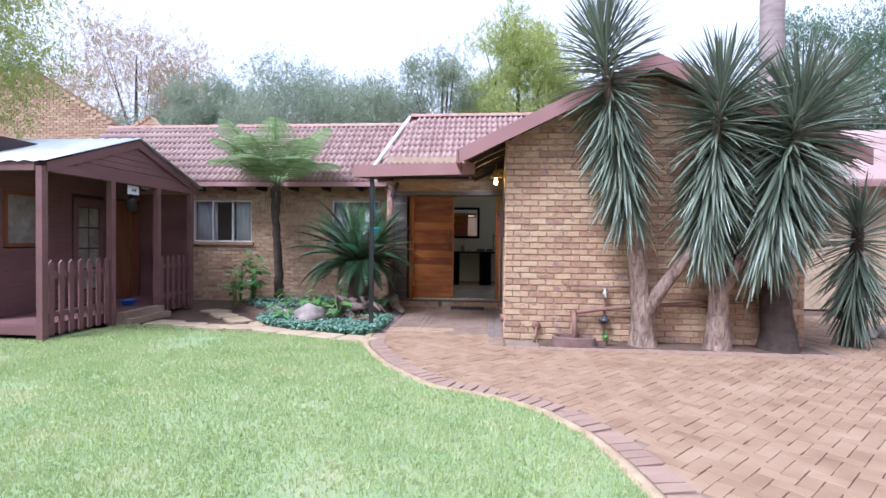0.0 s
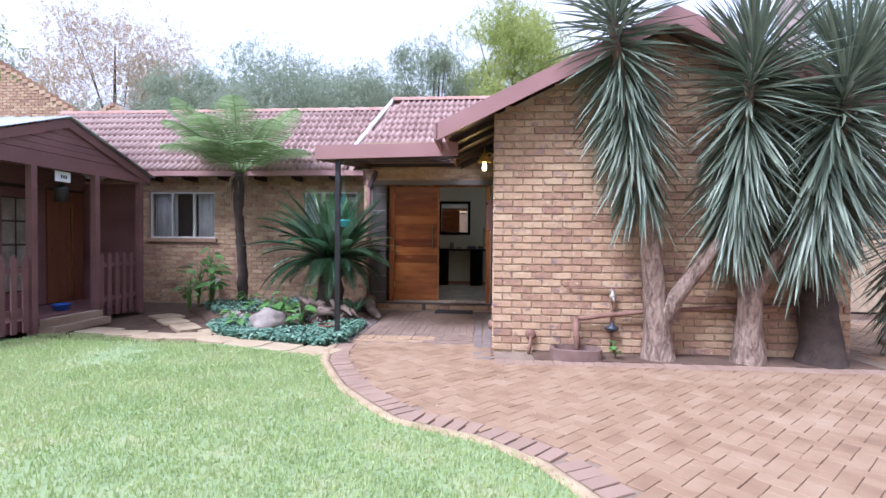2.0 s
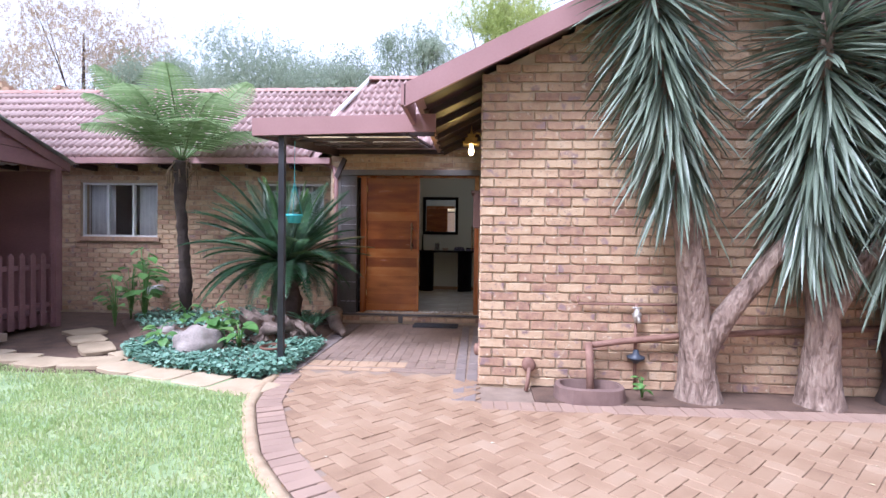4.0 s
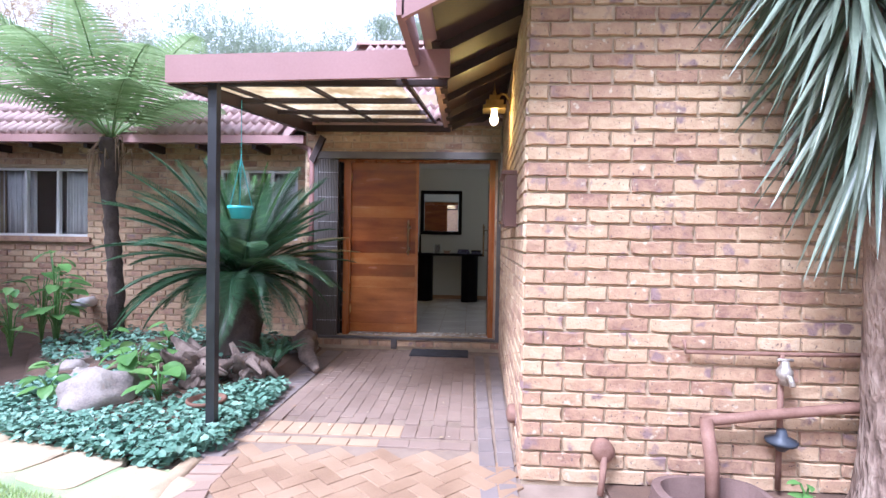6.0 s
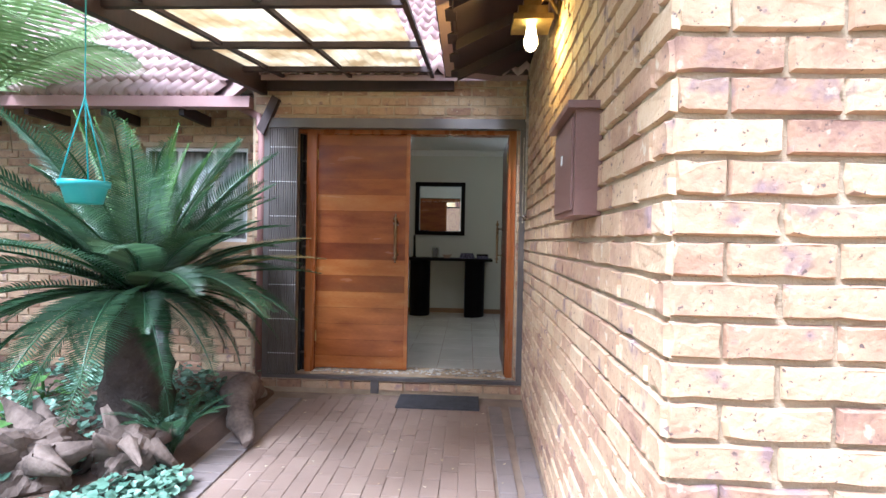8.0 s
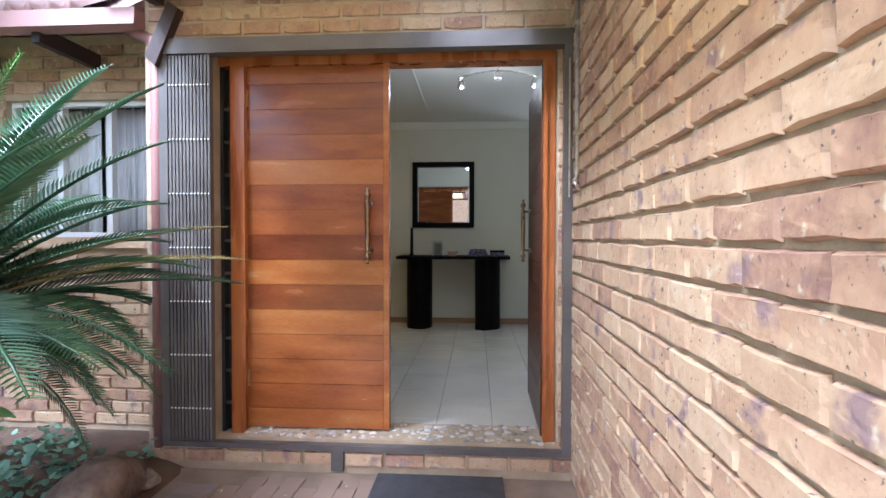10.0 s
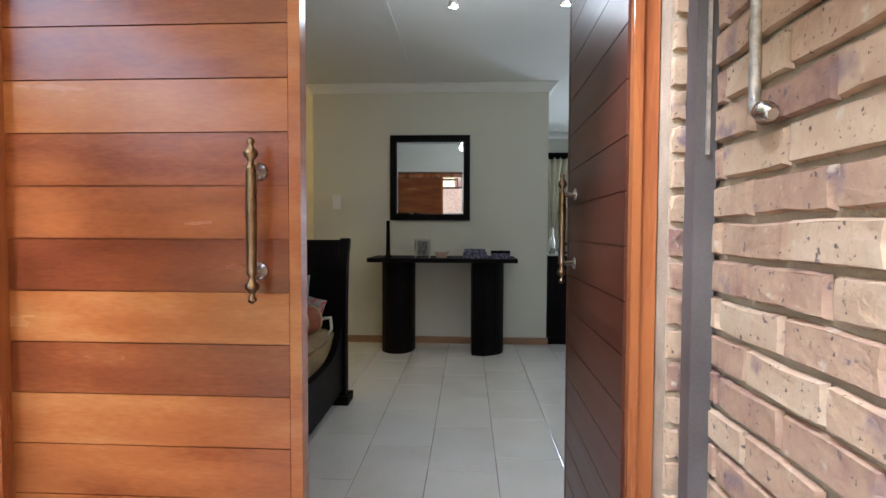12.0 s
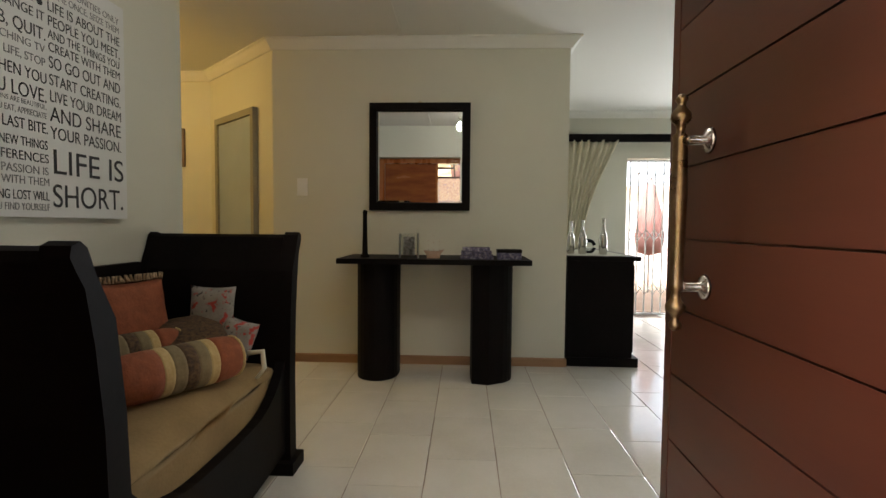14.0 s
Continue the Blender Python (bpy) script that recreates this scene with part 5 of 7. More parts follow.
# ---- bed: soil, ivy, rocks, stumps ----
bm = bmesh.new()
bed_out = [(-1.58, 5.95), (-2.15, 6.1), (-2.8, 6.3), (-3.3, 6.6), (-3.7, 7.1), (-4.1, 7.6), (-4.7, 8.3), (-5.3, 9.0), (-5.5, 9.8), (-1.95, 9.8), (-1.62, 9.2), (-1.56, 7.4)]
ring0 = [bm.verts.new((x, y, -0.03)) for x, y in bed_out]
cx, cy = -2.9, 7.9
ring1 = [bm.verts.new((x + (cx - x) * 0.12, y + (cy - y) * 0.12, 0.06)) for x, y in bed_out]
mid = bm.verts.new((cx, cy, 0.10))
for i in range(len(bed_out)):
    j = (i + 1) % len(bed_out)
    bm.faces.new((ring0[i], ring0[j], ring1[j], ring1[i]))
    bm.faces.new((ring1[i], ring1[j], mid))
structure(part("flower_bed", bm, M_SOIL), "dark soil of the flower bed", "flower bed")
bm = bmesh.new()
box(bm, 0.95, 4.6, 5.50, 5.945, -0.05, 0.012)
structure(part("wall_bed", bm, M_SOIL), "bare reddish soil strip under the yuccas", "flower bed")
M_IVY = leafy("ivy_leaf", [(0.085, 0.18, 0.13), (0.16, 0.29, 0.21), (0.28, 0.42, 0.32)], 0.42, 3.0, trans=0.15)


def inside(poly, x, y):
    c = False
    for i in range(len(poly)):
        (x0, y0), (x1, y1) = poly[i - 1], poly[i]
        if (y0 > y) != (y1 > y) and x < (x1 - x0) * (y - y0) / (y1 - y0) + x0:
            c = not c
    return c


rng = random.Random(21)
ivy_area = [(-1.40, 6.2), (-1.62, 5.86), (-2.2, 6.02), (-2.9, 6.2), (-3.4, 6.5), (-3.75, 7.0), (-3.6, 7.4), (-2.9, 7.25), (-2.3, 7.0), (-1.9, 7.2), (-1.75, 7.6), (-1.45, 7.5)]
leaf_v = [(0, 0, 0), (-0.5, 0.35, 0.08), (-0.36, 0.85, 0), (0, 1.05, -0.08), (0.36, 0.85, 0), (0.5, 0.35, 0.08), (0, 0.5, 0.0)]
leaf_f = [(0, 6, 1), (1, 6, 2), (2, 6, 3), (3, 6, 4), (4, 6, 5), (5, 6, 0)]
ms = []
while len(ms) < 7500:
    x, y = rng.uniform(-3.8, -1.3), rng.uniform(5.8, 7.7)
    if not inside(ivy_area, x, y) or math.hypot((x + 2.72) / 0.30, (y - 6.78) / 0.24) < 1:
        continue
    hgt = 0.05 + 0.10 * (0.5 + 0.5 * noise.noise((x * 3, y * 3, 1)))
    m = pose(x, y, rng.uniform(0.02, 1) * hgt + 0.01, rng.uniform(-45, 30), rng.uniform(-35, 35), rng.uniform(0, 360)) @ Matrix.Scale(rng.uniform(0.028, 0.055), 4)
    ms.append(np.array(m))
tagged(joined("ivy_ground_cover", leaf_v, leaf_f, ms, M_IVY), "dense blue-green ivy ground cover", "ground cover", kind="stuff")
M_ROCK = material("garden_rock", [(0.16, 0.13, 0.12), (0.30, 0.25, 0.225), (0.40, 0.35, 0.31)], 5, 0.9, 0.8, fine=60, dist=0.02)


def rock(x, y, z, sx, sy, sz, seed, label="rounded grey-brown boulder in ivy", mat=None):
    bm = bmesh.new()
    bmesh.ops.create_icosphere(bm, subdivisions=3, radius=1)
    for v in bm.verts:
        q = noise.noise(v.co * 1.3 + Vector((seed, 0, 0))) * 0.35 + noise.noise(v.co * 4 + Vector((seed, 3, 0))) * 0.08
        v.co *= 1 + q
        v.co = Vector((v.co.x * sx, v.co.y * sy, v.co.z * sz))
    for f in bm.faces:
        f.smooth = True
    return tagged(part("rock", bm, mat or M_ROCK, m=pose(x, y, z, 0, 0, seed * 40)), label, "rock", "garden rocks")


rock(-2.72, 6.78, 0.14, 0.27, 0.22, 0.18, 1)
for i, (x, y, s) in enumerate([(-3.4, 7.5, 0.2), (-3.1, 7.65, 0.17), (-3.7, 7.7, 0.22), (-2.95, 7.9, 0.16), (-3.9, 8.1, 0.2), (-3.3, 8.0, 0.15), (-1.72, 8.95, 0.13), (-1.80, 8.65, 0.12)]):
    rock(x, y, 0.06, s * 0.7, s * 0.55, s * 0.38, i + 3, "small brown edging rock in the bed")
for i, (x, y, s) in enumerate([(5.9, 6.9, 0.25), (6.4, 6.9, 0.3), (6.9, 7.0, 0.28), (7.3, 6.8, 0.22)]):
    rock(x, y, 0.05, s, s * 0.8, s * 0.5, i + 13, "flat brown rockery stone beside the paving")
M_DRIFT = material("driftwood", [(0.055, 0.037, 0.03), (0.14, 0.10, 0.08), (0.22, 0.165, 0.135)], 6, 0.9, 0.9, fine=40, dist=0.02)


def stump(x, y, seed, scale, label):
    rr = random.Random(seed)
    s = thing("driftwood", label, "driftwood", (x, y, 0.05))
    bm = bmesh.new()
    bmesh.ops.create_icosphere(bm, subdivisions=4, radius=0.17 * scale)
    for v in bm.verts:
        v.co *= 1 + 0.9 * noise.noise(v.co * 9 + Vector((seed, 0, 0))) + 0.25 * noise.noise(v.co * 30)
        v.co.z = v.co.z * 0.9 + 0.12 * scale
    part("knot", bm, M_DRIFT, s)
    for k in range(7):
        a = k * 0.9 + rr.uniform(-0.3, 0.3)
        l = rr.uniform(0.26, 0.42) * scale
        bm = bmesh.new()
        z = rr.uniform(0.05, 0.2) * scale
        tube(bm, [(0, 0, z), (l * 0.5 * math.cos(a), l * 0.5 * math.sin(a), z + rr.uniform(-0.02, 0.12)), (l * math.cos(a + 0.2), l * math.sin(a + 0.2), z + rr.uniform(-0.12, 0.3))], [0.10 * scale, 0.06 * scale, 0.012], 14)
        for v in bm.verts:
            v.co += Vector((noise.noise(v.co * 14), noise.noise(v.co * 14 + Vector((3, 3, 3))), noise.noise(v.co * 14 + Vector((7, 3, 3))))) * 0.05 + v.co.normalized() * 0.018 * noise.noise(v.co * 42)
        part("root", bm, M_DRIFT, s)
    return s


stump(-2.22, 7.35, 3, 1.05, "gnarled grey-brown driftwood root behind the ivy")
stump(-1.86, 7.55, 8, 0.8, "smaller gnarled driftwood stump in the bed")
dw = thing("driftwood", "long weathered driftwood piece lying on the paving edge", "driftwood", (-1.58, 8.35, 0.02))
limb([(-0.12, 0.45, 0.10), (-0.08, 0.2, 0.20), (0.05, -0.1, 0.12), (0.22, -0.38, 0.03)], [0.10, 0.13, 0.08, 0.025], M_DRIFT, dw, "log", lump=0.9)
M_HOSTA = leafy("broad_leaf", [(0.07, 0.17, 0.045), (0.14, 0.29, 0.08), (0.25, 0.38, 0.13)], 0.4, 4.0, rand=0.5, island=False, trans=0.3)


def broad_leaf():
    bm = bmesh.new()
    rows = []
    for i in range(7):
        t = i / 6
        w = 0.36 * math.sin(math.pi * min(0.98, 0.10 + 0.9 * t)) ** 0.75
        rows.append([bm.verts.new((k * w, t, -0.35 * t * t + 0.18 * abs(k) * w + 0.02 * math.sin(9 * t) * abs(k))) for k in (-1, -0.5, 0, 0.5, 1)])
    for a, b in zip(rows, rows[1:]):
        for k in range(4):
            bm.faces.new((a[k], a[k + 1], b[k + 1], b[k])).smooth = True
    me = bpy.data.meshes.new("leaf")
    bm.to_mesh(me)
    bm.free()
    me.materials.append(M_HOSTA)
    return me


BL = broad_leaf()


def leafy_plant(name, x, y, n, size, hgt, seed, label, category):
    rr = random.Random(seed)
    p = thing(name, label, category, (x, y, 0.04))
    for i in range(n):
        az, h = rr.uniform(0, 6.28), hgt * rr.uniform(0.3, 1)
        r = rr.uniform(0.3, 0.8) * size
        tip = Vector((r * math.cos(az), r * math.sin(az), h))
        bm = bmesh.new()
        tube(bm, [(0, 0, 0), (tip.x * 0.4, tip.y * 0.4, h * 0.75), tip], [0.008, 0.006, 0.004], 5)
        st = part("stalk", bm, M_HOSTA, p)
        ob = new("leaf", BL)
        ob.parent = p
        ob.matrix_basis = aim(tip, (math.cos(az), math.sin(az), rr.uniform(-0.3, 0.4)), rr.uniform(-0.4, 0.4)) @ Matrix.Scale(size * rr.uniform(0.7, 1.1), 4)
    return p


leafy_plant("arum_plant", -2.85, 7.35, 9, 0.22, 0.38, 1, "broad bright green arum leaves in the bed", "plant")
leafy_plant("arum_plant", -2.25, 6.85, 11, 0.2, 0.34, 2, "broad bright green leaves beside the boulder", "plant")
leafy_plant("arum_plant", -3.2, 6.9, 8, 0.14, 0.2, 3, "low pale green leaves among ivy", "plant")
leafy_plant("hydrangea", -4.55, 8.5, 26, 0.22, 1.15, 4, "leggy shrub with broad leaves below the window", "shrub")
leafy_plant("hydrangea", -4.95, 8.75, 16, 0.2, 0.9, 5, "thin shrub with pale leaves by the wall", "shrub")
leafy_plant("weed_tuft", 1.85, 5.62, 14, 0.06, 0.18, 9, "small green weed tuft at the tap", "weed")
for k, (x, y, n, sz, hg) in enumerate([(-3.05, 7.75, 8, 0.17, 0.30), (-3.55, 7.35, 7, 0.13, 0.22), (-2.55, 7.6, 8, 0.18, 0.34), (-3.7, 8.2, 9, 0.15, 0.40), (-3.2, 8.5, 8, 0.16, 0.36), (-2.75, 8.9, 8, 0.17, 0.40)]):
    leafy_plant("bed_plant", x, y, n, sz, hg, 40 + k, "low broad-leaved green plant between bed stones", "plant")
leafy_plant("hydrangea", -4.75, 8.15, 18, 0.17, 0.75, 61, "leggy shrub with small pale leaves", "shrub")
rng = random.Random(33)
back_area = [(-1.75, 7.6), (-2.3, 7.1), (-2.9, 7.3), (-3.5, 7.5), (-4.1, 7.8), (-4.7, 8.5), (-4.9, 9.3), (-3.0, 9.5), (-1.8, 9.2)]
ms = []
while len(ms) < 2600:
    x, y = rng.uniform(-5.0, -1.7), rng.uniform(7.0, 9.6)
    if not inside(back_area, x, y) or noise.noise((x * 1.6, y * 1.6, 9)) < -0.08:
        continue
    ms.append(np.array(pose(x, y, 0.06 + rng.uniform(0.0, 0.13), rng.uniform(-45, 30), rng.uniform(-35, 35), rng.uniform(0, 360)) @ Matrix.Scale(rng.uniform(0.03, 0.065), 4)))
tagged(joined("bed_undergrowth", leaf_v, leaf_f, ms, M_IVY), "patchy low green undergrowth behind the stones", "ground cover", kind="stuff")
M_TERRA = material("terracotta", [(0.13, 0.06, 0.04), (0.20, 0.10, 0.066)], 6, 0.85, 0.3)
cp = thing("flower_pot", "half-buried terracotta bowl with dry soil", "flower pot", (-1.83, 6.78, -0.02))
bm = bmesh.new()
lathe(bm, [(0.09, 0), (0.13, 0.12), (0.145, 0.13), (0.145, 0.15), (0.125, 0.15), (0.11, 0.09)], seg=24)
part("bowl", bm, M_TERRA, cp)

# ---- wooden cabin ----
M_IRON = material("galvanised_sheet", [(0.42, 0.44, 0.47), (0.58, 0.60, 0.63)], 3, 0.45, 0.1, metal=0.5)
cabin = thing("wooden_cabin", "dark red-brown timber cabin with porch and picket fence", "cabin")
CXF = -5.75
CY = (4.92, 6.15, 7.25, 8.25)
boxes("deck", M_CABIN, [(-7.2, CXF - 0.08, 5.0, 8.39, 0.05, 0.20)], cabin)
for y in CY:
    boxes("post", M_CABIN, [(CXF - 0.045, CXF + 0.045, y - 0.045, y + 0.045, 0, 2.36)], cabin, bev=0.008)
for x in (-8.4,):
    boxes("side_post", M_CABIN, [(x - 0.05, x + 0.05, 4.87, 4.97, 0, 2.36)], cabin, bev=0.008)
boxes("beam", M_CABIN, [(CXF - 0.05, CXF + 0.05, 4.98, 8.38, 2.30, 2.42)], cabin)
boxes("side_beam", M_CABIN, [(-9.2, CXF - 0.06, 4.87, 4.97, 2.30, 2.42)], cabin)
boxes("side_skirt", M_CABIN, [(-9.2, CXF - 0.07, 4.90, 4.95, 0.08, 0.20)], cabin)
n = 6
for i in range(n):
    z0, z1 = 2.42 + i * 0.095, 2.42 + (i + 1) * 0.095
    hw = 1.66 * (1 - (z0 + 0.05 - 2.42) / 0.64)
    if hw > 0.05:
        boxes("gable_board", M_CABIN, [(CXF - 0.02, CXF + 0.02 + 0.006 * (i % 2), 6.69 - hw, 6.69 + hw, z0 + 0.003, z1 - 0.003)], cabin, bev=0.003)
for s in (-1, 1):
    bm = bmesh.new()
    prism(bm, [(6.69, 3.06), (6.69, 2.93), (6.69 + s * 1.75, 2.29), (6.69 + s * 1.75, 2.42)], "x", CXF + 0.03, CXF + 0.065)
    part("bargeboard", bm, M_CABIN, cabin)
    bm = bmesh.new()
    nn = 46
    r0, r1 = [], []
    for i in range(nn + 1):
        x = CXF + 0.12 - 3.6 * i / nn
        w = 0.014 * math.sin(i * 2.2)
        r0.append(bm.verts.new((x, 6.69, 3.09 + w)))
        r1.append(bm.verts.new((x, 6.69 + s * 1.85, 2.42 + w)))
    for i in range(nn):
        bm.faces.new((r0[i], r0[i + 1], r1[i + 1], r1[i])).smooth = True
    sh = part("roof_sheet", bm, M_IRON, cabin, "corrugated galvanised roof sheet")
    sh.modifiers.new("thick", "SOLIDIFY").thickness = 0.004
# back wall boards and openings
for i in range(30):
    z = 0.21 + i * 0.085
    if z < 2.5:
        for y0, y1 in ((5.2, 5.50), (6.15, 6.72), (7.45, 7.62), (8.40, 8.45)) if 1.2 < z + 0.04 < 2.1 else ((5.2, 6.72), (7.45, 7.62), (8.40, 8.45)) if z < 2.15 else ((5.2, 8.45),):
            boxes("wall_board", M_CABIN, [(-6.98, -6.94, y0, y1, z, z + 0.082)], cabin, bev=0.003)
boxes("inner_wall", M_DARKWOOD_SHADE, [(-7.2, -6.99, 5.1, 8.5, 0.2, 2.9)], cabin)
boxes("side_wall", M_CABIN, [(-9.3, -7.2, 5.25, 5.35, 0.2, 2.35)], cabin)
boxes("end_wall", M_CABIN, [(-9.3, -5.85, 8.40, 8.48, 0.2, 2.3)], cabin)
M_CDOOR = material("cabin_door_wood", [(0.13, 0.045, 0.025), (0.20, 0.075, 0.038)], 3, 0.4, 0.2, stretch=(1, 3, 0.4))
cd = boxes("door", M_CDOOR, [(-6.97, -6.93, 7.64, 8.38, 0.21, 2.12)], cabin, "closed brown wooden door")
boxes("door_rail", M_CDOOR, [(-6.929, -6.915, 7.70, 8.32, 1.05, 1.15)], cd)
boxes("door_strip", M_BRASS, [(-6.925, -6.91, 8.10, 8.13, 0.3, 1.9)], cd)
fd = boxes("glazed_door", M_CABIN, [(-6.96, -6.93, 6.75, 6.85, 0.21, 2.1), (-6.96, -6.93, 7.33, 7.42, 0.21, 2.1), (-6.96, -6.93, 6.85, 7.33, 1.95, 2.1), (-6.96, -6.93, 6.85, 7.33, 0.21, 0.45)], cabin)
M_CPANE = material("dusty_pane", [(0.16, 0.14, 0.12), (0.30, 0.27, 0.24)], 6, 0.15, 0.05)
for r in range(4):
    for c in range(2):
        boxes("pane", M_CPANE, [(-6.955, -6.945, 6.87 + c * 0.235, 7.08 + c * 0.235, 0.48 + r * 0.37, 0.82 + r * 0.37)], fd, "dusty glass pane", bev=0)
wf = boxes("window_frame", M_CDOOR, [(-6.96, -6.92, 5.5, 5.56, 1.25, 2.1), (-6.96, -6.92, 6.09, 6.15, 1.25, 2.1), (-6.96, -6.92, 5.56, 6.09, 1.25, 1.31), (-6.96, -6.92, 5.56, 6.09, 2.04, 2.1)], cabin)
boxes("pane", M_CPANE, [(-6.95, -6.945, 5.56, 6.09, 1.31, 2.04)], wf, "dark reflecting pane", bev=0)
for seg in ((5.02, 6.08), (7.34, 8.18)):
    y = seg[0]
    while y < seg[1]:
        bm = bmesh.new()
        prism(bm, [(y, 0.05), (y + 0.078, 0.05), (y + 0.078, 1.04), (y + 0.039, 1.09), (y, 1.04)], "x", CXF - 0.012, CXF + 0.012)
        part("picket", bm, M_CABIN, cabin)
        y += 0.165
    for z in (0.3, 0.85):
        boxes("fence_rail", M_CABIN, [(CXF - 0.05, CXF - 0.013, seg[0] - 0.06, seg[1] + 0.1, z, z + 0.07)], cabin)
M_LOG = material("weathered_timber", [(0.22, 0.15, 0.11), (0.36, 0.27, 0.20)], 5, 0.9, 0.6, stretch=(1, 0.3, 1))
cs = thing("timber_step", "two stacked weathered timber sleepers as a step", "step", (CXF + 0.16, 6.7, 0))
boxes("sleeper", M_LOG, [(-0.12, 0.14, -0.5, 0.5, 0, 0.10)], cs, bev=0.012)
boxes("sleeper", M_LOG, [(-0.12, 0.02, -0.48, 0.48, 0.10, 0.20)], cs, bev=0.012)
M_SIGN = material("white_sign", [(0.66, 0.70, 0.74), (0.75, 0.78, 0.82)], 6, 0.4, 0.03)
sg = thing("number_sign", "small white plate hanging under the cabin beam", "sign", (-5.80, 6.70, 2.14))
boxes("plate", M_SIGN, [(0, 0.012, -0.13, 0.13, 0, 0.15)], sg)
for i in range(3):
    boxes("mark", M_BLACKSTEEL, [(0.0125, 0.014, -0.04 + i * 0.04, -0.015 + i * 0.04, 0.05, 0.10)], sg, bev=0)
ln = thing("porch_lantern", "grey lantern hanging below the white plate", "lantern", (-5.95, 6.85, 1.86))
bm = bmesh.new()
lathe(bm, [(0.08, 0), (0.09, 0.18), (0.10, 0.19), (0.06, 0.24), (0.01, 0.27), (0.008, 0.44)], seg=12)
part("shade", bm, M_BLACKSTEEL, ln)
M_BLUE = material("blue_plastic", [(0.03, 0.09, 0.42), (0.05, 0.14, 0.52)], 4, 0.4, 0.03)
bm = bmesh.new()
lathe(bm, [(0.09, 0), (0.13, 0.09), (0.14, 0.095), (0.135, 0.1), (0.12, 0.09), (0.085, 0.012)], (-6.15, 7.05, 0.20), 20)
tagged(part("pet_bowl", bm, M_BLUE), "small blue plastic bowl on the cabin deck", "bowl")
bm = bmesh.new()
tube(bm, [(-5.15, 9.82, 0.42), (-5.15, 9.62, 0.42), (-5.15, 9.5, 0.40)], [0.07, 0.07, 0.075], 14)
tagged(part("overflow_pipe", bm, M_WHITE), "short white plastic pipe stub below the window", "pipe")

# ---- neighbours ----
nb = thing("neighbour_house", "neighbouring face brick gable with stepped coping", "house")
bm = bmesh.new()
prism(bm, [(-18, 0), (-10.2, 0), (-10.2, 4.8), (-10.75, 5.35), (-11.6, 4.85), (-12.06, 5.05), (-15.0, 6.85), (-18, 6.85)], "y", 14.0, 14.25)
gw = part("gable_wall", bm, M_MORTAR, nb)
def nb_top(u):
    return float(np.interp(-18 + u, [-18, -15, -12.06, -11.6, -10.75, -10.2], [6.85, 6.85, 5.05, 4.85, 5.35, 4.8]))
for i in range(16):
    t = i / 16
    boxes("coping_brick", M_BRICK, [(-15.0 + 2.94 * t, -15.0 + 2.94 * t + 0.19, 13.96, 14.28, 6.85 - 1.8 * t - 0.05, 6.85 - 1.8 * t + 0.06)], nb)
for i in range(7):
    boxes("coping_brick", M_BRICK, [(-11.6 + 0.122 * i, -11.6 + 0.122 * i + 0.11, 13.96, 14.28, 4.85 + 0.07 * i, 4.96 + 0.07 * i)], nb)
rh = thing("outbuilding", "low face brick outbuilding with tiled roof", "outbuilding")
boxes("wall", M_MORTAR, [(6.2, 14, 10.2, 10.42, 0, 2.8)], rh, bev=0)
bm = bmesh.new()
prism(bm, [(9.75, 2.72), (9.75, 2.78), (12.4, 4.35), (15.0, 2.78), (15.0, 2.72), (12.4, 4.29)], "x", 5.9, 14.3)
rr_ = part("roof", bm, M_TILE, rh)
boxes("gutter", M_FASCIA, [(5.9, 14.3, 9.66, 9.76, 2.62, 2.73)], rh)
# walls that close the place; the three brown ones also cut low sky light
bm = bmesh.new()
box(bm, -22, 16, 22.0, 22.25, -0.1, 2.4)
structure(part("boundary_wall_back", bm, M_MORTAR), "plain boundary wall", "wall")

# unseen walls, added to keep low sky light out of the porch
for nm, x0, x1, y0, y1, h in (("boundary_wall_south", -18, 13.2, -5.2, -4.95, 4.6), ("boundary_wall_west", -18.2, -18, -5.2, 13.9, 3.2), ("boundary_wall_east", 14.4, 14.6, -5.2, 21.9, 3.2)):
    bm = bmesh.new()
    box(bm, x0, x1, y0, y1, -0.1, h)
    structure(part(nm, bm, M_BRICK), "unseen brown brick wall added to block low sky light", "wall")

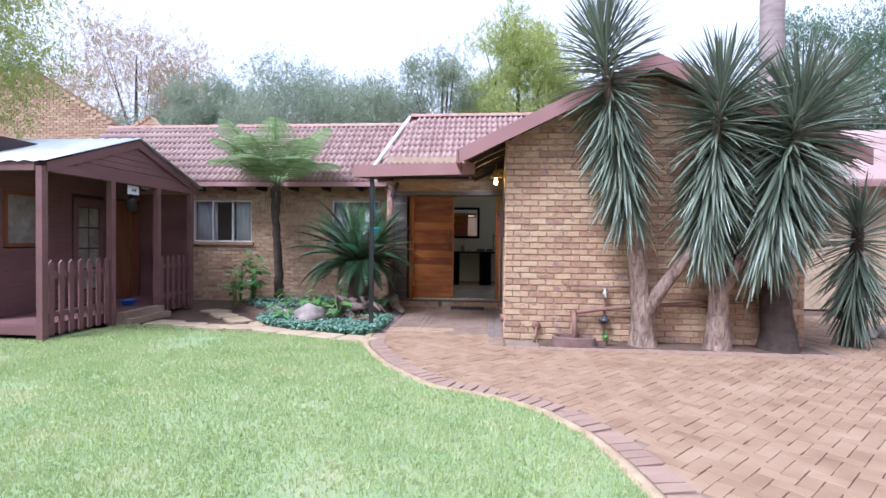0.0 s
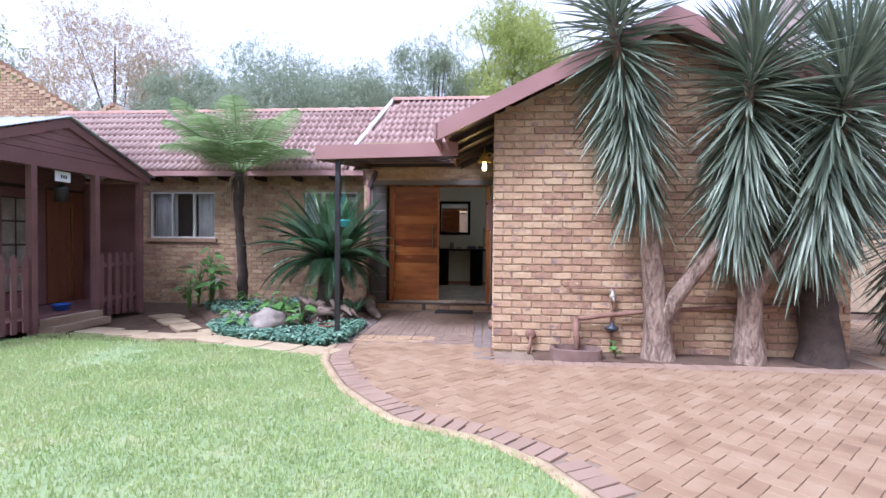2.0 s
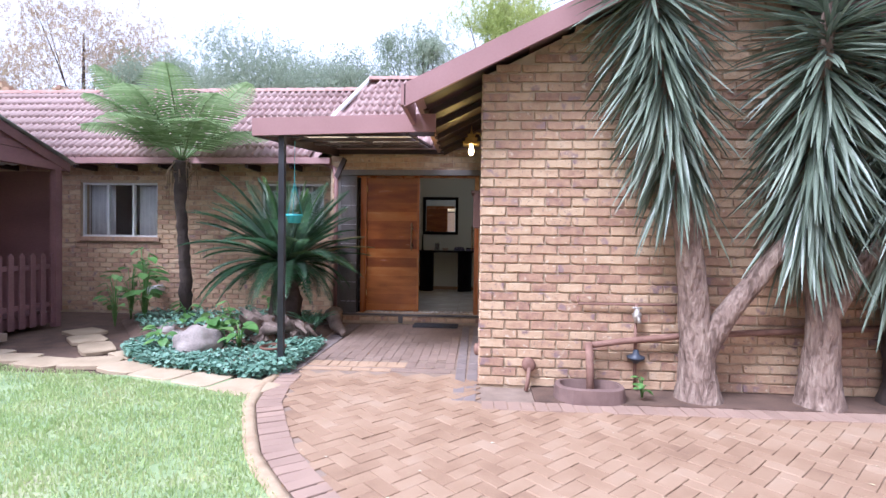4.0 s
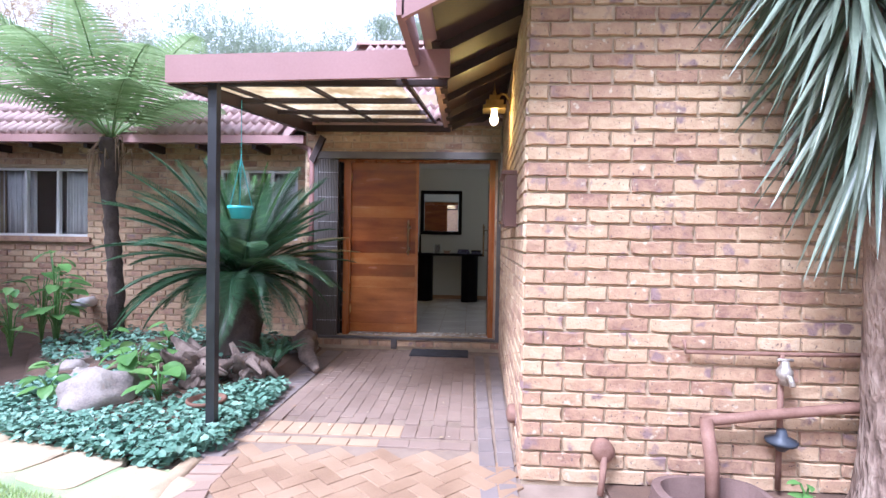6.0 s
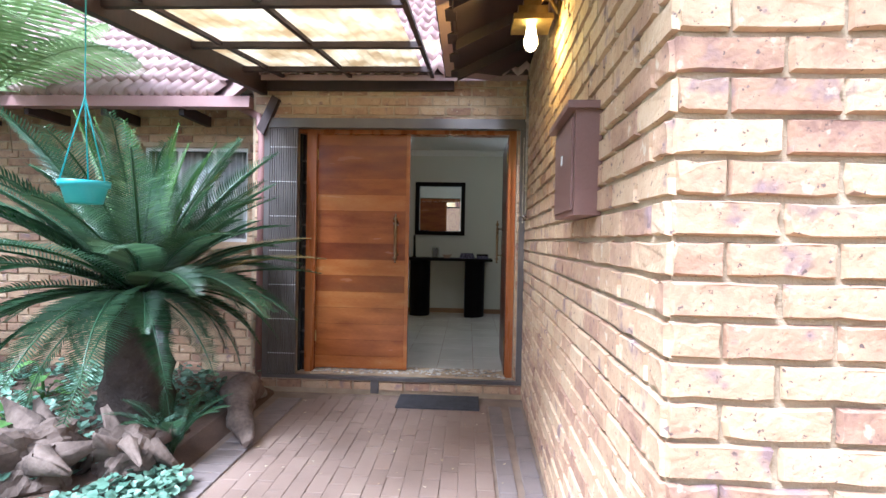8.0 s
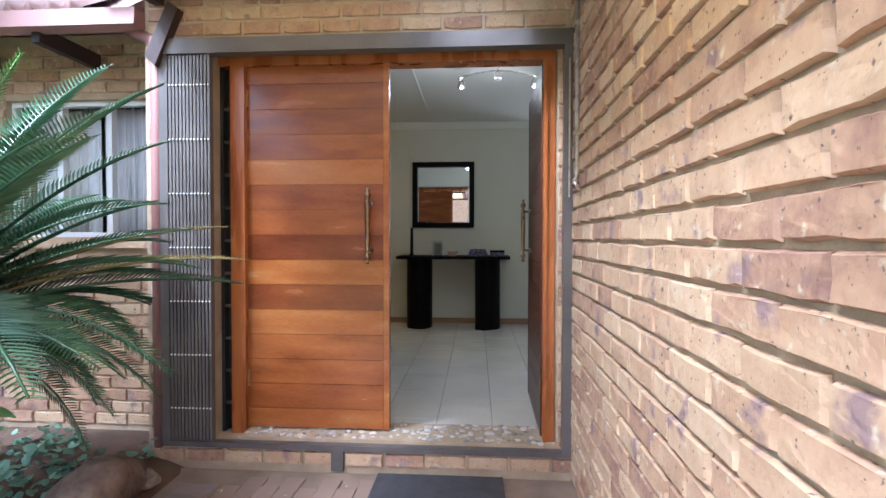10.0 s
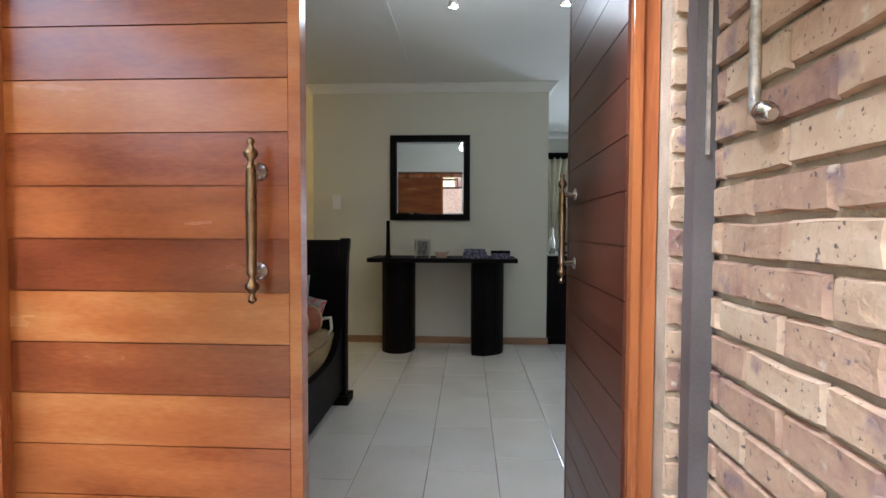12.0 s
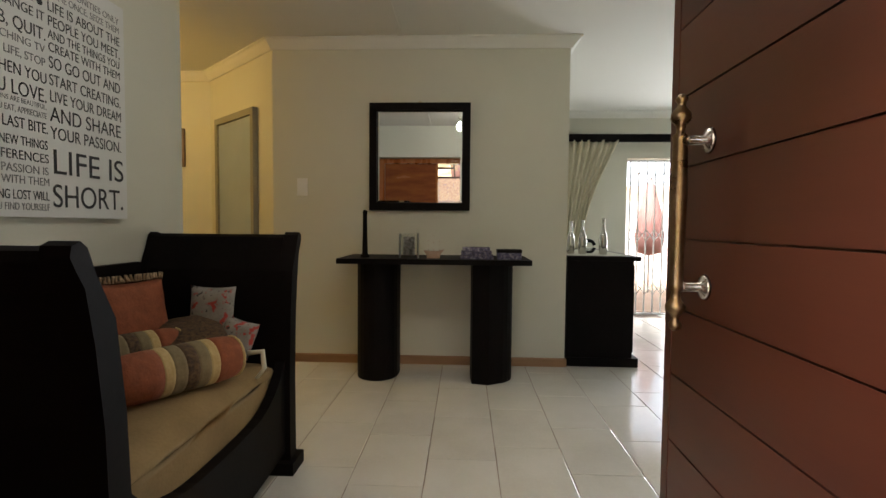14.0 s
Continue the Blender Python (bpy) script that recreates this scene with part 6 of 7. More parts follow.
# ---- trees ----
def tree(x, y, h, r, cols, n, seed, label, size=0.14, base=0.45, sparse=0.0, thick=0.2):
    rr = random.Random(seed)
    t = thing("tree", label, "tree", (x, y, -0.05))
    bark = M_DARKBARK
    mat = leafy("leaf_%d" % seed, cols, 0.6, 0.6, trans=0.5)
    bm = bmesh.new()
    tube(bm, [(0, 0, 0), (0.1, 0, h * 0.3), (-0.1, 0.1, h * 0.6), (0, 0, h * 0.85)], [thick, thick * 0.8, thick * 0.5, 0.04], 8)
    part("trunk", bm, bark, t)
    clumps = []
    for k in range(110):
        a, e = rr.uniform(0, 6.28), math.asin(rr.uniform(-0.75, 1.0))
        q = rr.uniform(0.25, 1.0) ** 0.6 * rr.uniform(0.85, 1.08)
        c = Vector((r * q * math.cos(a) * math.cos(e), r * q * math.sin(a) * math.cos(e), h * (base + (1 - base) * 0.45) + (h * (1 - base)) * 0.50 * math.sin(e) * q))
        clumps.append((c * 1.0, r * rr.uniform(0.16, 0.32)))
    for c, s in clumps[:12]:
        bm = bmesh.new()
        z0 = max(0.3 * h, c.z - 0.45 * h)
        tube(bm, [(0, 0, z0), (c.x * 0.5, c.y * 0.5, (z0 + c.z) / 2 + 0.2), c], [thick * 0.3, thick * 0.16, 0.012], 6)
        part("limb", bm, bark, t)
    ms = []
    for i in range(int(n * 0.9)):
        c, s = clumps[int(rr.random() ** (1 + sparse) * len(clumps))]
        d = Vector((rr.gauss(0, 1), rr.gauss(0, 1), rr.gauss(0, 0.85))).normalized() * s * rr.random() ** 0.45 * (1.0 + 0.35 * sparse)
        d.z -= s * 0.25 * rr.random() ** 3
        p = c + d
        ms.append(np.array(pose(p.x, p.y, p.z, rr.uniform(-100, -10), rr.uniform(-40, 40), rr.uniform(0, 360)) @ Matrix.Scale(size * rr.uniform(0.7, 1.35), 4)))
    tv, tf = [], []
    for u, w, k in ((0.0, 0.0, 0.9), (0.35, -0.6, 0.75), (0.7, 0.65, 0.75), (1.1, -0.3, 0.7), (1.4, 0.25, 0.8)):
        b0 = len(tv)
        tv += [(w * 0.2, u, 0), (w * 0.5 - 0.2 * k, u + 0.42 * k, 0.08), (w * 0.9, u + 0.95 * k, -0.05), (w * 0.5 + 0.2 * k, u + 0.42 * k, 0.05)]
        tf.append((b0, b0 + 1, b0 + 2, b0 + 3))
    tagged(joined("crown", tv, tf, ms, mat, t), kind="stuff")
    return t


GREY = [(0.22, 0.275, 0.19), (0.33, 0.385, 0.275), (0.44, 0.485, 0.37)]
YEL = [(0.27, 0.34, 0.09), (0.42, 0.48, 0.15), (0.56, 0.57, 0.24)]
BRN = [(0.36, 0.26, 0.17), (0.50, 0.385, 0.255), (0.56, 0.48, 0.31)]
GRN = [(0.12, 0.19, 0.115), (0.18, 0.26, 0.16), (0.24, 0.32, 0.21)]
tree(-8.4, 25, 11.2, 5.6, GREY, 34000, 1, "grey-green willow-like tree behind the house", base=0.3)
tree(-15.8, 26, 11.0, 4.0, GREY, 26000, 2, "grey-green tree beyond the roof", base=0.3)
tree(-21, 27, 14.6, 5.2, BRN, 13000, 3, "russet autumn tree with thin crown", base=0.35, sparse=0.6)
tree(-10.3, 6.5, 8.0, 2.4, YEL, 13000, 4, "yellow-green tree beside the cabin", 0.085, base=0.46, sparse=0.5, thick=0.10)
tree(1.9, 26, 14.4, 3.6, YEL, 22000, 5, "bright yellow-green tree behind the gable", base=0.35)
tree(-2.2, 25, 12.2, 2.8, GREY, 7000, 6, "half-bare grey tree behind the roof", 0.13, base=0.45, sparse=0.7)
tree(15.5, 21, 11.6, 4.8, GRN, 26000, 7, "dense dark green tree beyond the outbuilding", base=0.3)
tree(12.0, 22, 7.5, 2.4, GREY, 9000, 8, "feathery grey-green shrub tree", base=0.2)
tree(-26, 22, 11.5, 4.0, GRN, 16000, 9, "dark green tree at the garden edge", base=0.3)
M_PALM = material("palm_trunk", [(0.24, 0.19, 0.18), (0.36, 0.30, 0.28)], 3, 0.9, 0.6, stretch=(1, 1, 4))
pt = thing("palm_tree", "tall smooth grey palm trunk behind the wing", "palm tree", (6.55, 10.6, 0))
bm = bmesh.new()
tube(bm, [(0, 0, z) for z in np.arange(0, 12.01, 0.4)], [0.27 + 0.012 * (i % 2) - 0.002 * i for i in range(31)], 16)
part("trunk", bm, M_PALM, pt)
# ---- interior: floor, trims ----
M_FTILE = material("glazed_floor_tile", [(0.58, 0.56, 0.51), (0.66, 0.64, 0.59), (0.71, 0.69, 0.65)], 3, 0.16, 0.04, rand=0.25, fine=60)
me = bpy.data.meshes.new("floor_tile")
v, f = paver_geometry(0.352, 0.5545, 1)
me.from_pydata([(a, b, c * 0.4) for a, b, c in v], [], f)
me.materials.append(M_FTILE)
rng = random.Random(2)
floor.data.materials[0] = M_SAND
for i, x in enumerate(np.arange(-2.61, 4.2, 0.3555)):
    off = (0.0, 0.28, 0.12, 0.40)[i % 4]
    for y in np.arange(9.3 + off, 16.3, 0.556):
        y0, y1 = max(y - 0.2775, 9.578), y + 0.2775
        if y1 - y0 < 0.05 or y > 16.0 or (x < -1.9 and y < 12.0):
            continue
        ob = new("floor_tile", me)
        ob.parent, ob.matrix_basis = floor, pose(x + 0.07, (y0 + y1) / 2, FZ, rng.uniform(-0.05, 0.05), rng.uniform(-0.05, 0.05), 0) @ Matrix.Diagonal((1, (y1 - y0) / 0.555, 1, 1))
M_SKIRT = material("wooden_skirting", [(0.22, 0.12, 0.06), (0.32, 0.19, 0.10)], 5, 0.45, 0.1, stretch=(0.4, 0.4, 2))
def trim(name, mat, pts, prof, label):
    """Sweep a small profile (out, up) along a line of plan points; out is to the right of the way."""
    bm = bmesh.new()
    rings = []
    for i, p in enumerate(pts):
        d0 = (Vector(pts[i]) - Vector(pts[i - 1])).normalized() if i else None
        d1 = (Vector(pts[i + 1]) - Vector(pts[i])).normalized() if i < len(pts) - 1 else None
        d = ((d0 or d1) + (d1 or d0)).normalized()
        nrm = Vector((d.y, -d.x))
        k = 1 / max(0.4, nrm.dot(Vector(((d0 or d1).y, -(d0 or d1).x))))
        rings.append([bm.verts.new((p[0] + nrm.x * o * k, p[1] + nrm.y * o * k, z)) for o, z in prof])
    for a, b in zip(rings, rings[1:]):
        for j in range(len(prof)):
            bm.faces.new((a[j], a[(j + 1) % len(prof)], b[(j + 1) % len(prof)], b[j]))
    bm.faces.new(rings[0]), bm.faces.new(rings[-1][::-1])
    return structure(part(name, bm, mat), label, name)
SK = [(0.0, FZ), (0.016, FZ), (0.016, FZ + 0.065), (0.008, FZ + 0.075), (0.0, FZ + 0.075)]
trim("baseboard", M_SKIRT, [(-5, 14.3), (-2.74, 14.3), (-1.72, 13.39), (0.82, 13.39), (0.82, 16.1)], SK, "brown wooden skirting board")
trim("baseboard", M_SKIRT, [(-1.66, 9.7), (-1.66, 11.9), (-1.85, 11.9)], [(a, b) for a, b in SK], "brown wooden skirting board")
CO = [(0.0, CZ), (0.0, CZ - 0.085), (0.015, CZ - 0.085), (0.04, CZ - 0.05), (0.07, CZ - 0.02), (0.085, CZ - 0.012), (0.085, CZ)]
trim("cornice", M_CEIL, [(-5, 14.3), (-2.74, 14.3), (-1.72, 13.39), (0.82, 13.39), (0.82, 16.1), (4.2, 16.1), (4.2, 9.7)], CO, "white coved ceiling cornice")
trim("cornice", M_CEIL, [(-1.66, 9.7), (-1.66, 11.9), (-1.85, 11.9)], CO, "white coved ceiling cornice")
boxes("ceiling_strip", M_CEIL, [(-0.62, -0.585, 9.72, 13.30, CZ - 0.010, CZ - 0.001)], bev=0.003)
structure(bpy.data.objects["ceiling_strip"], "white ceiling cover strip", "trim")

# ---- ceiling spot light ----
M_SPOT = glow("lit_spot", (1.0, 0.97, 0.90), 30.0)
spot = thing("ceiling_spotlight", "bent nickel bar with three spot lamps, two lit", "ceiling light", (0.21, 11.0, CZ))
bm = bmesh.new()
lathe(bm, [(0.055, -0.03), (0.055, 0)], seg=20)
part("base", bm, M_NICKEL, spot)
bm = bmesh.new()
tube(bm, [(-0.36 + 0.72 * i / 12, 0.03 * math.sin(i / 12 * 3.14), -0.085 - 0.075 * (2 * i / 12 - 1) ** 2) for i in range(13)], 0.008, 8)
part("bar", bm, M_NICKEL, spot)
bm = bmesh.new()
tube(bm, [(0, 0, -0.03), (0, 0.02, -0.09)], 0.01, 8)
part("stem", bm, M_NICKEL, spot)
for k, x in enumerate((-0.33, 0.0, 0.33)):
    hd = thing("lamp_head", "", "", (x, 0, -0.165 if x else -0.095))
    hd.parent = spot
    for key in list(hd.keys()):
        del hd[key]
    m = Matrix.Rotation(radians(25 if x else 0), 4, "X")
    bm = bmesh.new()
    lathe(bm, [(0.012, 0.0), (0.022, -0.012), (0.034, -0.06), (0.036, -0.075), (0.03, -0.075), (0.026, -0.05)], seg=16, m=m)
    part("cup", bm, M_NICKEL, hd)
    bm = bmesh.new()
    lathe(bm, [(0.006, -0.03), (0.022, -0.066), (0.026, -0.076), (0.012, -0.082)], seg=14, m=m)
    part("bulb", bm, M_SPOT if x else M_WHITE, hd)
    if x:
        L = new("spot_light", bpy.data.lights.new("spot_light", "POINT"))
        L.data.energy, L.data.color, L.data.shadow_soft_size = 1.5, (1.0, 0.92, 0.78), 0.05
        L.matrix_basis = pose(0.21 + x, 11.0 - 0.04, CZ - 0.27)
# corridor ceiling lamp
cl = thing("corridor_lamp", "warm round glass ceiling lamp in the corridor", "ceiling light", (-3.3, 12.9, CZ))
bm = bmesh.new()
lathe(bm, [(0.05, -0.11), (0.11, -0.09), (0.14, -0.04), (0.14, -0.01), (0.10, 0)], seg=20)
part("bowl", bm, glow("warm_lamp_glass", (1.0, 0.75, 0.35), 6.0), cl)
L = new("corridor_light", bpy.data.lights.new("corridor_light", "POINT"))
L.data.energy, L.data.color, L.data.shadow_soft_size = 4.8, (1.0, 0.55, 0.10), 0.1
L.matrix_basis = pose(-3.3, 12.9, CZ - 0.25)

# daylight through the far glass door
W_ = new("far_door_daylight", bpy.data.lights.new("far_door_daylight", "AREA"))
W_.data.shape, W_.data.size, W_.data.size_y = "RECTANGLE", 1.15, 2.0
W_.data.energy, W_.data.color = 20.0, (0.95, 0.98, 1.0)
W_.matrix_basis = look((3.5, 16.2, 1.25), (3.2, 14.0, 0.9))
# ---- mirror ----
M_BLACKWOOD = material("black_lacquered_wood", [(0.0035, 0.003, 0.003), (0.008, 0.006, 0.006)], 4, 0.5, 0.08, fine=40)
M_BLACKWOOD.node_tree.nodes["Principled BSDF"].inputs["Specular IOR Level"].default_value = 0.06
M_MIRROR = glassy("mirror_glass", (0.88, 0.90, 0.90), 0.0, True)
mir = thing("wall_mirror", "square wall mirror in a black wooden frame", "mirror", (-0.44, 13.388, 1.48))
def frame_ring(bm, w, h, t, y0, y1):
    box(bm, -w / 2, w / 2, y0, y1, 0, t), box(bm, -w / 2, w / 2, y0, y1, h - t, h)
    box(bm, -w / 2, -w / 2 + t, y0, y1, t, h - t), box(bm, w / 2 - t, w / 2, y0, y1, t, h - t)
bm = bmesh.new()
frame_ring(bm, 0.86, 0.91, 0.062, -0.035, 0.0)
bevel(bm, 0.012, 3)
part("frame", bm, M_BLACKWOOD, mir)
bm = bmesh.new()
w, h, b = 0.742, 0.792, 0.025
o = [bm.verts.new((x, -0.012, 0.455 + z)) for x, z in ((-w / 2, -h / 2), (w / 2, -h / 2), (w / 2, h / 2), (-w / 2, h / 2))]
q = [bm.verts.new((x, -0.0165, 0.455 + z)) for x, z in ((-w / 2 + b, -h / 2 + b), (w / 2 - b, -h / 2 + b), (w / 2 - b, h / 2 - b), (-w / 2 + b, h / 2 - b))]
bm.faces.new(q)
for i in range(4):
    j = (i + 1) % 4
    bm.faces.new((o[i], o[j], q[j], q[i]))
part("glass", bm, M_MIRROR, mir)
bm = bmesh.new()
tube(bm, [(-0.02, -0.01, 0.91), (0, -0.012, 0.925), (0.02, -0.01, 0.91)], 0.004, 6)
part("hook", bm, M_BRASS, mir)

# ---- console table ----
con = thing("console_table", "black console table on two column legs", "console table", (-0.28, 13.06, FZ))
bm = bmesh.new()
box(bm, -0.73, 0.73, -0.27, 0.31, 0.915, 0.955)
bevel(bm, 0.008, 3)
part("tabletop", bm, M_BLACKWOOD, con)
def column(x, flip):
    bm = bmesh.new()
    prof = []
    for i in range(13):
        a = math.pi + math.pi * i / 12
        prof.append((x + 0.165 * math.cos(a), 0.02 + 0.20 * math.sin(a)))
    prof += [(x + 0.165, 0.12), (x - 0.165, 0.12)]
    if flip:
        prof = [(x - 0.165, -0.04), (x - 0.155, -0.19), (x - 0.03, -0.22)] + prof[7:]
    prism(bm, prof, "z", 0.0, 0.914)
    bevel(bm, 0.004)
    part("column_leg", bm, M_BLACKWOOD, con)
column(-0.46, False), column(0.45, True)
M_GLASSITEM = glassy("clear_glass", (0.95, 0.97, 0.96), 0.02)
M_GLASSITEM.node_tree.nodes["Principled BSDF"].inputs["IOR"].default_value = 1.3
M_PHOTO = material("grey_photo", [(0.06, 0.06, 0.06), (0.45, 0.45, 0.44)], 40, 0.4, 0)
TZ = FZ + 0.955
pf = thing("photo_block", "clear glass photo frame with a dark picture", "photo frame", (-0.48, 12.95, TZ))
boxes("glass_front", M_GLASSITEM, [(-0.075, 0.075, -0.02, -0.012, 0, 0.19)], pf)
boxes("glass_back", M_GLASSITEM, [(-0.075, 0.075, 0.012, 0.02, 0, 0.19)], pf)
boxes("picture", M_PHOTO, [(-0.045, 0.045, -0.004, 0.004, 0.02, 0.165)], pf, bev=0)
for x in (-0.07, 0.07):
    boxes("side", M_WHITE, [(x - 0.006, x + 0.006, -0.012, 0.012, 0, 0.19)], pf, bev=0.001)
M_SHIPWOOD = material("model_ship_wood", [(0.30, 0.19, 0.13), (0.44, 0.30, 0.22)], 30, 0.6, 0.2)
sh = thing("model_ship", "small wooden model ship on the console", "ornament", (-0.29, 12.95, TZ))
bm = bmesh.new()
prism(bm, [(-0.075, 0.06), (-0.05, 0.02), (0.05, 0.02), (0.085, 0.07), (0.04, 0.055), (-0.03, 0.055)], "y", -0.025, 0.025)
part("hull", bm, M_SHIPWOOD, sh)
boxes("stand", M_SHIPWOOD, [(-0.05, 0.05, -0.03, 0.03, 0, 0.02)], sh)
for x, h in ((-0.04, 0.14), (0.0, 0.18), (0.045, 0.13)):
    bm = bmesh.new()
    tube(bm, [(x, 0, 0.05), (x, 0, h)], 0.003, 5)
    part("mast", bm, M_SHIPWOOD, sh)
    for k in range(2):
        z = 0.07 + k * (h - 0.07) / 2
        bm = bmesh.new()
        prism(bm, [(x - 0.022 + 0.005 * k, z), (x + 0.022 - 0.005 * k, z), (x + 0.018 - 0.005 * k, z + (h - 0.08) / 2), (x - 0.018 + 0.005 * k, z + (h - 0.08) / 2)], "y", -0.008, -0.005)
        part("sail", bm, M_PAINT, sh)
M_CLOTH = material("printed_cloth", [(0.02, 0.02, 0.03), (0.10, 0.09, 0.16), (0.35, 0.33, 0.36)], 45, 0.9, 0.3)
fc = thing("folded_scarf", "folded dark patterned scarf on the console", "scarf", (0.05, 12.93, TZ))
for k in range(3):
    bm = bmesh.new()
    box(bm, -0.13 + 0.01 * k, 0.12 - 0.015 * k, -0.09, 0.09, 0.002 + k * 0.03, 0.029 + k * 0.03)
    bmesh.ops.subdivide_edges(bm, edges=bm.edges[:], cuts=4, use_grid_fill=True)
    for vv in bm.verts:
        vv.co += Vector((noise.noise(vv.co * 30), noise.noise(vv.co * 28 + Vector((5, 0, 0))), 0.6 * noise.noise(vv.co * 25 + Vector((9, k, 0))))) * 0.010
        vv.co.z = max(vv.co.z, 0.001)
    part("fold", bm, M_CLOTH, fc)
bx_ = thing("trinket_box", "small dark patterned trinket box", "box", (0.29, 12.93, TZ))
boxes("body", M_CLOTH, [(-0.09, 0.09, -0.06, 0.06, 0, 0.05)], bx_, bev=0.008)
boxes("lid", M_BLACKWOOD, [(-0.093, 0.093, -0.063, 0.063, 0.051, 0.075)], bx_, bev=0.008)
cs_ = thing("candle_stick", "tall slim black candlestick on the console", "candlestick", (-0.83, 12.98, TZ))
bm = bmesh.new()
lathe(bm, [(0.035, 0), (0.035, 0.015), (0.022, 0.03), (0.02, 0.12), (0.017, 0.33), (0.02, 0.36), (0.008, 0.37)], seg=16)
part("stem", bm, M_BLACKWOOD, cs_)
ls = thing("light_switch", "white light switch plate on cream wall", "light switch", (-1.46, 13.388, 1.66))
boxes("plate", M_WHITE, [(-0.045, 0.045, -0.008, 0, -0.06, 0.09)], ls)
boxes("rocker", M_WHITE, [(-0.015, 0.015, -0.012, -0.0085, 0.0, 0.03)], ls, bev=0.002)

# ---- daybed ----
bed = thing("daybed", "black sleigh-shaped daybed with tan mattress", "daybed", (-1.645, 10.31, FZ))
BW, BL_ = 0.74, 1.24
def sleigh(y, s, name):
    """An end panel across x that scrolls outwards at its top; s: side of the scroll."""
    prof = [(0.0, 0.055), (-0.005, 0.45), (0.01, 0.75), (0.04, 0.98), (0.075, 1.08), (0.10, 1.142), (0.12, 1.157), (0.145, 1.147), (0.15, 1.122), (0.135, 1.092), (0.11, 1.05), (0.085, 0.93), (0.06, 0.72), (0.05, 0.45), (0.055, 0.055)]
    for nm, x0, x1, g in ((name, 0.03, BW - 0.05, 0.0), ("front_post", BW - 0.05, BW + 0.02, 0.012), ("rear_post", -0.01, 0.03, 0.008)):
        bm = bmesh.new()
        c = Vector((0.06, 0.6))
        prism(bm, [(y + s * (p[0] + math.copysign(g, p[0] - 0.05)), p[1] + (g if p[1] > 1 else 0)) for p in prof], "x", x0, x1)
        bevel(bm, 0.004)
        part(nm, bm, M_BLACKWOOD, bed)
    for x in (0.0, BW - 0.06):
        boxes("foot", M_BLACKWOOD, [(x - 0.012, x + 0.105, y + s * 0.02 - 0.07, y + s * 0.02 + 0.09, 0.0, 0.06)], bed, bev=0.012)
sleigh(0.0, -1, "near_end"), sleigh(BL_ - 0.08, 1, "far_end")
bm = bmesh.new()
n = 16
prof_top, prof_bot = [], []
for i in range(n + 1):
    t = i / n
    prof_top.append((0.0 + (BL_ - 0.08) * t, 0.36 + 0.20 * (2 * t - 1) ** 4))
    prof_bot.append((0.0 + (BL_ - 0.08) * t, 0.075 + 0.03 * (2 * t - 1) ** 2))
prism(bm, prof_bot + prof_top[::-1], "x", BW - 0.05, BW - 0.005)
part("front_rail", bm, M_BLACKWOOD, bed)
boxes("back_panel", M_BLACKWOOD, [(-0.005, 0.028, 0.0, BL_ - 0.08, 0.16, 1.02)], bed)
boxes("slat_base", M_BLACKWOOD, [(0.03, BW - 0.055, 0.01, BL_ - 0.09, 0.20, 0.30)], bed)
M_TAN = material("tan_corduroy", [(0.22, 0.145, 0.06), (0.29, 0.195, 0.085)], 7, 0.9, 0.35, fine=90)
bm = bmesh.new()
box(bm, 0.035, BW - 0.053, 0.02, BL_ - 0.10, 0.30, 0.54)
bmesh.ops.subdivide_edges(bm, edges=bm.edges[:], cuts=8, use_grid_fill=True)
for vv in bm.verts:
    t = (vv.co.y - 0.02) / (BL_ - 0.12)
    if vv.co.z > 0.31:
        vv.co.z += 0.03 * math.sin(math.pi * t) * math.sin(math.pi * (vv.co.x / BW)) + 0.006 * noise.noise(vv.co * 9)
    if vv.co.z > 0.5 and (vv.co.x > BW - 0.06):
        vv.co.z -= 0.03
bevel(bm, 0.01)
for ff in bm.faces:
    ff.smooth = True
part("mattress", bm, M_TAN, bed, "tan corduroy mattress")
M_RUST_F = material("rust_fabric", [(0.20, 0.055, 0.02), (0.28, 0.085, 0.035)], 30, 0.85, 0.3)
M_CREAM_F = material("cream_fabric", [(0.42, 0.30, 0.12), (0.50, 0.38, 0.18)], 30, 0.85, 0.3)
M_OLIVE_F = material("olive_fabric", [(0.16, 0.12, 0.06), (0.22, 0.17, 0.09)], 30, 0.85, 0.3)
M_BROWN_F = material("brown_patterned_fabric", [(0.035, 0.018, 0.01), (0.12, 0.07, 0.03)], 60, 0.85, 0.3)
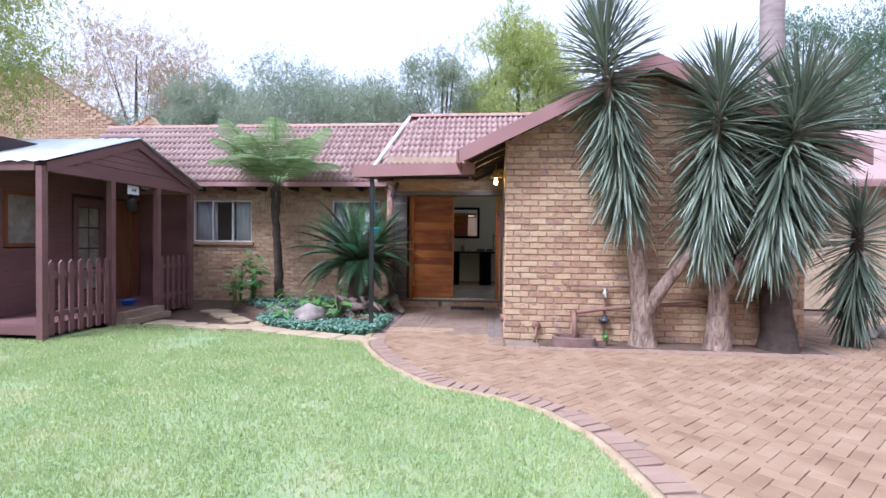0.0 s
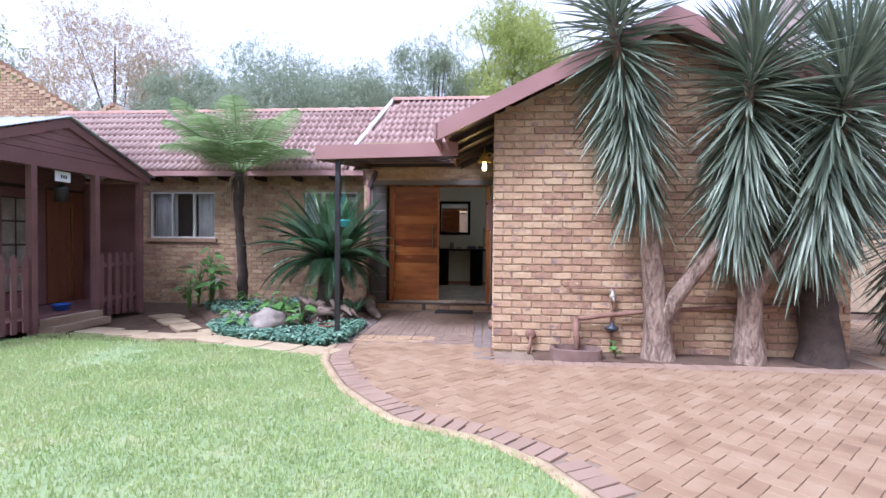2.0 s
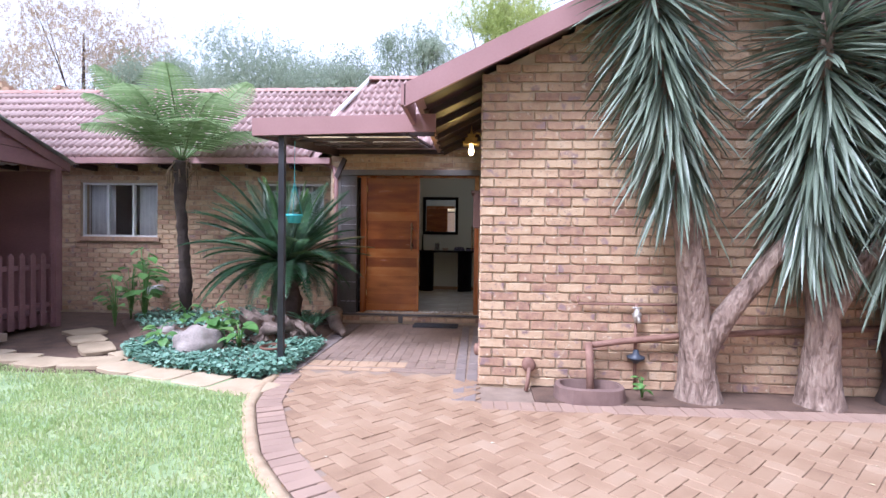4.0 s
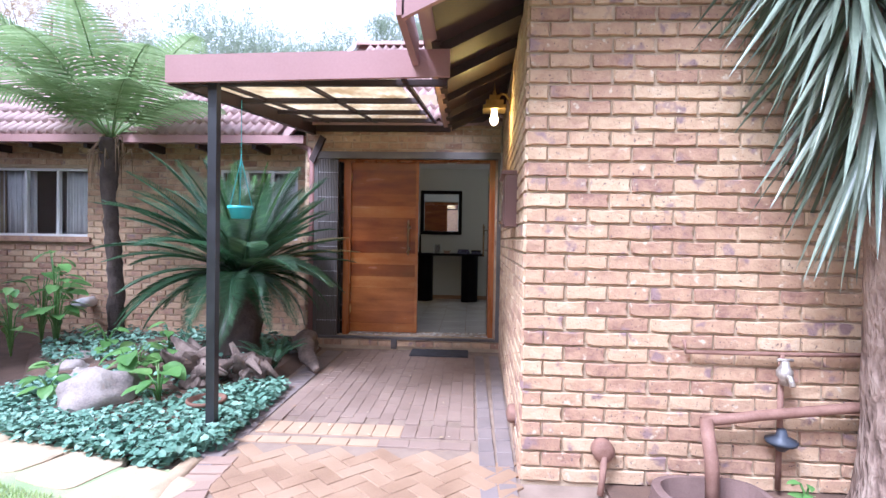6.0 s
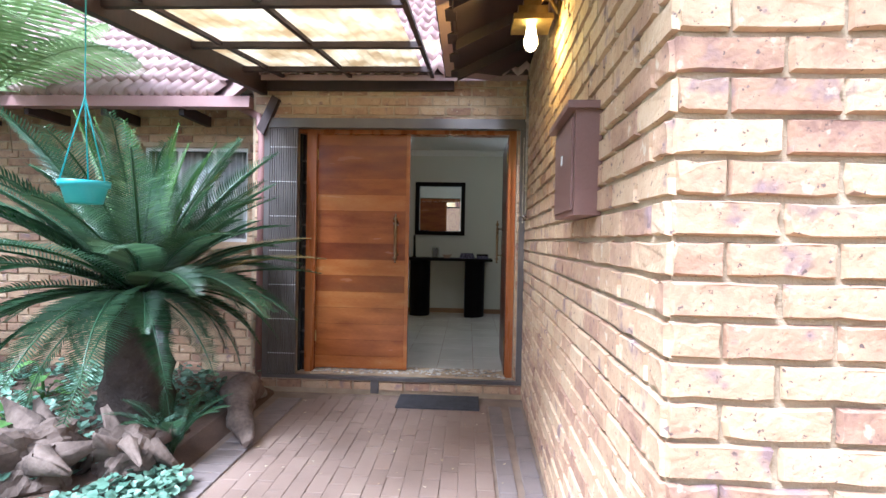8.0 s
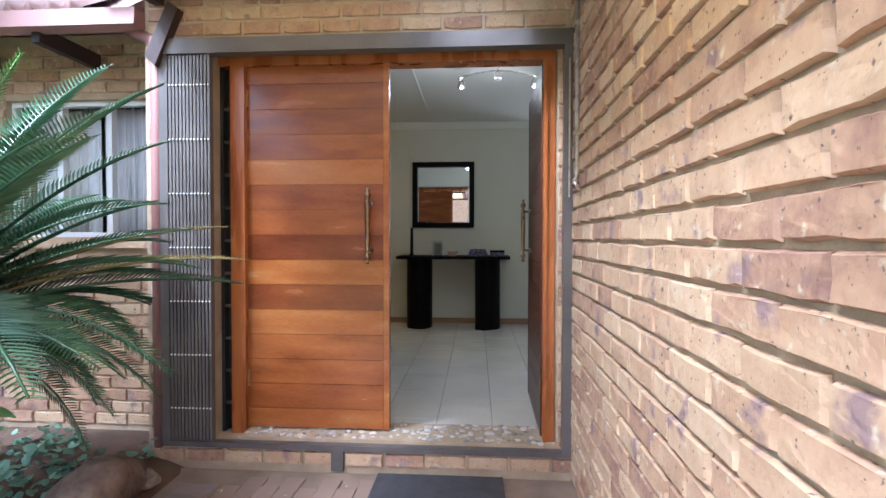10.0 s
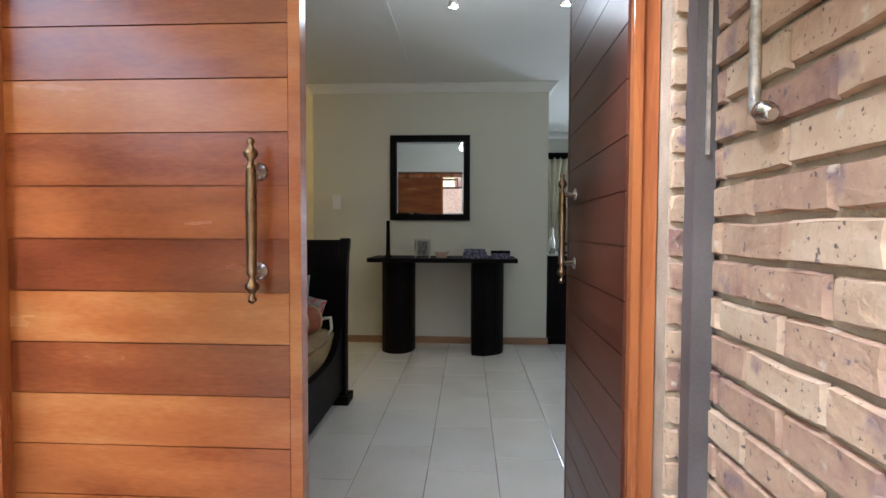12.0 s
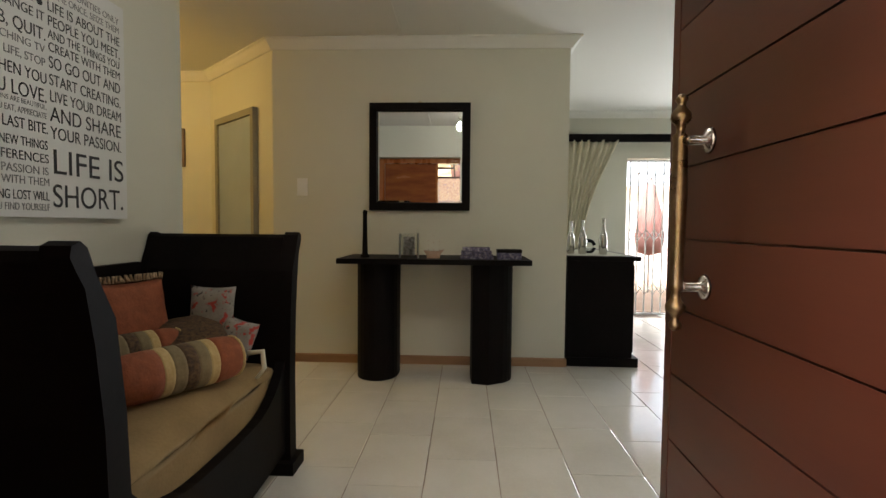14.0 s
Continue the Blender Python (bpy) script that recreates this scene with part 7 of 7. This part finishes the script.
def bolster(p, q, r):
    p, q = Vector(p), Vector(q)
    ln_ = (q - p).length
    b = thing("bolster", "round bolster cushion striped rust, cream and brown", "cushion", group="bolsters")
    b.matrix_basis = Matrix.Translation(p) @ (q - p).to_track_quat("Z", "Y").to_matrix().to_4x4()
    cuts = [(0, 0.30, M_RUST_F), (0.30, 0.38, M_CREAM_F), (0.38, 0.48, M_OLIVE_F), (0.48, 0.58, M_BROWN_F), (0.58, 0.68, M_OLIVE_F), (0.68, 0.76, M_CREAM_F), (0.76, 1.0, M_RUST_F)]
    for a, c, mat in cuts:
        bm = bmesh.new()
        prof = [(r * (1 - 0.12 * abs(2 * t - 1) ** 6), ln_ * t) for t in np.linspace(a, c, 5)]
        if a == 0:
            prof = [(r * 0.3, -0.012), (r * 0.75, -0.008)] + prof
        if c == 1:
            prof = prof + [(r * 0.75, ln_ + 0.008), (r * 0.3, ln_ + 0.012)]
        lathe(bm, prof, seg=22)
        part("band", bm, mat, b)
    for z in (0.0, ln_):
        bm = bmesh.new()
        tube(bm, [(r * 0.88 * math.cos(a), r * 0.88 * math.sin(a), z) for a in np.linspace(0, 2 * math.pi, 25)], 0.006, 6, cap=False)
        part("piping", bm, M_CREAM_F, b)
    return b
MZ = FZ + 0.57
bolster((-1.25, 10.74, MZ + 0.09), (-1.02, 11.15, MZ + 0.085), 0.092)
bolster((-1.53, 10.86, MZ + 0.10), (-1.30, 11.22, MZ + 0.10), 0.092)
def cushion(name, at, rot, size, thick, mat, label):
    c = thing(name, label, "cushion", group="daybed cushions")
    c.matrix_basis = pose(*at, *rot)
    bm = bmesh.new()
    n = 14
    top, bot = {}, {}
    for i in range(n + 1):
        for j in range(n + 1):
            u, w = 2 * i / n - 1, 2 * j / n - 1
            k = thick * ((1 - abs(u) ** 3) * (1 - abs(w) ** 3)) ** 0.5
            x, y = u * size * (1 - 0.08 * (1 - w * w)), w * size * (1 - 0.08 * (1 - u * u))
            wr = 0.006 * noise.noise((x * 14, y * 14, at[0]))
            top[i, j] = bm.verts.new((x, y, k + wr))
            bot[i, j] = top[i, j] if abs(u) == 1 or abs(w) == 1 else bm.verts.new((x, y, -k + wr))
    for i in range(n):
        for j in range(n):
            bm.faces.new((top[i, j], top[i + 1, j], top[i + 1, j + 1], top[i, j + 1])).smooth = True
            bm.faces.new((bot[i, j], bot[i, j + 1], bot[i + 1, j + 1], bot[i + 1, j])).smooth = True
    part("cover", bm, mat, c)
    return c
c1 = cushion("cushion", (-1.46, 11.18, MZ + 0.23), (78, 0, 72), 0.165, 0.055, M_RUST_F, "rust cushion with beaded fringe against the back")
M_BEAD = material("fringe_beads", [(0.16, 0.10, 0.05), (0.42, 0.30, 0.17)], 50, 0.5, 0.2)
bm = bmesh.new()
for i in range(26):
    u = -0.16 + 0.32 * i / 25
    tube(bm, [(u, 0.158, 0), (u + random.uniform(-0.01, 0.01), 0.188, random.uniform(-0.015, 0.015))], [0.007, 0.005], 5)
part("fringe", bm, M_BEAD, c1, "beaded fringe")
cushion("cushion", (-1.27, 11.25, MZ + 0.14), (18, -8, 30), 0.17, 0.05, M_BROWN_F, "flat dark brown cushion under the others")
M_FLORAL = material("floral_fabric", [(0.20, 0.19, 0.175), (0.30, 0.28, 0.26)], 20, 0.8, 0.15, specks=[(24, 0.56, 0.05, (0.36, 0.04, 0.03)), (55, 0.62, 0.05, (0.05, 0.045, 0.04))])
fb = cushion("cushion", (-1.22, 11.37, MZ + 0.235), (82, 0, -5), 0.115, 0.04, M_FLORAL, "white cushion printed with red flowers")
bag = cushion("cushion", (-1.08, 11.33, MZ + 0.12), (72, 12, -12), 0.085, 0.05, M_FLORAL, "small floral cloth bag with strap")
bm = bmesh.new()
tube(bm, [(0.09, -0.05, 0.03), (0.17, -0.02, 0.05), (0.19, -0.09, 0.02), (0.16, -0.14, 0)], 0.012, 8, flat=0.3)
part("strap", bm, M_PAINT, bag, "pale cloth strap")

# ---- canvas with words ----
M_CANVAS = material("canvas_print", [(0.60, 0.60, 0.58), (0.66, 0.66, 0.64)], 3, 0.7, 0.08, fine=300)
M_INK = material("black_ink", [(0.02, 0.02, 0.022), (0.035, 0.035, 0.036)], 9, 0.7, 0)
M_INKG = material("grey_ink", [(0.16, 0.16, 0.16), (0.22, 0.22, 0.22)], 9, 0.7, 0)
canvas = thing("word_canvas", "white canvas print covered with lines of black words", "wall art")
CXW = -1.66
boxes("canvas", M_CANVAS, [(CXW + 0.002, CXW + 0.035, 10.08, 11.385, 1.372, 2.33)], canvas, bev=0.006)
def words(txt, y0, y1, z, h, mat=None):
    """A line of words between y0 and y1 on the canvas, baseline z, letter height h."""
    cu = bpy.data.curves.new("text_line", "FONT")
    cu.body, cu.size, cu.extrude = txt, h / 0.72, 0.0004
    cu.materials.append(mat or M_INK)
    ob = new("text_line", cu)
    ob.parent = canvas
    bpy.context.view_layer.update()
    k = (y1 - y0) / max(0.01, ob.dimensions.x)
    ob.matrix_basis = Matrix(((0, 0, 1, CXW + 0.0362), (k, 0, 0, y0), (0, 1, 0, z), (0, 0, 0, 1)))
RC = [("OPPORTUNITIES ONLY", 2.245, 0.028, 1), ("COME ONCE. SEIZE THEM", 2.205, 0.028, 1), ("LIFE IS ABOUT THE", 2.150, 0.040, 0), ("PEOPLE YOU MEET,", 2.095, 0.040, 0), ("AND THE THINGS YOU", 2.048, 0.034, 0), ("CREATE WITH THEM", 2.000, 0.036, 0), ("SO GO OUT AND", 1.938, 0.046, 0), ("START CREATING.", 1.874, 0.044, 0), ("LIVE YOUR DREAM", 1.812, 0.044, 0), ("AND SHARE", 1.738, 0.058, 0), ("YOUR PASSION.", 1.672, 0.048, 0), ("LIFE IS", 1.540, 0.098, 0), ("SHORT.", 1.412, 0.092, 0)]
for txt, z, h, g in RC:
    words(txt, 10.965, 11.35, z, h, M_INKG if g else None)
LC = [("SOMETHING, CHANGE IT", 2.10, 0.035, 0.48), ("LIKE YOUR JOB, QUIT.", 2.03, 0.046, 0.52), ("TIME, STOP WATCHING TV", 1.985, 0.028, 0.48), ("THE LOVE OF YOUR LIFE, STOP", 1.935, 0.03, 0.52), ("FOR YOU WHEN YOU", 1.87, 0.042, 0.44), ("THINGS YOU LOVE.", 1.80, 0.052, 0.50), ("ALL EMOTIONS ARE BEAUTIFUL.", 1.775, 0.018, 0.30), ("WHEN YOU EAT, APPRECIATE", 1.74, 0.022, 0.30), ("EVERY LAST BITE.", 1.685, 0.040, 0.31), ("AND HEART TO NEW THINGS", 1.625, 0.034, 0.44), ("IN OUR DIFFERENCES", 1.575, 0.034, 0.42), ("THEIR PASSION IS", 1.53, 0.030, 0.31), ("DREAM WITH THEM", 1.49, 0.030, 0.32), ("GETTING LOST WILL", 1.435, 0.034, 0.29), ("HELP YOU FIND YOURSELF", 1.397, 0.026, 0.31)]
for txt, z, h, w_ in LC:
    words(txt, 10.95 - w_, 10.95, z, h, M_INKG if h < 0.031 else None)
words("LE.", 10.54, 10.63, 1.69, 0.062)
words("EN:", 10.54, 10.64, 1.40, 0.065)
words("LIFE.", 10.55, 10.93, 2.155, 0.145)

# ---- corridor: angled door, plaques ----
M_BLUEGREY = material("blue_grey_door_paint", [(0.28, 0.34, 0.42), (0.34, 0.40, 0.48)], 2, 0.45, 0.05)
M_GREYFRAME = material("grey_frame_paint", [(0.20, 0.19, 0.16), (0.27, 0.26, 0.22)], 2, 0.5, 0.05)
dd = thing("door_3", "closed blue-grey flush door in the angled wall", "door", (-1.93, 13.578, FZ), 138.3)
dd["kind"] = "structure"
boxes("frame", M_GREYFRAME, [(0.0, 0.055, 0.0, 0.05, 0, 2.26), (0.81, 0.865, 0.0, 0.05, 0, 2.26), (0.055, 0.81, 0.0, 0.05, 2.20, 2.26)], dd)
boxes("leaf", M_BLUEGREY, [(0.057, 0.808, 0.004, 0.03, 0.01, 2.195)], dd)
bm = bmesh.new()
tube(bm, [(0.12, 0.03, 1.05), (0.12, 0.08, 1.05), (0.22, 0.085, 1.05)], 0.009, 8)
part("door_handle", bm, M_NICKEL, dd)
M_PLAQ = material("brown_plaque", [(0.10, 0.06, 0.04), (0.17, 0.11, 0.07)], 12, 0.5, 0.2)
boxes("wall_plaque", M_PLAQ, [(-3.25, -3.02, 14.27, 14.298, 1.95, 2.35)], bev=0.012)
tagged(bpy.data.objects["wall_plaque"], "brown wooden plaque on the yellow-lit wall", "wall art")
boxes("small_picture", M_BLACKWOOD, [(-3.2, -3.06, 14.28, 14.298, 1.72, 1.86)], bev=0.004)
tagged(bpy.data.objects["small_picture"], "small black framed picture in the corridor", "picture")

# ---- dining end: sideboard, bottles, curtain, gate ----
sb = thing("sideboard", "black wooden sideboard with moulded top and plinth", "sideboard", (0.84, 13.42, FZ))
boxes("body", M_BLACKWOOD, [(0.0, 0.56, 0.0, 1.5, 0.08, 0.915)], sb)
boxes("top", M_BLACKWOOD, [(-0.01, 0.615, -0.02, 1.52, 0.917, 0.955)], sb, bev=0.014)
boxes("plinth", M_BLACKWOOD, [(-0.01, 0.61, -0.015, 1.515, 0.0, 0.078)], sb, bev=0.014)
for k in range(3):
    boxes("drawer_front", M_BLACKWOOD, [(0.562, 0.578, 0.03 + k * 0.49, 0.50 + k * 0.49, 0.12, 0.88)], sb)
M_SILVER = glassy("silvered_ceramic", (0.55, 0.53, 0.50), 0.12, True)
for k, (x, y, h) in enumerate(((0.93, 13.75, 0.30), (1.03, 13.72, 0.31), (1.20, 13.66, 0.33))):
    bm = bmesh.new()
    lathe(bm, [(0.028, 0), (0.036, 0.01), (0.038, h * 0.4), (0.03, h * 0.55), (0.014, h * 0.72), (0.012, h * 0.9), (0.016, h * 0.95), (0.014, h)], (0, 0, 0), 20)
    tagged(part("bottle", bm, M_SILVER, m=pose(x, y, FZ + 0.956)), "slender silver bottle vase on the sideboard", "bottle", "silver bottles")
bm = bmesh.new()
tube(bm, [(0.055 * math.cos(a), 0, 0.055 + 0.055 * math.sin(a)) for a in np.linspace(0.2, 2 * math.pi - 0.2, 20)], 0.016, 8)
tagged(part("ring_ornament", bm, M_BLACKWOOD, m=pose(1.12, 13.85, FZ + 0.968)), "dark ring ornament between the bottles", "ornament")
boxes("runner", M_PAINT, [(0.86, 1.40, 13.5, 14.6, FZ + 0.9555, FZ + 0.959)], bev=0)
tagged(bpy.data.objects["runner"], "pale lace runner on the sideboard", "table runner")
M_DRAPE = material("cream_drape", [(0.50, 0.46, 0.32), (0.60, 0.56, 0.42)], 4, 0.85, 0.1)
dr = thing("curtain", "cream curtain gathered to one side under a dark rail", "curtain", (0.84, 15.95, 0))
bm = bmesh.new()
n = 60
rows_ = []
for j in range(9):
    t = j / 8
    z = 2.52 - 1.75 * t
    half = 0.62 * (1 - 0.62 * math.sin(min(1, t * 1.25) * math.pi / 2))
    rows_.append([bm.verts.new((0.55 + half * (2 * i / n - 1) - 0.10 * t, 0.03 * math.sin(i * 1.35) + 0.01 * math.sin(i * 0.6), z)) for i in range(n + 1)])
for p, q in zip(rows_, rows_[1:]):
    for i in range(n):
        bm.faces.new((p[i], p[i + 1], q[i + 1], q[i])).smooth = True
part("cloth", bm, M_DRAPE, dr).modifiers.new("thick", "SOLIDIFY").thickness = 0.004
boxes("pelmet_rail", M_BLACKWOOD, [(0.83, 4.15, 15.93, 15.99, 2.50, 2.60)], bev=0.006)
tagged(bpy.data.objects["pelmet_rail"], "dark wooden curtain rail along the far wall", "curtain rail")
M_WGATE = material("white_gate_paint", [(0.62, 0.62, 0.62), (0.70, 0.70, 0.70)], 5, 0.4, 0.03)
tg = thing("trellis_gate", "white expanding trellis security gate across glass door", "security gate", (2.18, 16.08, FZ))
for i in range(13):
    x = 0.03 + i * 0.113
    boxes("upright", M_WGATE, [(x, x + 0.014, -0.02, 0.0, 0, 2.10)], tg, bev=0)
for z in (0.28, 1.02, 1.80):
    for i in range(12):
        x = 0.037 + i * 0.113
        for s in (0, 1):
            bm = bmesh.new()
            tube(bm, [(x, -0.024, z + s * 0.16), (x + 0.113, -0.024, z + 0.16 - s * 0.16)], 0.006, 4)
            part("lattice_bar", bm, M_WGATE, tg)
boxes("track", M_WGATE, [(0, 1.42, -0.03, 0.01, -0.003, 0.02), (0, 1.42, -0.03, 0.01, 2.10, 2.125)], tg, bev=0)
# beyond the far door
bm = bmesh.new()
box(bm, -2, 8, 16.31, 21.9, -0.2, 0.14)
structure(part("patio", bm, M_PAVER), "sunlit paved patio behind the house", "patio")
M_PALEWALL = material("pale_garden_wall", [(0.50, 0.46, 0.40), (0.62, 0.58, 0.52)], 3, 0.9, 0.3)
for r in range(5):
    bm = bmesh.new()
    box(bm, -1.5, 8, 20.4, 20.5, 0.14 + r * 0.36, 0.485 + r * 0.36)
    bevel(bm, 0.02)
    structure(part("garden_wall_panel", bm, M_PALEWALL), "pale precast garden wall panel", "wall")
M_RED = material("red_canvas", [(0.24, 0.11, 0.09), (0.32, 0.16, 0.13)], 4, 0.7, 0.1)
um = thing("patio_umbrella", "folded red patio umbrella outside the far door", "umbrella", (3.35, 18.4, 0.14))
bm = bmesh.new()
lathe(bm, [(0.05, 0.7), (0.22, 0.75), (0.26, 1.0), (0.20, 1.5), (0.06, 2.0), (0.02, 2.1)], seg=12)
part("canopy", bm, M_RED, um)
bm = bmesh.new()
tube(bm, [(0, 0, 0), (0, 0, 2.2)], 0.02, 8)
part("pole", bm, M_WGATE, um)
boxes("awning", M_RED, [(1.6, 4.2, 16.301, 17.4, 2.42, 2.5)], bev=0.01)
tagged(bpy.data.objects["awning"], "red awning strip over the far door", "awning")
# ---- bricks ----
brickwork(wall_front, pose(GX, GY, 0), GR - GX, 3.9, near=(0, 2.0, 0.6, 2.4), top=lambda u: gable_top(GX + u) + 0.03, seed=2, v0=0.0124)
brickwork(wall_side, pose(GX, GY, 0, 0, 0, -1.25) @ pose(0, 3.62, 0, 0, 0, -90), 3.62, 2.84, near=(0.0, 3.7, 0.8, 2.3), seed=3, v0=0.0124)
brickwork(wall_door, pose(-1.93, DY, 0), 2.52, 3.0, holes=[(0.39, 2.41, 0, 2.44)], near=(0, 3, 0, 3), seed=4)
brickwork(wall_window, pose(-9.0, WY, 0), 7.05, 2.7, holes=[(a + 9.0, b + 9.0, c - 0.09, d) for a, b, c, d in WIN], near=(4.4, 8, 0, 2.7), seed=5)
brickwork(gw, pose(-18, 13.99, 0), 7.8, 7.0, top=nb_top, seed=7, v0=3.0)
brickwork(bpy.data.objects["step"], pose(-1.90, 9.255, 0), 2.45, 0.13, near=(0, 3, 0, 1), seed=8, v0=0.02)
